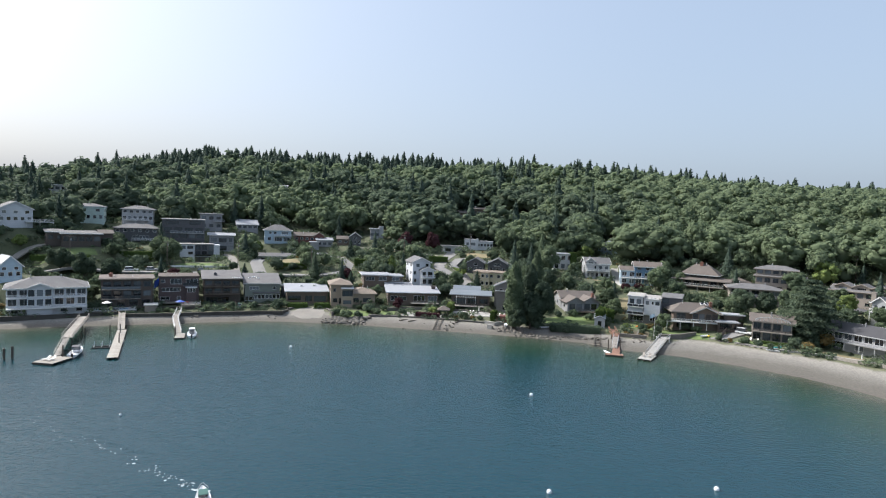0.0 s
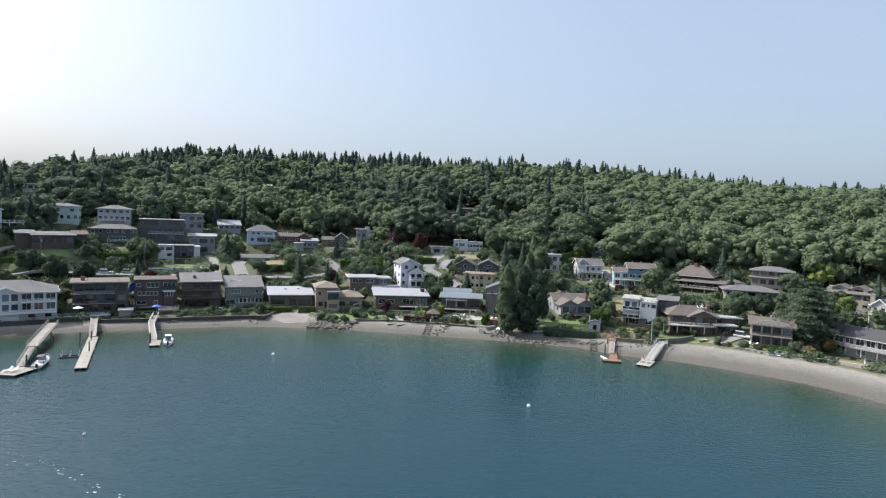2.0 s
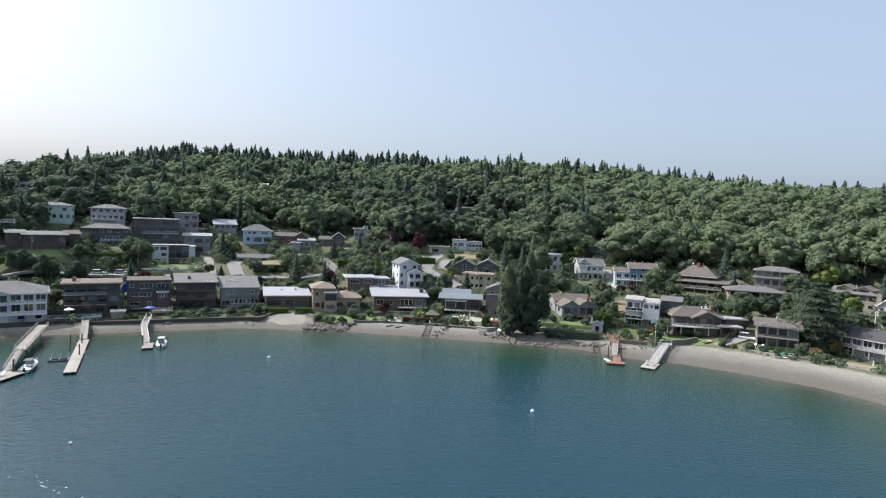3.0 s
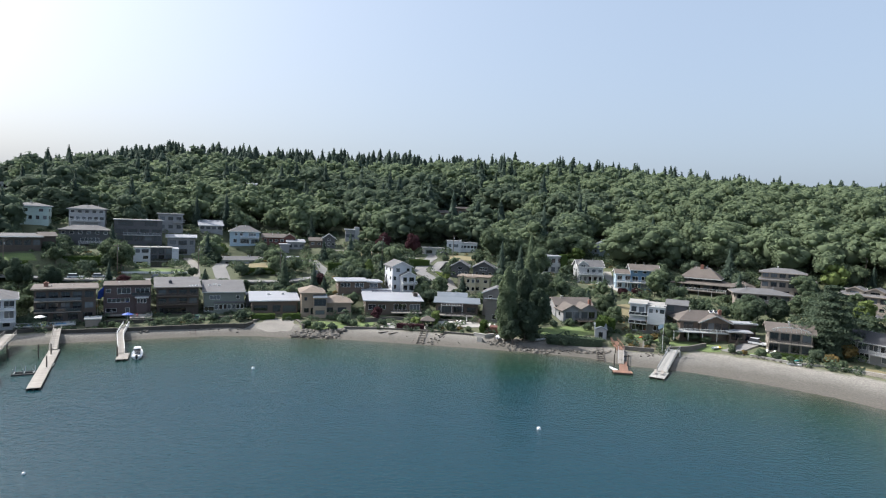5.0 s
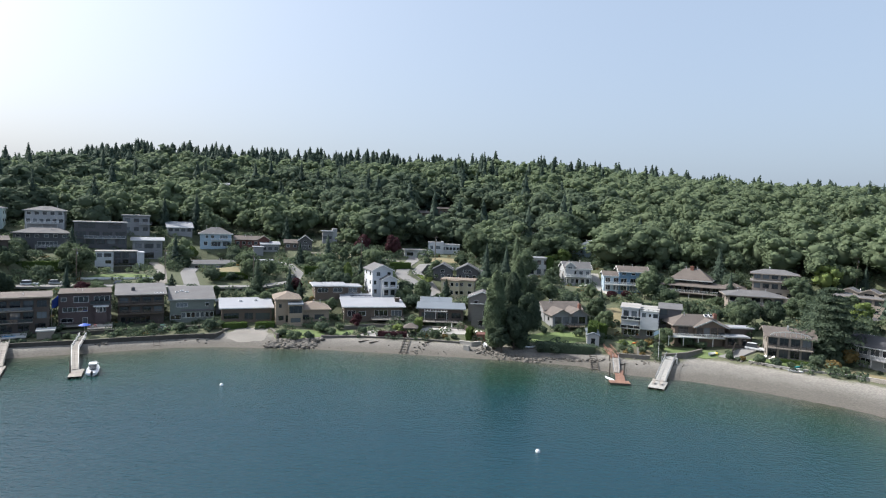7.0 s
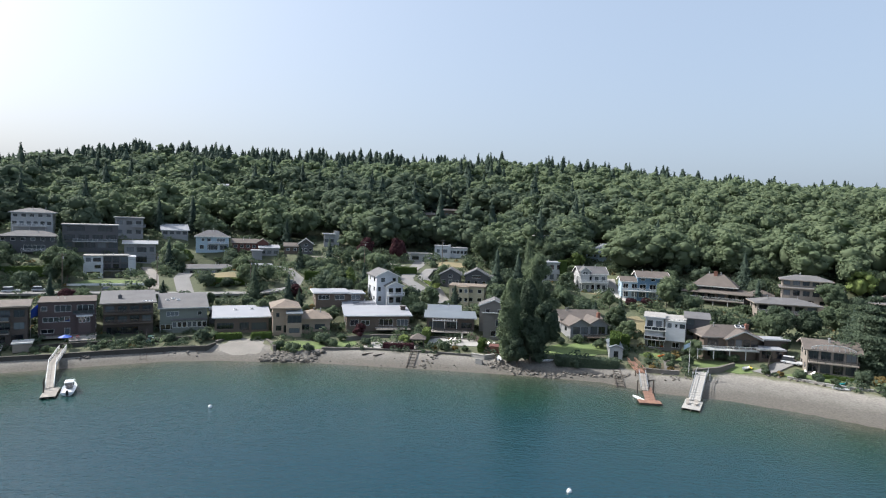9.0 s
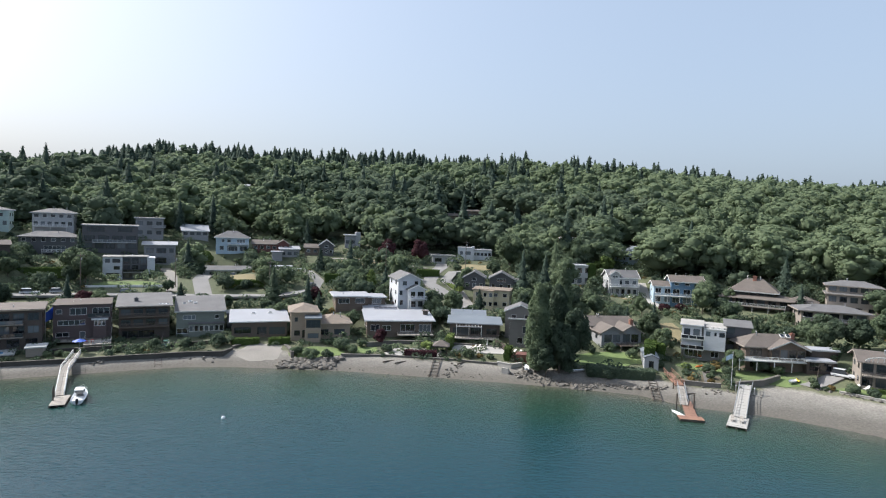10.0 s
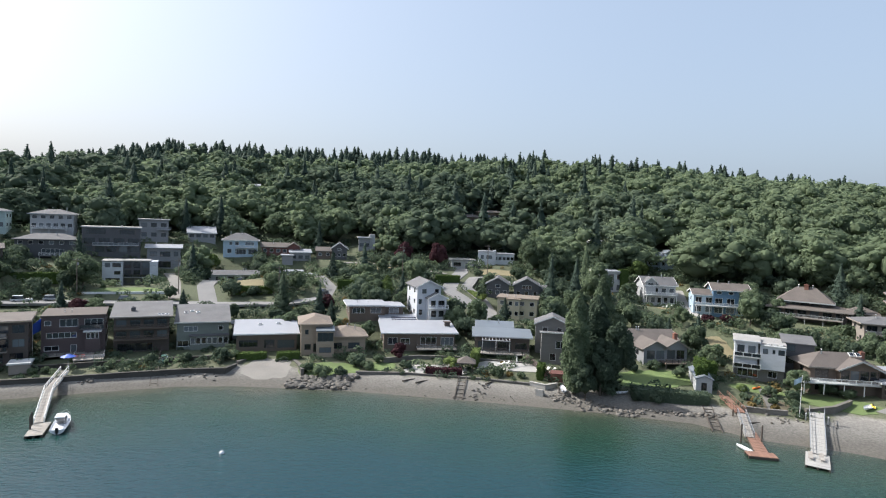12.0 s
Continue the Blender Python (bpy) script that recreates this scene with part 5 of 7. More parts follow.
def lobes_of(rng, kind):
    """The rounded masses of a broad crown: centres and radii for height 1."""
    k = 15 if kind == "round" else 8
    up = 1 - 1.35 * (np.arange(k) + 0.5) / k
    th = np.arange(k) * 2.4 + rng.normal(0, 0.35, k) + rng.uniform(0, 6)
    flat = np.sqrt(np.clip(1 - up * up, 0, 1))
    reach = rng.uniform(0.62, 1.25, k)
    if kind == "round":
        lc = np.stack([0.25 * flat * reach * np.cos(th), 0.25 * flat * reach * np.sin(th), 0.52 + 0.32 * up * reach], 1)
        return lc, rng.uniform(0.085, 0.18, k)
    lc = np.stack([0.32 * flat * reach * np.cos(th), 0.32 * flat * reach * np.sin(th), 0.42 + 0.3 * up * reach], 1)
    return lc, rng.uniform(0.2, 0.3, k)


BALL = bms()
bmesh.ops.create_icosphere(BALL, subdivisions=1, radius=1)
BALL_V, BALL_F = np.array([v.co[:] for v in BALL.verts]), np.array([[v.index for v in f.verts] for f in BALL.faces])
BALL.free()


def crown_core(rng, kind, seed, slim=1.0):
    """The dense inside of a crown of height 1, under its leaves."""
    vs, fs, o = [], [], 0
    if kind in ("round", "shrub"):
        lc, lr = lobes_of(np.random.default_rng(seed), kind)
        for p, r in zip(lc, lr):
            vs.append(p + BALL_V * r * rng.uniform(0.72, 1.0, (len(BALL_V), 1))), fs.append(BALL_F + o)
            o += len(BALL_V)
        vs.append(BALL_V * (0.22, 0.22, 0.3) + (0, 0, 0.48)), fs.append(BALL_F + o)
    elif kind == "fir":
        seg = 9
        for i in range(7):
            t = i / 7
            z0, z1, r = 0.1 + 0.86 * t, min(1.0, 0.34 + 0.86 * t), 0.17 * slim * (1.03 - t) ** 0.85
            a = np.arange(seg) * 2 * math.pi / seg + rng.uniform(0, 6)
            rr = r * np.where(np.arange(seg) % 2, 0.62, 1.0) * rng.uniform(0.75, 1.2, seg)
            vs.append(np.concatenate([np.stack([rr * np.cos(a), rr * np.sin(a), z0 - 0.25 * rr + rng.normal(0, 0.012, seg)], 1), [(0, 0, z1)]]))
            fs.append(np.array([(j, (j + 1) % seg, seg) for j in range(seg)]) + o)
            o += seg + 1
    else:
        v = BALL_V * ((0.085, 0.085, 0.42) if kind == "poplar" else (0.1, 0.1, 0.3))
        vs.append(v + (0, 0, 0.5)), fs.append(BALL_F)
    return np.concatenate(vs), np.concatenate(fs)


def crown_arrays(kind, seed, height, wide, leaves, leaf, loose=0.5):
    """A whole crown, leaves over their core: verts and triangles."""
    c, nrm = crown_points(np.random.default_rng(seed), kind, leaves)
    rng = np.random.default_rng(seed + 7)
    size = (height * wide, height * wide, height)
    grow = leaf * (1.25 - 1.0 * c[:, 2:3]) if kind == "fir" else leaf
    v, f = leaf_cloud(rng, c * size, nrm, grow, 0.3, loose)
    cv, cf = crown_core(rng, kind, seed, 1.0 if leaves < 250 else 0.68)
    return np.concatenate([v, cv * size]), np.concatenate([f, cf + len(v)])


def raw_mesh(name, v, f, mat_):
    me = bpy.data.meshes.new(name)
    f = np.asarray(f, np.int32)
    me.vertices.add(len(v)), me.loops.add(f.size), me.polygons.add(len(f))
    me.vertices.foreach_set("co", np.asarray(v, np.float32).ravel())
    me.loops.foreach_set("vertex_index", f.ravel())
    me.polygons.foreach_set("loop_start", np.arange(0, f.size, 3, dtype=np.int32))
    me.update()
    me.materials.append(mat_)
    return me


def trunk_mesh(rng, height, spread, limbs=5, fork=0.3, thick=0.022):
    bm = bms()
    p, r = Vector((0, 0, -0.6)), height * thick
    for i in range(4):
        q = Vector((rng.normal(0, 0.012) * height, rng.normal(0, 0.012) * height, height * (i + 1) * 0.2))
        rod(bm, p, q, r, r * 0.76, 7)
        p, r = q, r * 0.76
    for i in range(limbs):
        a, z = 2.4 * i, height * (fork + 0.4 * i / max(1, limbs))
        rod(bm, (0, 0, z), (math.cos(a) * spread, math.sin(a) * spread, z + height * 0.17), r * 0.9, r * 0.3, 5)
    me = bpy.data.meshes.new("trunk")
    bm.to_mesh(me)
    bm.free()
    me.materials.append(M["bark"])
    return me


TREES = {}


def tree_meshes(kind, mat_, variant, height, wide, leaves, leaf):
    key = (kind, mat_, variant, round(height / 2) * 2, round(wide, 1))
    if key not in TREES:
        seed = abs(hash((len(kind), len(mat_), variant, round(height)))) % 99991
        rng = np.random.default_rng(seed + 3)
        v, f = crown_arrays(kind, seed, height, wide, leaves, leaf)
        TREES[key] = (raw_mesh("crown", v, f, M[mat_]), trunk_mesh(rng, height, height * wide * 0.16, 0 if kind in ("fir", "poplar", "shrub") else 5))
    return TREES[key]


TREE_LABELS = {"round": ("tree", "broad green deciduous tree with an uneven crown", "trees among the houses"), "fir": ("conifer", "tall dark green conifer with a pointed top", "conifers among the houses"),
               "pine": ("pine_tree", "spreading dark pine with tiered branches", "pines by the beach"), "poplar": ("poplar", "tall narrow poplar at the water's edge", "poplars by the shore"), "shrub": ("shrub", "rounded green garden shrub", "garden shrubs")}


def tree(kind, x, y, height, mat_="leaf", wide=1.0, leaves=700, leaf=0.42, label="", z=None):
    n, l, g = TREE_LABELS[kind]
    rnd = random.Random(int(x * 31 + y * 17))
    cm, tm = tree_meshes(kind, mat_, rnd.randrange(3), height, wide, leaves, leaf)
    e = thing(n, label or l, "shrub" if kind == "shrub" else "tree", pose(x, y, gz(x, y) - 0.1 if z is None else z, 0, 0, rnd.uniform(0, 360)), g)
    s = height / (round(height / 2) * 2 or height)
    for nm, me in (("crown", cm), ("trunk", tm)):
        o = new(nm, me)
        o.parent = e
    return e


# the poplar and its dark neighbours at the water's edge
tree("poplar", 40.0, 202.0, 22.6, "leaf", 0.9, 11000, 0.27)
tree("poplar", 46.5, 207.5, 21, "leaf_dark", 1.1, 8000, 0.28)
tree("poplar", 50.0, 214.0, 24.5, "leaf", 0.75, 6000, 0.28)
tree("round", 45.6, 201.0, 13, "leaf_dark", 0.75, 5000, 0.26, "dark spreading tree leaning over the beach")
tree("round", 50.0, 204.5, 16, "leaf_dark", 0.78, 5000, 0.26, "dark spreading tree leaning over the beach")
tree("round", 41.4, 199.0, 8, "leaf_dark", 0.9, 3000, 0.24)
tree("fir", 47.5, 203.0, 13, "leaf_dark", 1.7, 4000, 0.3)
# the spreading cedar above the east beach
tree("pine", 131.0, 183.0, 21, "leaf_dark", 1.15, 12000, 0.3)
tree("pine", 128.8, 181.0, 11, "leaf_dark", 1.15, 5000, 0.28)
# tall trees standing between the upper houses
for kind_, x_, y_, h_, m_, w_ in (
    ("round", 55, 303, 17, "leaf", 1.0), ("round", 62, 297, 14, "leaf", 1.0), ("fir", 52, 268, 20, "needle", 1.3), ("fir", 58, 260, 18, "needle", 1.3), ("round", 67, 266, 14, "leaf", 1.0),
    ("round", 62, 246, 12, "leaf_dark", 1.0), ("fir", 66, 275, 19, "leaf", 1.3), ("round", 84, 299, 15, "leaf", 1.1), ("round", 75, 294, 11, "leaf", 1.1), ("round", 82, 293, 10, "leaf_dark", 1.1), ("round", 97, 303, 12, "leaf", 1.1), ("fir", 127, 288, 21, "needle", 1.5),
    ("fir", 143, 252, 14, "needle", 1.7), ("round", 119, 262, 9, "leaf", 1.1), ("round", 107, 244, 7, "leaf_dark", 1.1), ("round", 96, 226, 8, "leaf", 1.0), ("round", 81, 226, 8, "leaf", 1.0),
    ("round", 79, 214, 7, "leaf", 1.0), ("round", 91.5, 200, 6.5, "leaf", 1.0), ("round", 112, 215, 9, "leaf", 1.0), ("fir", 108, 216, 9, "leaf", 1.6), ("round", 120, 206, 9, "leaf", 1.0),
    ("round", 125, 209, 10, "leaf_dark", 1.1), ("round", 131, 205, 9, "leaf_dark", 1.1), ("round", 154, 196, 9, "leaf_light", 1.0), ("round", 150, 190, 7, "leaf", 1.1), ("round", 158, 206, 8, "leaf", 1.0),
    ("round", -89, 246, 6.5, "leaf_red", 1.1), ("fir", -36, 264, 13, "leaf_dark", 1.9), ("round", -75, 320, 8.5, "leaf_light", 1.1), ("round", -72, 268, 4.5, "leaf", 1.1), ("round", -103, 267, 7, "leaf", 1.1),
    ("round", 4, 318, 11, "leaf_red", 1.0), ("round", 18, 317, 12, "leaf_red", 1.0), ("round", -22, 264, 6, "leaf_red", 1.2), ("round", 0.5, 225, 4.8, "leaf_red", 1.1), ("poplar", -3, 277, 8, "leaf_light", 1.5),
    ("fir", -24, 300, 10, "needle", 1.5), ("round", -13, 262, 6, "leaf", 1.1), ("round", 1, 262, 6, "leaf", 1.1), ("round", -8, 240, 5.5, "leaf", 1.1), ("round", -15, 243, 5, "leaf_dry", 1.0),
    ("round", -120, 240, 10, "leaf_dark", 1.1), ("round", -110, 240, 9, "leaf_dark", 1.1), ("round", -131, 244, 11, "leaf_dark", 1.1), ("fir", -101, 222, 9, "leaf_dark", 1.5), ("round", -152, 254, 6, "leaf_light", 1.2),
    ("fir", -93, 343, 18, "needle", 1.3), ("fir", -80, 350, 20, "needle", 1.3), ("fir", -35, 345, 15, "needle", 1.4), ("round", 32, 345, 13, "leaf_dark", 1.1), ("fir", 20, 350, 19, "needle", 1.4),
    ("round", 8, 340, 14, "leaf_dark", 1.1), ("round", -4, 348, 15, "leaf_dark", 1.1), ("round", 47, 248, 8, "leaf_dark", 1.0), ("round", 30, 276, 5, "leaf", 1.1), ("fir", 34, 255, 8, "needle", 1.6), ("round", 22, 246, 5, "leaf", 1.1),
    ("round", 110, 262, 4, "leaf_red", 1.3), ("round", 96, 247, 3.4, "leaf_red", 1.5), ("round", 101, 245, 3.4, "leaf_red", 1.5), ("round", 145, 163, 4.5, "leaf_red", 1.2), ("round", 140, 156, 6, "leaf", 1.1),
    ("round", 133, 178, 5, "leaf_dry", 1.2), ("round", 147, 158, 6.5, "leaf", 1.1), ("round", 118, 199, 5, "leaf", 1.1)):
    tree(kind_, x_, y_, h_, m_, w_, 1000 if h_ < 7 else 1500, 0.22 if h_ < 7 else 0.32)


def forest(name, label, mat_, kind, gap, seed, leaf, hlo, hhi, wide, leaves, zone, tint=(0.0, 1.0)):
    """Woods beyond the houses, too many trees to count: one tree to a cell of the plan, kept where zone says so."""
    rng = np.random.default_rng(seed)
    gx, gy = np.meshgrid(np.arange(-620, 640, gap), np.arange(225, 640, gap))
    xs = gx.ravel() + rng.uniform(-0.42, 0.42, gx.size) * gap
    ys = gy.ravel() + rng.uniform(-0.42, 0.42, gx.size) * gap
    d = inland(xs, ys)
    ok = zone(xs, ys, d, rng.uniform(0, 1, gx.size)) & (np.abs(xs) < 0.8 * ys + 40) & (d > 60)
    for px, py, pz, pr, p0 in PADS:
        ok &= (np.hypot(xs - px, ys - py) > 13) & ~((np.abs(xs - px * (1 - (py - ys) / (py - 50))) < 9.5) & (ys < py) & (ys > py - 42))
    xs, ys = xs[ok], ys[ok]
    zs = ground_height(xs, ys)
    crowns = [[crown_arrays(kind, seed + 50 + i, 1.0, 1.0, k, big) for i in range(8)] for k, big in ((leaves, leaf), (leaves // 2, leaf * 1.35), (leaves // 4, leaf * 1.8))]
    vs, fs, tints, o = [], [], [], 0
    for i, (x, y, z) in enumerate(zip(xs, ys, zs)):
        hgt, w = rng.uniform(hlo, hhi), wide * rng.uniform(0.82, 1.22)
        v, f = crowns[0 if y < 335 else 1 if y < 430 or kind == "fir" else 2][rng.integers(0, 8)]
        a = rng.uniform(0, 6.28)
        rot = np.array(((math.cos(a), -math.sin(a), 0), (math.sin(a), math.cos(a), 0), (0, 0, 1)))
        vs.append((v @ rot.T) * (hgt * w * rng.uniform(0.85, 1.2), hgt * w, hgt) + (x, y, z - 0.5)), fs.append(f + o)
        tints.append(np.full(len(v), tint[0] + (tint[1] - tint[0]) * rng.uniform(0, 1) ** 1.6))
        o += len(v)
    me = raw_mesh(name, np.concatenate(vs), np.concatenate(fs), M[mat_])
    me.attributes.new("tint", "FLOAT", "POINT").data.foreach_set("value", np.concatenate(tints).astype(np.float32))
    return tagged(new(name, me), label, "forest", kind="stuff")


def woods_edge(x):
    return 92 + 12 * np.sin(x * 0.05 + 1) + np.where(np.abs(x - 45) < 45, 25, 0)


def shady(x, y):
    """Where the darker leaves stand: darker trees, plus shade painted into the low western woods."""
    return np.sin(x * 0.021 + 0.6) + np.sin(y * 0.033 + x * 0.012) - 0.006 * x - 0.006 * (y - 330)


# garden shrubs along the waterfront
for x_, y_, h_, m_ in ((-58, 218.5, 3.0, "leaf_dark"), (-50.5, 220, 3.4, "leaf_dark"), (-43, 222, 3.6, "leaf_dark"), (-40, 223.5, 2.6, "leaf"), (-66, 214.5, 1.6, "leaf"), (-79, 208.5, 2.0, "leaf"), (-77, 209.5, 1.8, "leaf"),
                       (-17.5, 213.8, 3.2, "leaf"), (-13, 214.2, 2.4, "leaf_dark"), (-21, 216, 2.0, "leaf"), (-9.5, 219.5, 3.0, "leaf_dark"), (-7, 217.5, 2.2, "leaf"), (-4.5, 223, 2.6, "leaf"), (-11, 222.5, 2.4, "leaf"),
                       (2.5, 218.5, 2.0, "leaf_dark"), (13.8, 219.5, 3.0, "leaf_light"), (21.5, 214, 1.3, "leaf_dry"), (24.5, 213.2, 1.2, "leaf"), (27.5, 212.6, 1.3, "leaf_dry"), (30, 211.5, 1.2, "leaf"),
                       (53, 198, 2.4, "leaf_dark"), (56.5, 196.5, 2.2, "leaf_dark"), (66, 197, 2.0, "leaf"), (72.5, 201.5, 2.0, "leaf"), (75.5, 191.5, 1.6, "leaf_dry"), (78, 194.5, 1.8, "leaf_dry"), (81, 193, 1.5, "leaf"),
                       (79.5, 190, 1.4, "leaf_dry"), (76.5, 196, 1.6, "leaf"), (83, 197.5, 2.4, "leaf"), (85.5, 199.5, 2.6, "leaf_dry"), (87.5, 195.5, 2.4, "leaf"), (85, 191.5, 1.8, "leaf"), (79, 201, 1.8, "leaf_light"),
                       (98.5, 199, 3.2, "leaf_dark"), (101.5, 196.5, 2.6, "leaf"), (103.5, 186.5, 2.0, "leaf"), (106.5, 184.8, 2.2, "leaf_dry"), (109.5, 182, 1.6, "leaf"), (105.5, 189.5, 2.8, "leaf"), (112, 178.8, 1.5, "leaf_dark"),
                       (115, 177.2, 1.4, "leaf"), (124, 173.5, 3.2, "leaf_dry"), (126.5, 172, 2.8, "leaf"), (122, 176, 3.0, "leaf_dark"), (128, 177.5, 3.4, "leaf_dark"), (141, 146, 3.6, "leaf"), (143.5, 142, 3.2, "leaf_dark"),
                       (139.5, 150, 3.0, "leaf"), (74, 206, 2.4, "leaf"), (69, 210.5, 2.8, "leaf"), (59, 215, 2.4, "leaf_dark"), (64.5, 215.5, 2.2, "leaf"), (-100, 206.5, 4.0, "leaf_dark"), (-98.5, 208.5, 4.5, "leaf_dark"),
                       (-121, 195, 2.6, "leaf_dry"), (-124, 199, 3.2, "leaf_dry"), (-119, 201, 3.0, "leaf")):
    tree("shrub", x_, y_, h_, m_, 1.25, 420, 0.19)
# smaller trees scattered through the gardens
rng_v = random.Random(21)
placed = []
while len(placed) < 230:
    x_, y_ = rng_v.uniform(-165, 185), rng_v.uniform(150, 345)
    d_ = float(inland(np.array([x_]), np.array([y_]))[0])
    if not 32 < d_ < 118 or any(math.hypot(x_ - a, y_ - b) < 6 for a, b in placed):
        continue
    if any(math.hypot(x_ - p[0], y_ - p[1]) < 9.5 or (abs(x_ - p[0] * (1 - (p[1] - y_) / max(p[1] - 50, 1))) < 7.5 and 0 < p[1] - y_ < (34 if p[2] > 8 else 20)) for p in PADS) or near_road(x_, y_, 4.5) or on_lawn(x_, y_):
        continue
    placed.append((x_, y_))
    k_ = rng_v.random()
    h_ = rng_v.uniform(3.5, 8.5) + (rng_v.uniform(0, 5) if d_ > 65 else 0)
    tree("fir" if k_ < 0.05 else "shrub" if k_ < 0.56 else "round", x_, y_, h_ * (1.4 if k_ < 0.05 else 0.7 if k_ < 0.56 else 1), "needle" if k_ < 0.05 else "leaf_dark" if k_ < 0.4 else "leaf_light" if k_ > 0.985 else "leaf", 1.6 if k_ < 0.05 else 1.15, 420, 0.36)
def woods_top(x, y):
    """How far up the broadleaf woods reach before the conifers of the ridge begin."""
    return np.where(x / y > 0.2, 565, np.where(x / y < -0.33, 470, 525) + 14 * np.sin(x * 0.03))


forest("forest", "dense broadleaf woods covering the hillside", "leaf", "round", 9.0, 3, 0.036, 11, 21, 1.22, 300,
       lambda x, y, d, u: (d > woods_edge(x)) & (y < woods_top(x, y)) & (shady(x, y) + u * 2.2 < 1.0) & (u < 0.95))
# Darker leaf tone chosen by place, so part of the hillside shade is colour.
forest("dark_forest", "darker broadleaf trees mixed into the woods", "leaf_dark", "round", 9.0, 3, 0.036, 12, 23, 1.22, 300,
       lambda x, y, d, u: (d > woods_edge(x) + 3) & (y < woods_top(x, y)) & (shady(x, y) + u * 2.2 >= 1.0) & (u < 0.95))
forest("conifer_forest", "dark conifers rising out of the hillside woods", "needle", "fir", 13, 9, 0.04, 19, 29, 1.25, 300,
       lambda x, y, d, u: (d > woods_edge(x) + 6) & (y < 450) & (shady(x, y) * 0.22 + u > 0.68))
forest("ridge_conifers", "dark conifers standing along the ridge", "needle", "fir", 7.2, 15, 0.052, 11, 22, 1.7, 130,
       lambda x, y, d, u: (y > woods_top(x, y) - 12) & (y < 592) & (u < 0.88))
forest("hill_conifers", "single dark conifers above the eastern woods", "needle", "fir", 13, 19, 0.05, 18, 28, 1.4, 200,
       lambda x, y, d, u: (x / y > 0.15) & (y > 450) & (y < 575) & (u < 0.55))


def undergrowth(name, label, mat_, count, seed, hlo, hhi, lo, hi, leaves, leaf, away=8.2):
    """Shrubs and ground cover between the houses."""
    rng = np.random.default_rng(seed)
    xs, ys = rng.uniform(-175, 250, count * 7), rng.uniform(120, 360, count * 7)
    d = inland(xs, ys)
    ok = (d > lo) & (d < hi) & (np.sin(xs * 0.31 + seed) + np.sin(ys * 0.27 + xs * 0.11) > -0.5)
    for px, py, pz, pr, p0 in PADS:
        ok &= np.hypot(xs - px, ys - py) > away
        if hhi > 3:
            ok &= ~((np.abs(xs - px * (1 - (py - ys) / max(py - 50, 1))) < 6.5) & (ys < py) & (ys > py - 16))
    xs, ys = xs[ok], ys[ok]
    free = [i for i in range(len(xs)) if not near_road(xs[i], ys[i], 1.2) and not on_lawn(xs[i], ys[i])][:count]
    xs, ys = xs[free], ys[free]
    zs = ground_height(xs, ys)
    clouds = [crown_points(np.random.default_rng(seed + 70 + i), "shrub", leaves) for i in range(6)]
    vs, fs, o = [], [], 0
    for i, (x, y, z) in enumerate(zip(xs, ys, zs)):
        s = rng.uniform(hlo, hhi)
        c, nrm = clouds[i % 6]
        v, f = leaf_cloud(rng, c * (s * 1.3, s * 1.3, s), nrm, leaf)
        vs.append(v + (x, y, z - 0.15)), fs.append(f + o)
        o += len(v)
    return tagged(new(name, raw_mesh(name, np.concatenate(vs), np.concatenate(fs), M[mat_])), label, "shrubs", kind="stuff")


undergrowth("shrubbery", "green garden shrubs filling the slopes between houses", "leaf", 1500, 5, 1.0, 3.4, 13, 135, 52, 0.34)
undergrowth("dark_shrubbery", "dark evergreen shrubs filling the slopes", "leaf_dark", 1200, 8, 1.0, 3.8, 13, 140, 52, 0.34)
undergrowth("dry_shrubbery", "dry yellow-brown shrubs among the gardens", "leaf_dry", 260, 12, 0.6, 1.8, 12, 120, 50, 0.24)
undergrowth("slope_shrubs", "low mixed shrubs covering the upper banks", "leaf", 1000, 53, 0.8, 2.6, 58, 150, 46, 0.34, 6.6)
undergrowth("ivy_slope", "bright leafy ground cover on the eastern slope", "leaf", 500, 17, 1.6, 4.5, 75, 150, 80, 0.36)
undergrowth("front_garden_shrubs", "low mixed shrubs in the waterfront gardens", "leaf", 700, 25, 0.6, 1.7, 10.8, 34, 60, 0.22, 6.6)
undergrowth("front_garden_evergreens", "low dark shrubs in the waterfront gardens", "leaf_dark", 1200, 28, 0.6, 2.2, 10.8, 36, 60, 0.22, 6.6)
undergrowth("forest_edge", "tangled undergrowth at the edge of the woods", "leaf_dark", 900, 41, 2.0, 5.0, 85, 170, 70, 0.42, 9.5)


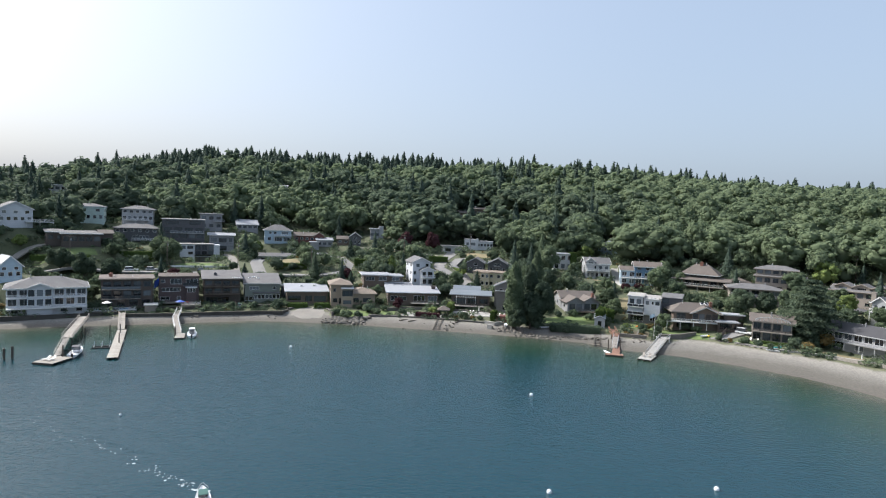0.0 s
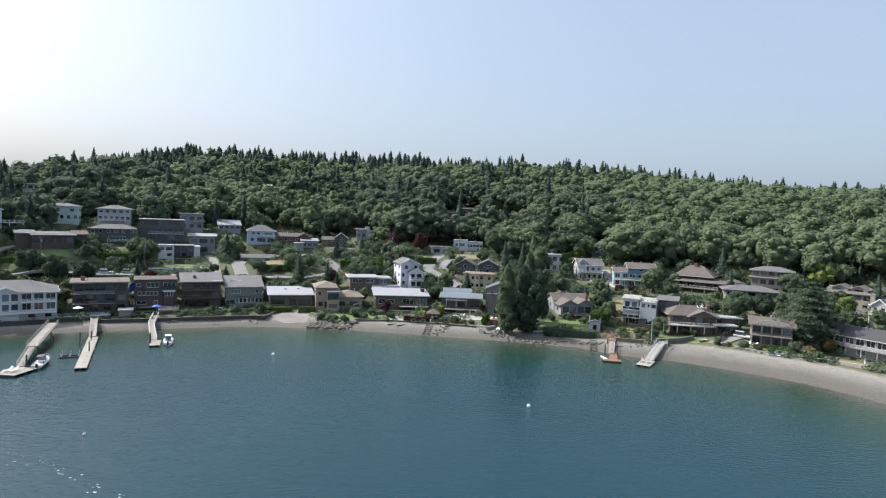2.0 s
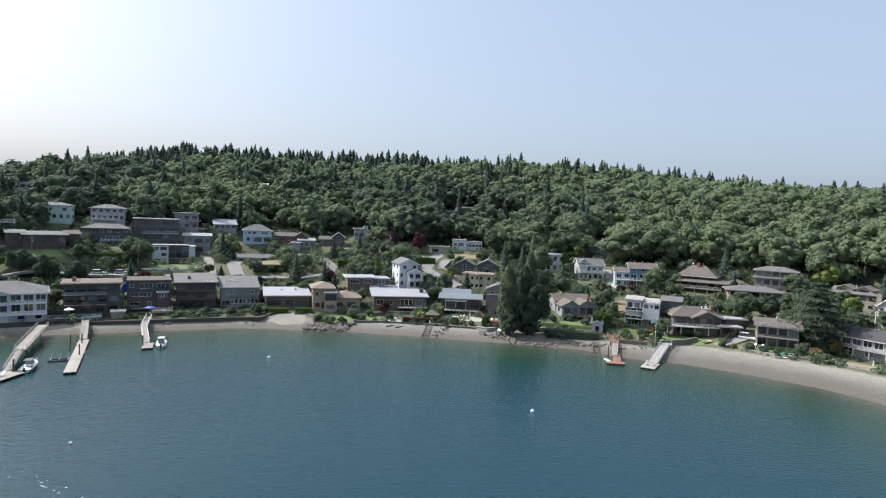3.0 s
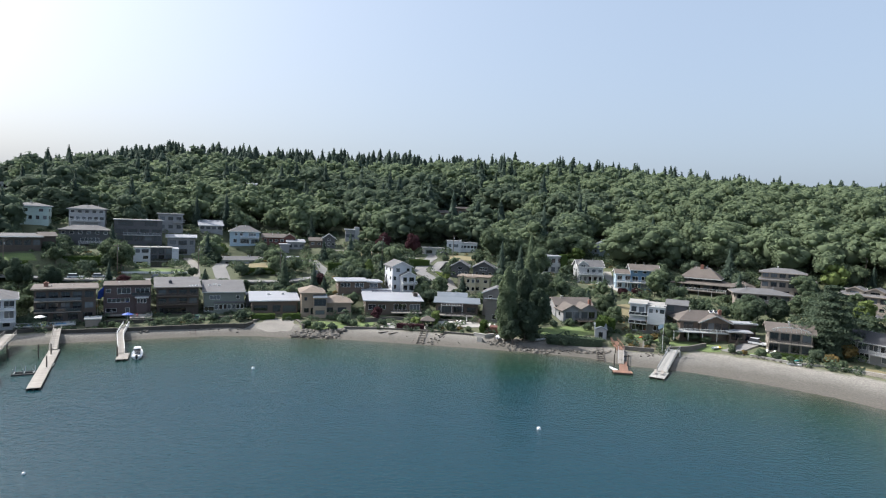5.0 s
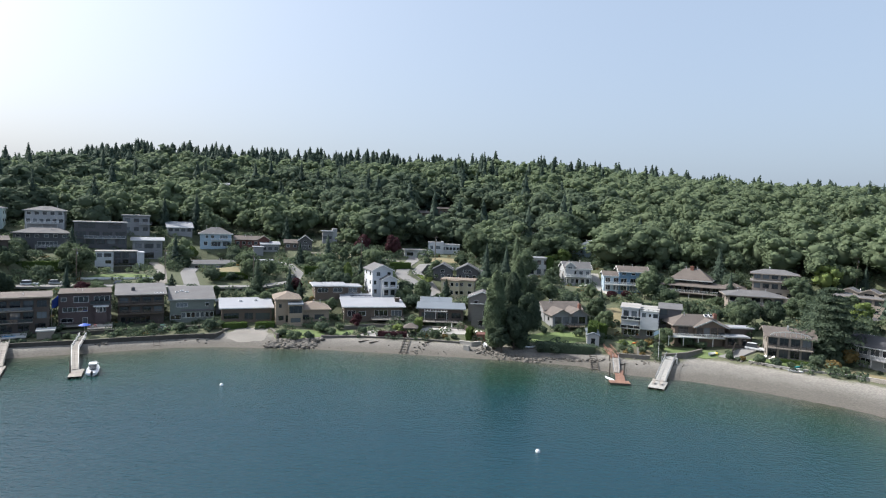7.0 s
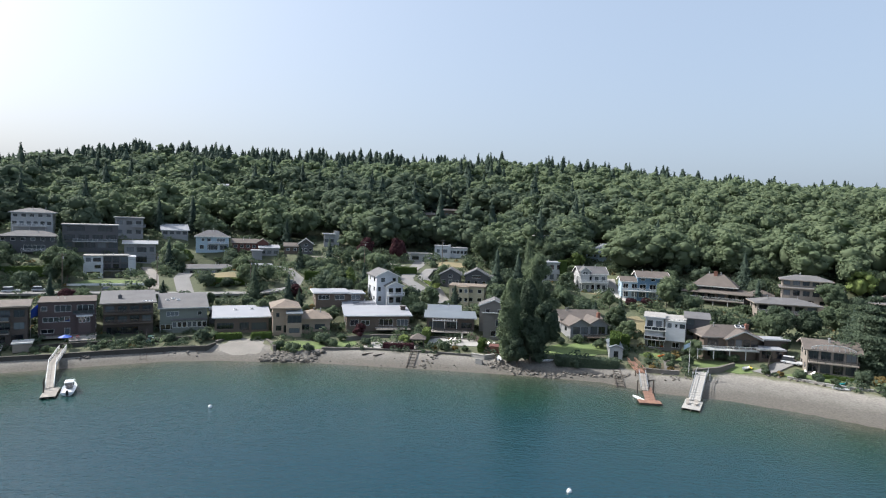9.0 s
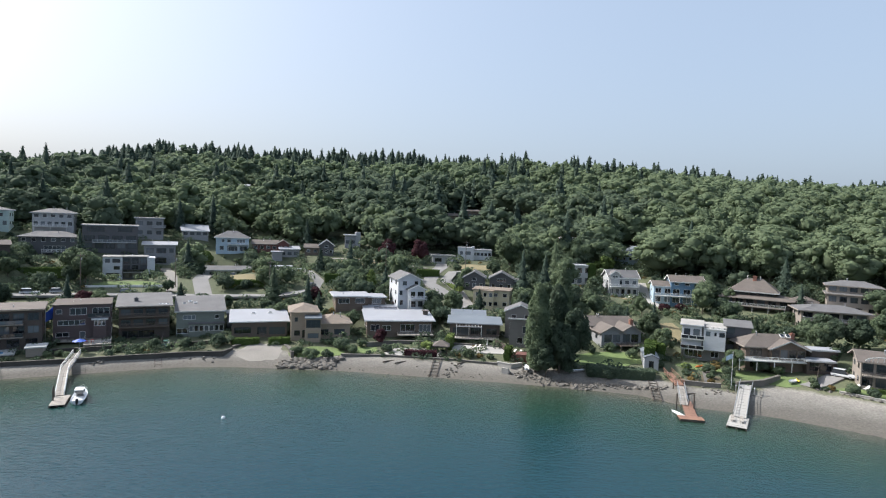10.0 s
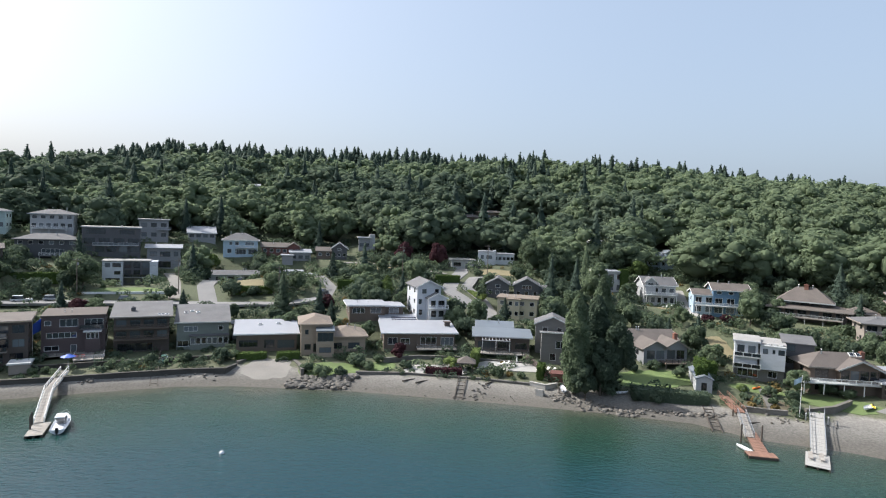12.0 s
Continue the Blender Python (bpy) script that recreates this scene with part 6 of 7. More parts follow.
# ---- shore: walls, rocks, docks and boats ----
def seawall(label, pts, top, mat_="seawall", thick=0.5, deep=2.6):
    bm = bms()
    for (ax, ay), (bx, by) in zip(pts, pts[1:]):
        n = max(1, int(math.hypot(bx - ax, by - ay) / 2.2))
        for i in range(n):
            p = (ax + (bx - ax) * i / n, ay + (by - ay) * i / n)
            q = (ax + (bx - ax) * (i + 1) / n, ay + (by - ay) * (i + 1) / n)
            d = Vector((q[0] - p[0], q[1] - p[1], 0))
            a = math.atan2(d.y, d.x)
            m = Matrix.Translation(((p[0] + q[0]) / 2, (p[1] + q[1]) / 2, top - deep / 2)) @ Matrix.Rotation(a, 4, "Z") @ Matrix.Diagonal((d.length + 0.15, thick + 0.02 * (i % 3), deep, 1))
            bmesh.ops.create_cube(bm, size=1, matrix=m)
            m = Matrix.Translation(((p[0] + q[0]) / 2, (p[1] + q[1]) / 2, top + 0.06)) @ Matrix.Rotation(a, 4, "Z") @ Matrix.Diagonal((d.length + 0.1, thick + 0.2, 0.13, 1))
            bmesh.ops.create_cube(bm, size=1, matrix=m)
    e = part("seawall", bm, M[mat_], None, label)
    return tagged(e, category="seawall", kind="structure")


seawall("dark seawall below the white house", ((-190, 156), (-150, 173), (-114, 190), (-97, 199), (-88, 205)), 2.7, "dark_seawall")
seawall("weathered concrete seawall behind the sand", ((-87, 200.5), (-72, 205), (-60, 209.6), (-48, 213.6), (-40, 214.8), (-38.5, 219)), 2.5, "dark_seawall")
seawall("curved stone wall round the sandy cove", ((-38.5, 220), (-36, 225), (-31, 227), (-26.5, 225), (-23.5, 219), (-22, 214)), 2.8, "rock", 0.7)
seawall("long pale concrete seawall along the beach", ((-9.5, 215), (3, 214.5), (19, 211), (31, 207)), 2.2, "seawall")
seawall("stepped concrete landing wall", ((31, 207), (34, 204.5), (37, 206)), 2.6, "concrete")
seawall("rough stone retaining wall of the garden bank", ((72, 190), (76, 188), (80, 187)), 2.9, "rock")
seawall("dark stone wall holding up the lawn", ((84, 187), (92, 189), (99.5, 193.5)), 3.3, "rock", 0.5, 3.2)
seawall("low timber and concrete wall behind the sand", ((107, 183), (113, 175.5), (120, 171), (127, 166), (134, 159), (141, 149), (150, 135), (162, 112)), 2.5, "concrete")

seawall("garden terrace wall below the waterfront houses", ((-84, 209), (-71, 214.5), (-59, 219), (-47, 223), (-42, 225)), 3.3, "dark_seawall", 0.4, 2.5)
seawall("garden terrace wall below the low houses", ((-3, 223), (6, 226.5), (16, 226), (20, 224.5), (34, 221)), 3.6, "seawall", 0.4, 2.0)

ROCKS = []
for i in range(5):
    bm = bms()
    bmesh.ops.create_icosphere(bm, subdivisions=1, radius=1)
    rr = random.Random(i)
    for v in bm.verts:
        v.co *= rr.uniform(0.65, 1.15)
        v.co.z *= 0.7
    me = bpy.data.meshes.new("rock")
    bm.to_mesh(me)
    bm.free()
    me.materials.append(M["rock"])
    ROCKS.append(me)


def rock_pile(label, pts, count, size, spread, seed):
    e = thing("rock_bank", label, "rocks", Matrix.Identity(4))
    rr = random.Random(seed)
    for i in range(count):
        k = rr.randrange(len(pts) - 1)
        t = rr.random()
        x = pts[k][0] + (pts[k + 1][0] - pts[k][0]) * t + rr.gauss(0, spread)
        y = pts[k][1] + (pts[k + 1][1] - pts[k][1]) * t + rr.gauss(0, spread)
        s = size * rr.uniform(0.5, 1.3)
        o = new("rock", ROCKS[i % 5])
        o.parent = e
        o.matrix_local = pose(x, y, gz(x, y) + s * 0.25, rr.uniform(0, 30), rr.uniform(0, 30), rr.uniform(0, 360)) @ Matrix.Diagonal((s, s, s, 1))
    return e


rock_pile("breakwater of piled grey boulders on the beach", ((-24, 209.5), (-18, 209), (-11, 210)), 150, 0.75, 0.9, 1)
rock_pile("breakwater of piled grey boulders on the beach", ((-22, 212), (-14, 212.5), (-9.5, 213)), 80, 0.8, 0.7, 2)
rock_pile("scattered dark boulders below the trees", ((34, 202), (40, 197), (47, 193), (52, 192)), 130, 0.5, 1.0, 3)
rock_pile("row of dark boulders at the foot of the bank", ((52, 193.5), (60, 191), (67, 189)), 70, 0.5, 0.5, 4)
rock_pile("scattered dark stones on the sand", ((18, 205), (17, 201), (20, 207)), 30, 0.4, 0.9, 5)
rock_pile("scattered dark stones on the sand", ((-68, 206), (-66, 207)), 22, 0.4, 0.8, 6)
rock_pile("scattered dark stones on the sand", ((-52, 213), (-48, 212), (-41, 213)), 24, 0.35, 0.9, 7)
rock_pile("scattered dark stones on the sand", ((76, 186), (86, 182)), 24, 0.35, 1.2, 8)
rock_pile("low dark rocks holding the planted edge", ((104, 186), (108, 180), (116, 174)), 40, 0.4, 0.6, 9)
rock_pile("scattered dark stones on the sand", ((-20, 207), (0, 205), (25, 200), (60, 186)), 60, 0.25, 1.5, 10)


BOARD = {}


def planks(parent, a, b, w, mat_, board=0.4, gap=0.04, th=0.08):
    """Boards laid across the way from a to b, each a piece of its own."""
    a, b = Vector(a), Vector(b)
    n = max(1, int((b - a).length / board))
    d = (b - a) / n
    key = (round(d.length, 3), w, mat_)
    if key not in BOARD:
        bm = bms()
        box(bm, -(d.length - gap) / 2, -w / 2, -th / 2, (d.length - gap) / 2, w / 2, th / 2)
        me = bpy.data.meshes.new("plank")
        bm.to_mesh(me)
        bm.free()
        me.materials.append(M[mat_])
        BOARD[key] = me
    turn = Matrix.Rotation(math.atan2(d.y, d.x), 4, "Z") @ Matrix.Rotation(-math.atan2(d.z, math.hypot(d.x, d.y)), 4, "Y")
    for i in range(n):
        o = new("plank", BOARD[key])
        o.parent = parent
        o.matrix_local = Matrix.Translation(a + d * (i + 0.5) + Vector((0, 0, 0.008 * (i % 3)))) @ turn


def gangway(parent, a, b, w, mat_, rail="steel", rails=True):
    a, b = Vector(a), Vector(b)
    side = (b - a).cross(Vector((0, 0, 1))).normalized() * w / 2
    up = Vector((0, 0, 1.0))
    bm = bms()
    for s in (-1, 1):
        beam(bm, a + side * s * 0.96 - up * 0.16, b + side * s * 0.96 - up * 0.16, 0.16, 0.22)
    beam(bm, (a + b) / 2 + side - up * 0.2, (a + b) / 2 - side - up * 0.2, 0.16, 0.16)
    g = part("gangway", bm, M[rail], parent)
    planks(g, a, b, w, mat_, 0.55)
    for s in (-1, 1):
        rb = bms()
        o = side * s
        beam(rb, a + o + up, b + o + up, 0.09)
        beam(rb, a + o + up * 0.5, b + o + up * 0.5, 0.05)
        n = max(2, int((b - a).length / 1.5))
        for i in range(n + 1):
            p = a + (b - a) * i / n + o
            beam(rb, p, p + up, 0.08)
        part("handrail", rb, M[rail], g)


def float_(parent, a, b, w, mat_):
    a, b = Vector(a), Vector(b)
    eb = bms()
    side = (b - a).cross(Vector((0, 0, 1))).normalized() * (w / 2 - 0.1)
    for s in (-1, 0, 1):
        beam(eb, a + side * s - Vector((0, 0, 0.24)), b + side * s - Vector((0, 0, 0.24)), 0.3, 0.36)
    f = part("float", eb, M["timber"], parent)
    planks(f, a, b, w, mat_, 0.5)


def pile(parent, x, y, top, r=0.16, bottom=-3, mat_="timber"):
    bm = bms()
    rod(bm, (x, y, bottom), (x, y, top), r, r * 0.9, 10)
    rod(bm, (x, y, top), (x, y, top + 0.25), r * 1.1, 0.03, 10)
    part("pile", bm, M[mat_], parent)


def dock(label):
    return thing("dock", label, "dock", Matrix.Identity(4), "docks in the bay")


d_ = dock("wide weathered pier and square swim float with loungers")
gangway(d_, (-95, 193, 2.8), (-85.4, 166, 2.2), 2.5, "plank", "plank")
gangway(d_, (-85.2, 165.5, 2.1), (-80.6, 153.2, 0.6), 1.3, "plank", "plank")
float_(d_, (-82.0, 150.2, 0.5), (-77.0, 149.3, 0.5), 6.5, "plank")
for x, y, t in ((-79.0, 152.8, 3.2), (-88, 170, 2.0), (-85.2, 168, 2.0), (-90.5, 180, 2.1), (-87.5, 179, 2.1), (-93, 188, 2.2)):
    pile(d_, x, y, t, 0.2)
d_ = dock("long narrow weathered dock with a ramp")
gangway(d_, (-88, 202, 2.8), (-80.6, 185.5, 0.7), 1.8, "plank", "plank")
float_(d_, (-80.6, 186, 0.5), (-67.6, 153, 0.5), 2.4, "plank")
for x, y in ((-81.2, 180), (-78.8, 181), (-73.5, 169)):
    pile(d_, x, y, 3.0)
d_ = dock("white railed ramp and small float")
gangway(d_, (-72.6, 209, 2.9), (-69.8, 198, 1.9), 1.5, "plank", "trim")
gangway(d_, (-69.8, 198, 1.9), (-63.2, 183, 0.6), 1.5, "plank", "trim")
float_(d_, (-62.8, 183.5, 0.45), (-60.8, 177.2, 0.45), 2.6, "plank")
pile(d_, -62.9, 180.0, 2.8)
pile(d_, -64.0, 182.4, 2.6)
d_ = dock("red stained pier with a ramp and square float")
gangway(d_, (72.8, 198.5, 2.7), (70.4, 187.6, 2.3), 2.0, "red_plank", "red_plank")
gangway(d_, (70.4, 187.4, 2.2), (66.6, 178.5, 0.6), 1.5, "plank", "steel")
float_(d_, (68.8, 182.0, 0.45), (64.0, 170.6, 0.45), 2.2, "red_plank")
float_(d_, (61.3, 171.2, 0.47), (66.0, 170.0, 0.47), 2.4, "red_plank")
for x, y, t in ((67.6, 176.5, 3.4), (64.4, 177.8, 3.2), (71.6, 188, 2.6), (69.2, 188.4, 2.6)):
    pile(d_, x, y, t, 0.17)
d_ = dock("pale aluminium gangway and float with two chairs")
gangway(d_, (86.5, 187.0, 2.8), (84.0, 183.8, 2.7), 2.6, "concrete", "steel")
gangway(d_, (84.0, 183.8, 2.6), (74.2, 170.5, 0.65), 2.4, "concrete", "steel")
float_(d_, (74.6, 171.2, 0.45), (70.2, 165.4, 0.45), 3.6, "concrete")
for x, y in ((82.3, 184.6), (85.4, 182.4)):
    pile(d_, x, y, 3.2, 0.16, -3, "steel")
d_ = thing("mooring_piles", "pair of dark timber mooring piles in the water", "piles", Matrix.Identity(4))
pile(d_, -91.0, 150.5, 2.6, 0.3)
pile(d_, -89.6, 151.2, 3.0, 0.3)


def marine_rail(label, a, b, w):
    e = thing("marine_railway", label, "boat ramp", Matrix.Identity(4), "boat ramps on the beach")
    a, b = Vector(a), Vector(b)
    side = (b - a).cross(Vector((0, 0, 1))).normalized() * w / 2
    for s in (-1, 1):
        bm = bms()
        beam(bm, a + side * s, b + side * s, 0.16, 0.2)
        part("rail", bm, M["timber"], e)
    n = max(3, int((b - a).length / 1.6))
    for i in range(n):
        bm = bms()
        p = a + (b - a) * (i + 0.5) / n
        beam(bm, p - side * 1.15, p + side * 1.15, 0.16, 0.14)
        part("sleeper", bm, M["timber"], e)
    for p in (a, (a + b) / 2):
        for s in (-1, 1):
            bm = bms()
            q = p + side * s
            beam(bm, q, (q.x, q.y, -0.6), 0.18)
            part("leg", bm, M["timber"], e)


marine_rail("timber boat ramp running down the beach", (15.8, 211.5, 2.3), (13.6, 201.0, 0.2), 1.8)
marine_rail("timber boat ramp running down the beach", (67.4, 196, 1.9), (62.6, 182.5, 0.15), 1.8)
marine_rail("short timber ladder ramp on the sand", (-56, 215.5, 2.4), (-53.2, 207.5, 0.3), 1.5)
marine_rail("steel boat slide below the brick terrace", (38.2, 207, 2.6), (36.6, 199.5, 0.6), 1.2)


def boat(label, x, y, yaw, length, z=0.0, cabin=True, mat_="hull", canvas="", name="boat"):
    """A small motor boat: shaped hull, deck, windscreen, cabin and outboard."""
    e = thing(name, label, "boat", pose(x, y, z, 0, 0, yaw), "boats in the bay")
    L, B = length / 2, length * 0.16
    bm = bms()
    rings = []
    for u, wd, zk, zt in ((-1, 0.92, 0.0, 0.62), (-0.5, 1.0, -0.05, 0.64), (0.1, 0.98, -0.05, 0.7), (0.6, 0.68, 0.05, 0.8), (0.9, 0.25, 0.3, 0.9), (1.02, 0.03, 0.6, 0.95)):
        k = length / 6.5
        rings.append([bm.verts.new((u * L, s * B * wd * f, zz * k)) for s, f, zz in ((-1, 1, zt), (-1, 0.75, (zk + zt) * 0.4), (0, 0, zk - 0.15), (1, 0.75, (zk + zt) * 0.4), (1, 1, zt))])
    for r, q in zip(rings, rings[1:]):
        for i in range(4):
            bm.faces.new((r[i], q[i], q[i + 1], r[i + 1]))
    bm.faces.new(rings[0])
    inner = []
    for r in rings:
        inner.append([bm.verts.new((r[0].co.x * 0.94, r[0].co.y * 0.82, r[0].co.z - 0.28 * length / 6.5)), bm.verts.new((r[4].co.x * 0.94, r[4].co.y * 0.82, r[4].co.z - 0.28 * length / 6.5))])
    for (r, q), (a, b) in zip(zip(rings, rings[1:]), zip(inner, inner[1:])):
        bm.faces.new((r[0], q[0], b[0], a[0])), bm.faces.new((q[4], r[4], a[1], b[1])), bm.faces.new((a[0], b[0], b[1], a[1]))
    bmesh.ops.recalc_face_normals(bm, faces=bm.faces)
    part("hull", bm, M[mat_], e)
    k = length / 6.5
    if cabin:
        bm = bms()
        box(bm, -0.1 * L, -B * 0.6, 0.4 * k, 0.55 * L, B * 0.6, 1.0 * k, 0.12 * k)
        c = part("cabin", bm, M["hull"], e)
        bm = bms()
        box(bm, -0.12 * L, -B * 0.62, 1.0 * k, 0.02 * L, B * 0.62, 1.5 * k)
        box(bm, -0.1 * L, -B * 0.5, 0.45 * k, -0.02 * L, B * 0.5, 1.0 * k)
        part("windscreen", bm, M["glass"], c)
        bm = bms()
        box(bm, -0.5 * L, -B * 0.62, 1.75 * k, 0.06 * L, B * 0.62, 1.83 * k, 0.03)
        for sx in (-0.45, 0.02):
            for sy in (-0.56, 0.56):
                rod(bm, (sx * L, sy * B, 0.4 * k), (sx * L, sy * B, 1.76 * k), 0.03, None, 6)
        part("canopy", bm, M[canvas or "hull"], e)
        bm = bms()
        for s in (-1, 1):
            beam(bm, (0.5 * L, s * B * 0.7, 1.25 * k), (1.0 * L, s * 0.06, 1.35 * k), 0.04)
            beam(bm, (0.55 * L, s * B * 0.68, 0.7 * k), (0.55 * L, s * B * 0.68, 1.25 * k), 0.04)
        part("bow_rail", bm, M["steel"], e)
    else:
        for u in (-0.4, 0.15):
            bm = bms()
            box(bm, u * L - 0.14, -B * 0.8, 0.4 * k, u * L + 0.14, B * 0.8, 0.46 * k)
            part("thwart", bm, M["plank"], e)
    bm = bms()
    box(bm, -1.1 * L, -0.18 * k, 0.2 * k, -1.0 * L, 0.18 * k, 0.95 * k, 0.05 * k)
    box(bm, -1.08 * L, -0.06 * k, -0.4 * k, -1.02 * L, 0.06 * k, 0.2 * k)
    part("outboard_motor", bm, M["black"], e)
    return e


boat("white cabin cruiser with a dark canopy beside the pier", -78.3, 157.5, 105, 8.2, 0, True, "hull", "dark_grey")
boat("white motor boat moored at the small float", -59.3, 183.0, 108, 8.2, 0, True)
boat("white motor boat with a green canopy on open water", -22.8, 83.0, 110, 6.0, 0, True, "hull", "green_canvas")
boat("small white dinghy tied to the dock", -74.2, 172.5, 110, 3.2, 0, False)
boat("small white dinghy beside the red float", 62.6, 174.0, 100, 3.6, 0, False)
boat("small blue and white boat on the sand", 113.5, 173.8, 150, 3.6, gz(113.5, 173.8), False, "car_paint")
boat("white rowing boat pulled up beside the drive", 101.0, 190.5, -150, 4.6, gz(101, 190.5) + 0.15, False)
boat("grey rowing boat lying on the beach", 131.0, 146.0, 170, 4.4, gz(131, 146), False, "light_grey")
boat("grey skiff stored above the seawall", -62, 217.5, 20, 4.5, gz(-62, 217.5) + 0.2, False, "light_grey")
boat("green covered motor boat stored by the seawall", -55.5, 219.5, 100, 5.4, gz(-55.5, 219.5) + 0.5, True, "green_canvas", "green_canvas")
boat("white boat on the slide below the terrace", 37.6, 203.0, 80, 4.0, 2.0, False)
boat("white covered boat under the dark trees", 50.5, 201.0, 10, 3.4, gz(50.5, 201) + 0.2, False)


rng_w = random.Random(4)
verts, faces = [], []
for i in range(110):
    t = rng_w.random() ** 1.8
    cx, cy = -24.2 - 46 * t + rng_w.gauss(0, 0.5 + 1.6 * t), 86 + 33 * t + rng_w.gauss(0, 0.4 + 1.2 * t)
    r = rng_w.uniform(0.03, 0.15) * (1.25 - t)
    o = len(verts)
    for k in range(7):
        a = 2 * math.pi * k / 7
        q = r * rng_w.uniform(0.5, 1.4)
        verts.append((cx + q * 1.7 * math.cos(a), cy + q * math.sin(a), 0.03))
    verts.append((cx, cy, 0.06))
    faces += [(o + k, o + (k + 1) % 7, o + 7) for k in range(7)]
tagged(mesh_object("boat_wake", verts, faces, M["foam"]), "broken white flecks of foam behind the boat", "foam", kind="stuff")


def kayak(x, y, yaw, mat_, z):
    e = thing("kayak", "small bright plastic kayak lying on the ground", "kayak", pose(x, y, z, 0, 0, yaw), "kayaks")
    bm = bms()
    bmesh.ops.create_uvsphere(bm, u_segments=12, v_segments=8, radius=1, matrix=Matrix.Diagonal((1.9, 0.36, 0.22, 1)))
    part("hull", bm, M[mat_], e)
    bm = bms()
    box(bm, -0.5, -0.2, 0.16, 0.4, 0.2, 0.24, 0.03)
    part("cockpit", bm, M["black"], e)


kayak(84.5, 204.0, 30, "orange_plastic", gz(84.5, 204) + 0.3)
kayak(103.0, 191.5, 60, "yellow_plastic", gz(103, 191.5) + 0.25)
kayak(116.6, 176.4, 20, "teal_plastic", gz(116.6, 176.4) + 0.3)
kayak(126.5, 199, 40, "yellow_plastic", gz(126.5, 199) + 0.8)

bm = bms()
e = thing("jet_ski_lift", "floating dark jet ski lift with raised arms", "lift", pose(-76, 165, 0, 0, 0, 20))
for s in (-1, 1):
    bm = bms()
    rod(bm, (-2.2, s * 1.0, 0.05), (2.2, s * 1.0, 0.05), 0.3, None, 10)
    part("float_tube", bm, M["black"], e)
for u in (-1.8, 0, 1.8):
    bm = bms()
    beam(bm, (u, -1.1, 0.35), (u, 1.1, 0.35), 0.14)
    beam(bm, (u, -1.1, 0.35), (u, -1.5, 1.5), 0.12)
    beam(bm, (u, 1.1, 0.35), (u, 1.5, 1.5), 0.12)
    part("cradle_arm", bm, M["steel"], e)


def buoy(x, y, r, mat_="hull"):
    e = thing("mooring_buoy", "round white mooring buoy floating on the water", "buoy", pose(x, y, 0.1), "mooring buoys")
    bm = bms()
    bmesh.ops.create_uvsphere(bm, u_segments=14, v_segments=10, radius=r)
    part("ball", bm, M[mat_], e)
    bm = bms()
    rod(bm, (0, 0, r * 0.9), (0, 0, r * 1.35), r * 0.22, r * 0.16, 8)
    part("ring_mount", bm, M["steel"], e)


for x, y, r in ((-28.4, 171.3, 0.4), (30.7, 131.4, 0.4), (23.3, 86.4, 0.38), (48.3, 87.7, 0.4), (-47.7, 114.4, 0.25)):
    buoy(x, y, r)


# ---- street furniture, cars and gardens ----
def utility_pole(x, y, height, yaw=0, z=None):
    e = thing("utility_pole", "tall weathered timber utility pole with a crossarm", "utility pole", pose(x, y, gz(x, y) - 0.3 if z is None else z, 0, 0, yaw), "utility poles")
    bm = bms()
    rod(bm, (0, 0, 0), (0, 0, height), 0.17, 0.11, 9)
    part("pole", bm, M["pole"], e)
    bm = bms()
    box(bm, -1.2, -0.07, height - 0.9, 1.2, 0.07, height - 0.75)
    c = part("crossarm", bm, M["pole"], e)
    for u in (-1.05, -0.4, 0.4, 1.05):
        bm = bms()
        rod(bm, (u, 0, height - 0.75), (u, 0, height - 0.55), 0.05, 0.04, 6)
        part("insulator", bm, M["steel"], c)
    bm = bms()
    rod(bm, (0.28, 0, height - 2.3), (0.28, 0, height - 1.5), 0.2, None, 10)
    part("transformer", bm, M["light_grey"], e)
    return Vector((x, y, gz(x, y) - 0.3 + height - 0.6))


def cable(a, b, sag=0.7):
    """One sagging tube from a to b."""
    side = (b - a).cross(Vector((0, 0, 1))).normalized()
    verts, faces = [], []
    for i in range(11):
        t = i / 10
        p = a.lerp(b, t) - Vector((0, 0, sag * 4 * t * (1 - t)))
        verts += [tuple(p + (side * math.cos(k * 1.2566) + Vector((0, 0, math.sin(k * 1.2566)))) * 0.022) for k in range(5)]
        if i:
            o = 5 * i
            faces += [(o + k - 5, o + (k + 1) % 5 - 5, o + (k + 1) % 5, o + k) for k in range(5)]
    tagged(mesh_object("overhead_cable", verts, faces, M["black"]), "thin black overhead cable sagging between poles", "cable", "overhead cables")


tops = [utility_pole(x, y, h, a) for x, y, h, a in ((-130, 249, 12, 20), (-98.6, 264.6, 12, 15), (-71.5, 274, 12, 10), (-39, 273.5, 12, 10), (2.5, 299, 13, 0), (36, 303, 13, -10))]
for a, b in zip(tops, tops[1:]):
    cable(a, b)
    cable(a + Vector((0.5, 0, -1.2)), b + Vector((0.5, 0, -1.2)), 0.9)
tops = [utility_pole(x, y, h, a) for x, y, h, a in ((123, 318, 13, -20), (157.5, 264, 13, -35), (183, 229, 12, -50))]
for a, b in zip(tops, tops[1:]):
    cable(a, b)


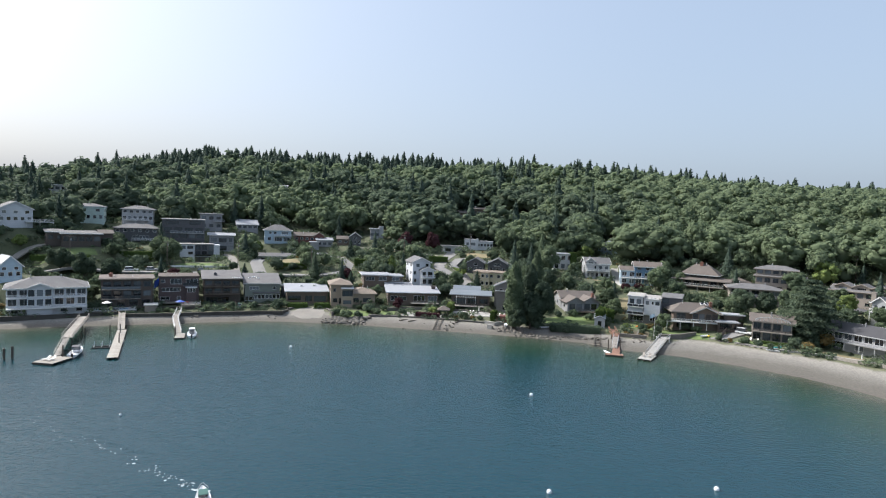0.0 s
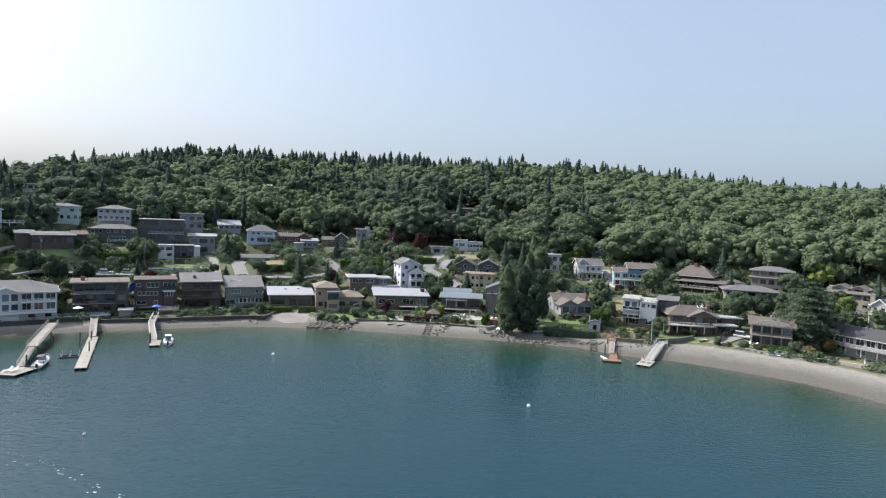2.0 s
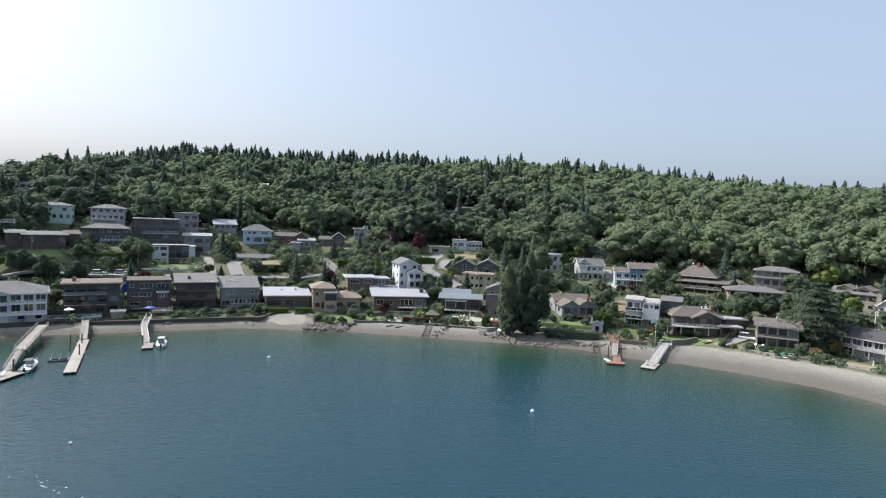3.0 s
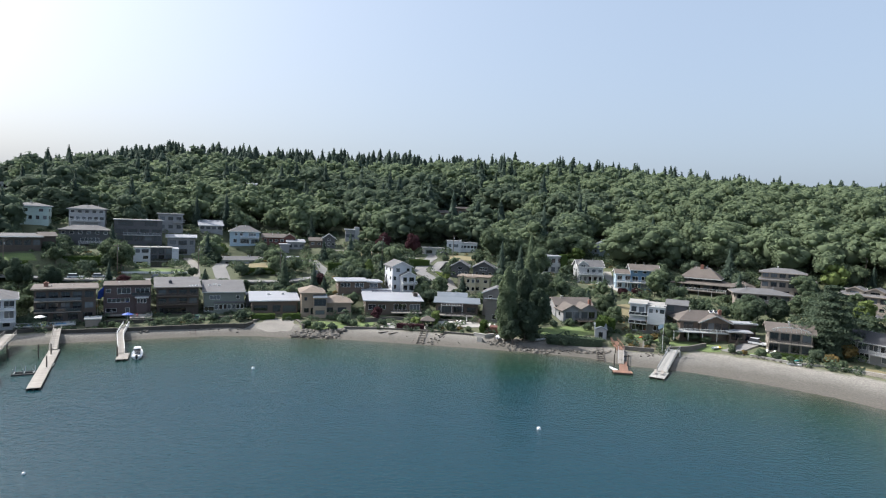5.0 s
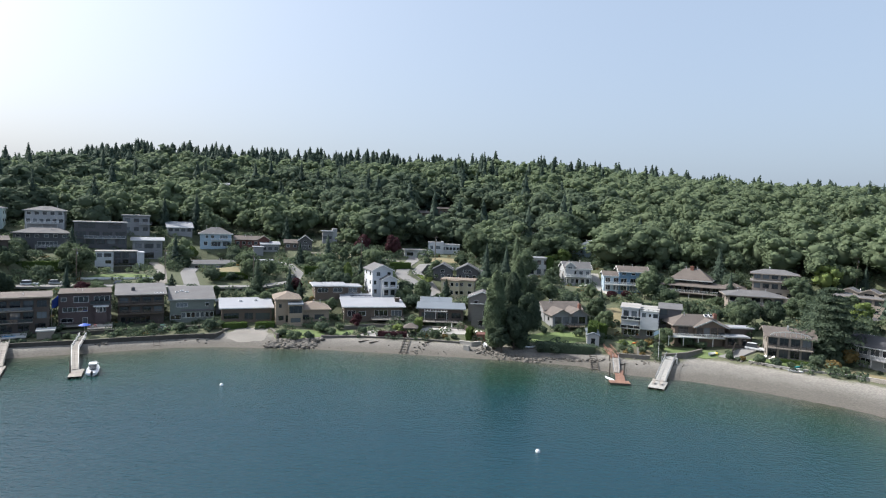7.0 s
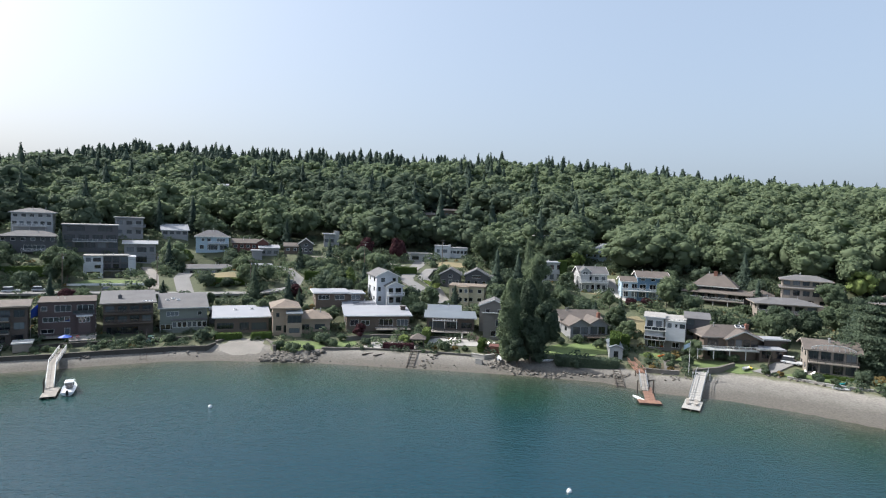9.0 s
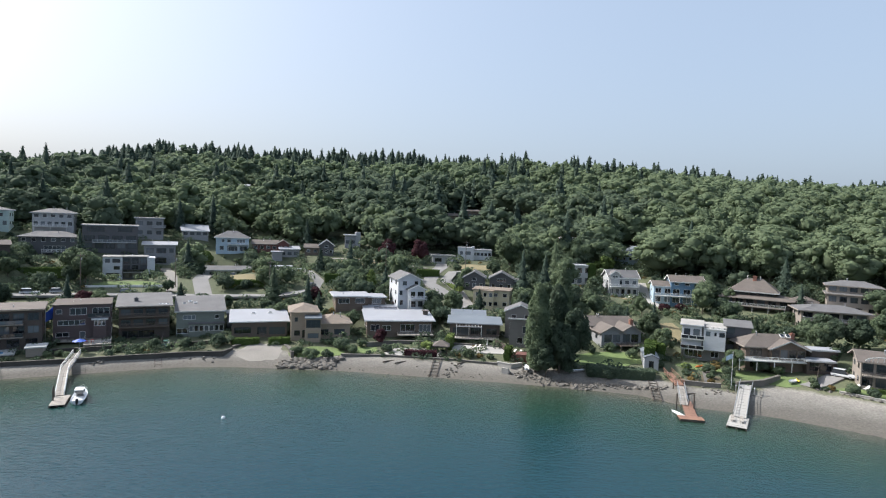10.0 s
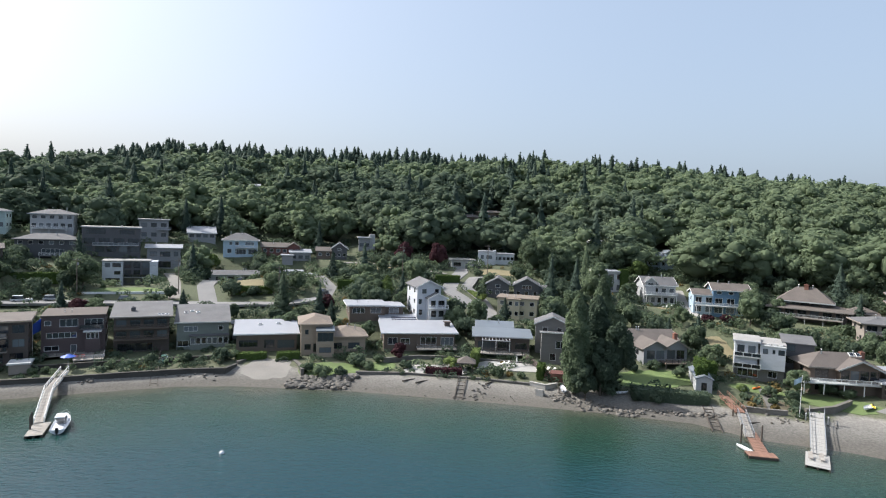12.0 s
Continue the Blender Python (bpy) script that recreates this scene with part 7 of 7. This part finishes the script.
def car(label, x, y, yaw, mat_, tall=1.75, length=4.8):
    e = thing("car", label, "car", pose(x, y, gz(x, y) + 0.12, 0, 0, yaw), "parked cars")
    w = 0.95
    bm = bms()
    box(bm, -length / 2, -w, 0.35, length / 2, w, 0.98, 0.12)
    part("body", bm, M[mat_], e)
    bm = bms()
    v = [bm.verts.new(p) for p in ((-length * 0.46, -w * 0.9, 0.95), (length * 0.2, -w * 0.9, 0.95), (length * 0.2, w * 0.9, 0.95), (-length * 0.46, w * 0.9, 0.95),
                                   (-length * 0.4, -w * 0.75, tall - 0.08), (length * 0.06, -w * 0.75, tall - 0.08), (length * 0.06, w * 0.75, tall - 0.08), (-length * 0.4, w * 0.75, tall - 0.08))]
    for f in ((0, 1, 5, 4), (1, 2, 6, 5), (2, 3, 7, 6), (3, 0, 4, 7), (4, 5, 6, 7)):
        bm.faces.new([v[i] for i in f])
    part("window_band", bm, M["glass"], e)
    bm = bms()
    box(bm, -length * 0.41, -w * 0.78, tall - 0.09, length * 0.07, w * 0.78, tall, 0.03)
    part("car_roof", bm, M[mat_], e)
    for sx in (-0.31, 0.31):
        for sy in (-1, 1):
            bm = bms()
            rod(bm, (sx * length, sy * (w - 0.2), 0.34), (sx * length, sy * (w + 0.02), 0.34), 0.34, None, 14)
            t = part("wheel", bm, M["black"], e)
            bm = bms()
            rod(bm, (sx * length, sy * (w + 0.02), 0.34), (sx * length, sy * (w + 0.04), 0.34), 0.2, None, 10)
            part("hubcap", bm, M["steel"], t)
    for sy in (-1, 1):
        bm = bms()
        box(bm, length / 2 - 0.02, sy * 0.6 - 0.2, 0.66, length / 2 + 0.02, sy * 0.6 + 0.2, 0.82)
        part("headlight", bm, M["cushion"], e)


car("large white sport utility vehicle parked by the street", -109, 255, 22, "car_paint", 1.9, 5.3)
car("silver car parked beside the street", -102, 258, 20, "light_grey")
car("dark car parked on the street", -83, 263, 18, "navy")
car("dark car parked at the ranch house drive", -57.5, 297, 100, "dark_grey")
car("dark car parked near the grey flat-roofed house", 33, 317, 40, "navy")
car("dark car parked on the lane", -25, 281, 80, "dark_grey")
car("white van parked behind the beach house", 115.0, 191.5, -50, "car_paint", 2.1, 5.2)
car("silver car parked in a driveway", 150, 183, 20, "car_paint")


def hedge(label, x, y, length, width, height, yaw, mat_="hedge", z=None):
    """A clipped hedge: a leafy shell over a dark core."""
    e = thing("hedge", label, "hedge", pose(x, y, gz(x, y) if z is None else z, 0, 0, yaw), "clipped hedges")
    rng = np.random.default_rng(int(abs(x * 13 + y)))
    n = int((length * width + 2 * (length + width) * height) * 9)
    p = rng.uniform(-0.5, 0.5, (n, 3))
    ax = rng.integers(0, 3, n)
    q = np.where(ax == 2, 0.5, np.sign(p[np.arange(n), ax]) * 0.5)
    p[np.arange(n), ax] = q
    nr = np.zeros((n, 3))
    nr[np.arange(n), ax] = np.sign(q)
    p = p * (length, width, height) + rng.normal(0, 0.06, (n, 3)) + (0, 0, height / 2)
    v, f = leaf_cloud(rng, p, nr, 0.22)
    o = new("leaves", raw_mesh("leaves", v, f, M[mat_]))
    o.parent = e
    bm = bms()
    box(bm, -length / 2 + 0.1, -width / 2 + 0.1, -0.6, length / 2 - 0.1, width / 2 - 0.1, height - 0.12, 0.15)
    part("core", bm, M[mat_], e)


hedge("long dark clipped hedge below the upper houses", -116, 270, 18, 3, 3.0, 25)
hedge("long clipped hedge on the terraced slope", -134, 250, 20, 2, 1.6, 30)
hedge("dark clipped hedge beside the lane", 19.5, 294, 9, 2.4, 2.6, 0)
hedge("tall dark row of hedge conifers", -12, 285, 17, 2.6, 3.6, 3)
hedge("rounded clipped hedge in front of the low house", -36, 223.5, 7, 2.2, 1.7, 12)
hedge("rounded clipped hedge in front of the low house", -27, 224, 5.5, 2.2, 1.7, 12)
hedge("green hedge below the ranch house lawn", -49, 279, 14, 2.6, 2.4, 12)
hedge("tall green hedge beside the grey cottage", 71.5, 206, 11, 2.4, 5.0, 65)
hedge("tall green hedge between two gardens", 77, 213, 9, 2.2, 4.0, 80)
hedge("dark clipped hedge on the seawall terrace", 11.5, 214, 8.5, 1.6, 1.7, -6, "leaf_red")
hedge("leafy bank of shrubs above the rocks", 60, 197.5, 16, 3.5, 2.2, -16, "leaf_dark")
hedge("tall hedge beside the low dark house", 20.3, 222, 6, 1.8, 3.4, 75, "leaf_light")
hedge("green hedge along the lane", 27.5, 281, 16, 1.6, 1.2, 110, "leaf_light")
hedge("tall leafy hedge beside the white house", 84, 285, 3, 3, 8, 0)
hedge("green hedge behind the beach lawn", 118, 179.5, 9, 1.4, 0.9, -36)
hedge("dark hedge beside the brick terrace", 34.8, 212, 5, 1.6, 3.0, 70)


def umbrella(label, x, y, z, mat_, closed=False):
    e = thing("patio_umbrella", label, "umbrella", pose(x, y, z), "patio umbrellas")
    bm = bms()
    rod(bm, (0, 0, 0), (0, 0, 2.5), 0.04, None, 8)
    part("pole", bm, M["steel"], e)
    bm = bms()
    rod(bm, (0, 0, 0.9 if closed else 2.0), (0, 0, 2.6), 0.22 if closed else 1.6, 0.03, 8)
    part("canopy", bm, M[mat_], e)
    bm = bms()
    rod(bm, (0, 0, 0), (0, 0, 0.12), 0.3, 0.25, 10)
    part("base", bm, M["concrete"], e)


umbrella("closed white patio umbrella on the stone terrace", 30.5, 219.5, gz(30.5, 219.5) + 0.2, "cushion", True)
umbrella("open blue patio umbrella above the ramp", -73.5, 212.0, 3.3, "blue_canvas")
umbrella("open pale patio umbrella on the deck", -94.5, 205.5, 3.2, "cushion")
umbrella("closed white patio umbrella below the long deck", 133.0, 163.5, gz(133, 163.5) + 0.1, "cushion", True)


def lounger(x, y, yaw, mat_="cushion", z=None):
    e = thing("lounge_chair", "white slatted outdoor lounge chair", "chair", pose(x, y, gz(x, y) + 0.14 if z is None else z, 0, 0, yaw), "outdoor lounge chairs")
    bm = bms()
    box(bm, -0.9, -0.33, 0.3, 0.5, 0.33, 0.4, 0.03)
    part("seat", bm, M[mat_], e)
    bm = bms()
    beam(bm, (0.5, 0, 0.36), (1.05, 0, 0.95), 0.66, 0.1)
    part("backrest", bm, M[mat_], e)
    for sx in (-0.8, 0.4):
        for sy in (-0.28, 0.28):
            bm = bms()
            box(bm, sx - 0.03, sy - 0.03, 0, sx + 0.03, sy + 0.03, 0.3)
            part("leg", bm, M[mat_], e)


for x, y, a in ((26.5, 220, 10), (27.8, 220.4, 10), (29.0, 218.6, 190), (37.0, 215, 40), (38.4, 214.5, 40), (137.5, 152.5, 60), (136.4, 154.6, 60), (138.6, 150.0, 60), (90, 263, 0), (91.5, 263, 0), (112.5, 184.5, 20), (114, 183.4, 20)):
    lounger(x, y, a)
for x, y, a in ((-80.8, 149.2, 60), (-79.4, 148.9, 60)):
    lounger(x, y, a, "cushion", 0.55)
for x, y, a in ((73.0, 168.0, 60), (71.6, 168.9, 60)):
    lounger(x, y, a, "plank", 0.5)
for x, y in ((-74.5, 217.5), (-73.2, 218.0)):
    lounger(x, y, -70, "red_paint", 3.65)

e = thing("flagpole", "tall white flagpole with a hanging flag", "flagpole", pose(82.0, 186.0, gz(82, 186)))
bm = bms()
rod(bm, (0, 0, 0), (0, 0, 8.5), 0.07, 0.04, 8)
rod(bm, (0, 0, 8.5), (0, 0, 8.65), 0.09, 0.05, 8)
part("pole", bm, M["trim"], e)
bm = bms()
for i in range(6):
    v = [bm.verts.new((-0.05 - 0.28 * (i + k), 0.1 * math.sin(i + k), z - 0.1 * (i + k))) for k in (0, 1) for z in (8.3, 7.2)]
    bm.faces.new((v[0], v[1], v[3], v[2]))
bmesh.ops.solidify(bm, geom=bm.faces[:], thickness=0.03)
part("flag", bm, M["pale_blue"], e, "plain pale flag cloth")

e = thing("gazebo", "dark timber gazebo with a brown hip roof", "gazebo", pose(17.3, 217.0, gz(17.3, 217) + 0.1, 0, 0, -8))
for sx in (-1.6, 1.6):
    for sy in (-1.4, 1.4):
        bm = bms()
        box(bm, sx - 0.1, sy - 0.1, 0, sx + 0.1, sy + 0.1, 2.3)
        part("post", bm, M["dark_brown"], e)
rb = roof_bm(3.6, 3.2, "hip", 1.0, 0.5)
bmesh.ops.transform(rb, matrix=Matrix.Translation((0, -1.6, 2.3)), verts=rb.verts)
part("roof", rb, M["roof_brown"], e)

e = thing("boathouse", "small pale boathouse raised above the beach", "shed", pose(-81.5, 208.0, 1.0, 0, 0, 22))
bm = bms()
box(bm, -1.9, 0, 1.2, 1.9, 4, 3.3)
part("wall", bm, M["taupe"], e)
rb = roof_bm(3.8, 4, "flat", 0, 0.3)
bmesh.ops.transform(rb, matrix=Matrix.Translation((0, 0, 3.3)), verts=rb.verts)
part("roof", rb, M["offwhite"], e)
for sx in (-1.7, 1.7):
    bm = bms()
    box(bm, sx - 0.12, 0.1, -1.5, sx + 0.12, 0.34, 1.2)
    part("post", bm, M["timber"], e)

e = thing("garden_wall", "white kerb wall edging the narrow lawn", "wall", pose(-86, 269.6, gz(-86, 269.6), 0, 0, 17))
bm = bms()
box(bm, -13, -0.2, -0.5, 13, 0.2, 0.7, 0.03)
part("wall", bm, M["trim"], e)

for i, (x, y, a) in enumerate(((3, 211, 30), (6, 210, 35), (-12, 208, 60), (22, 208.5, 40), (71, 184.5, 10), (109, 181.5, -30))):
    e = thing("driftwood_log", "bleached driftwood log lying on the sand", "log", pose(x, y, gz(x, y) + 0.12, 0, 0, a), "driftwood logs")
    bm = bms()
    rod(bm, (-1.7, 0, 0), (0, 0.15, 0.05), 0.2, 0.17, 8)
    rod(bm, (0, 0.15, 0.05), (1.8, 0, 0.1), 0.17, 0.1, 8)
    part("log", bm, M["timber"], e)


def fence(label, a, b, high=1.7, mat_="dark_brown"):
    e = thing("fence", label, "fence", Matrix.Identity(4), "garden fences")
    a, b = Vector((*a, 0)), Vector((*b, 0))
    n = max(2, int((b - a).length / 1.8))
    for i in range(n + 1):
        p = a.lerp(b, i / n)
        z = gz(p.x, p.y)
        bm = bms()
        beam(bm, (p.x, p.y, z - 0.4), (p.x, p.y, z + high), 0.13)
        part("post", bm, M[mat_], e)
        if i < n:
            q = a.lerp(b, (i + 1) / n)
            zq = gz(q.x, q.y)
            for k in range(4):
                h0 = high * (0.2 + 0.24 * k)
                bm = bms()
                beam(bm, (p.x, p.y, z + h0), (q.x, q.y, zq + h0), 0.05, high * 0.21)
                part("board", bm, M[mat_], e)


fence("dark timber fence beside the gravel drive", (106, 189), (113, 197))
fence("dark timber fence between the waterfront gardens", (-57.5, 222), (-60, 230))
fence("dark timber fence beside the shingled house", (35.8, 215), (33.5, 224))
fence("pale timber fence along the beach terrace", (127, 165), (133, 153), 1.0, "plank")
fence("dark timber fence beside the white house", (3.5, 251), (5.5, 262), 1.6)

e = thing("privacy_screen", "taut bright blue canvas screen beside the house", "screen", pose(-84.6, 220.5, 9.5, 0, 0, 70))
for u in (-1.6, 1.6):
    bm = bms()
    rod(bm, (u, 0, -6), (u, 0, 3.2), 0.06, None, 8)
    part("post", bm, M["steel"], e)
bm = bms()
v = [bm.verts.new(p) for p in ((-1.6, 0, -1.0), (1.6, 0, 0.0), (1.6, 0, 3.2), (-1.6, 0, 1.4))]
bm.faces.new(v)
bmesh.ops.solidify(bm, geom=bm.faces[:], thickness=0.04)
part("canvas", bm, M["blue_canvas"], e)

e = thing("garden_shed", "small red shed on the brick terrace", "shed", pose(38.0, 208.6, gz(38, 208.6), 0, 0, -15))
bm = bms()
box(bm, -1.5, 0, -0.5, 1.5, 1.8, 1.9)
part("wall", bm, M["brick"], e)
rb = roof_bm(3.0, 1.8, "shed", 0.3, 0.2, 0.12)
bmesh.ops.transform(rb, matrix=Matrix.Translation((0, 0, 1.9)), verts=rb.verts)
part("roof", rb, M["red_brown"], e)

e = thing("beach_steps", "concrete steps leading from the landing to the sand", "steps", pose(33.0, 203.6, 0.0, 0, 0, 150))
for i in range(7):
    bm = bms()
    box(bm, -0.9, 0.34 * i, 0.2, 0.9, 0.34 * i + 0.36, 0.75 + 0.27 * i)
    part("step", bm, M["concrete"], e)
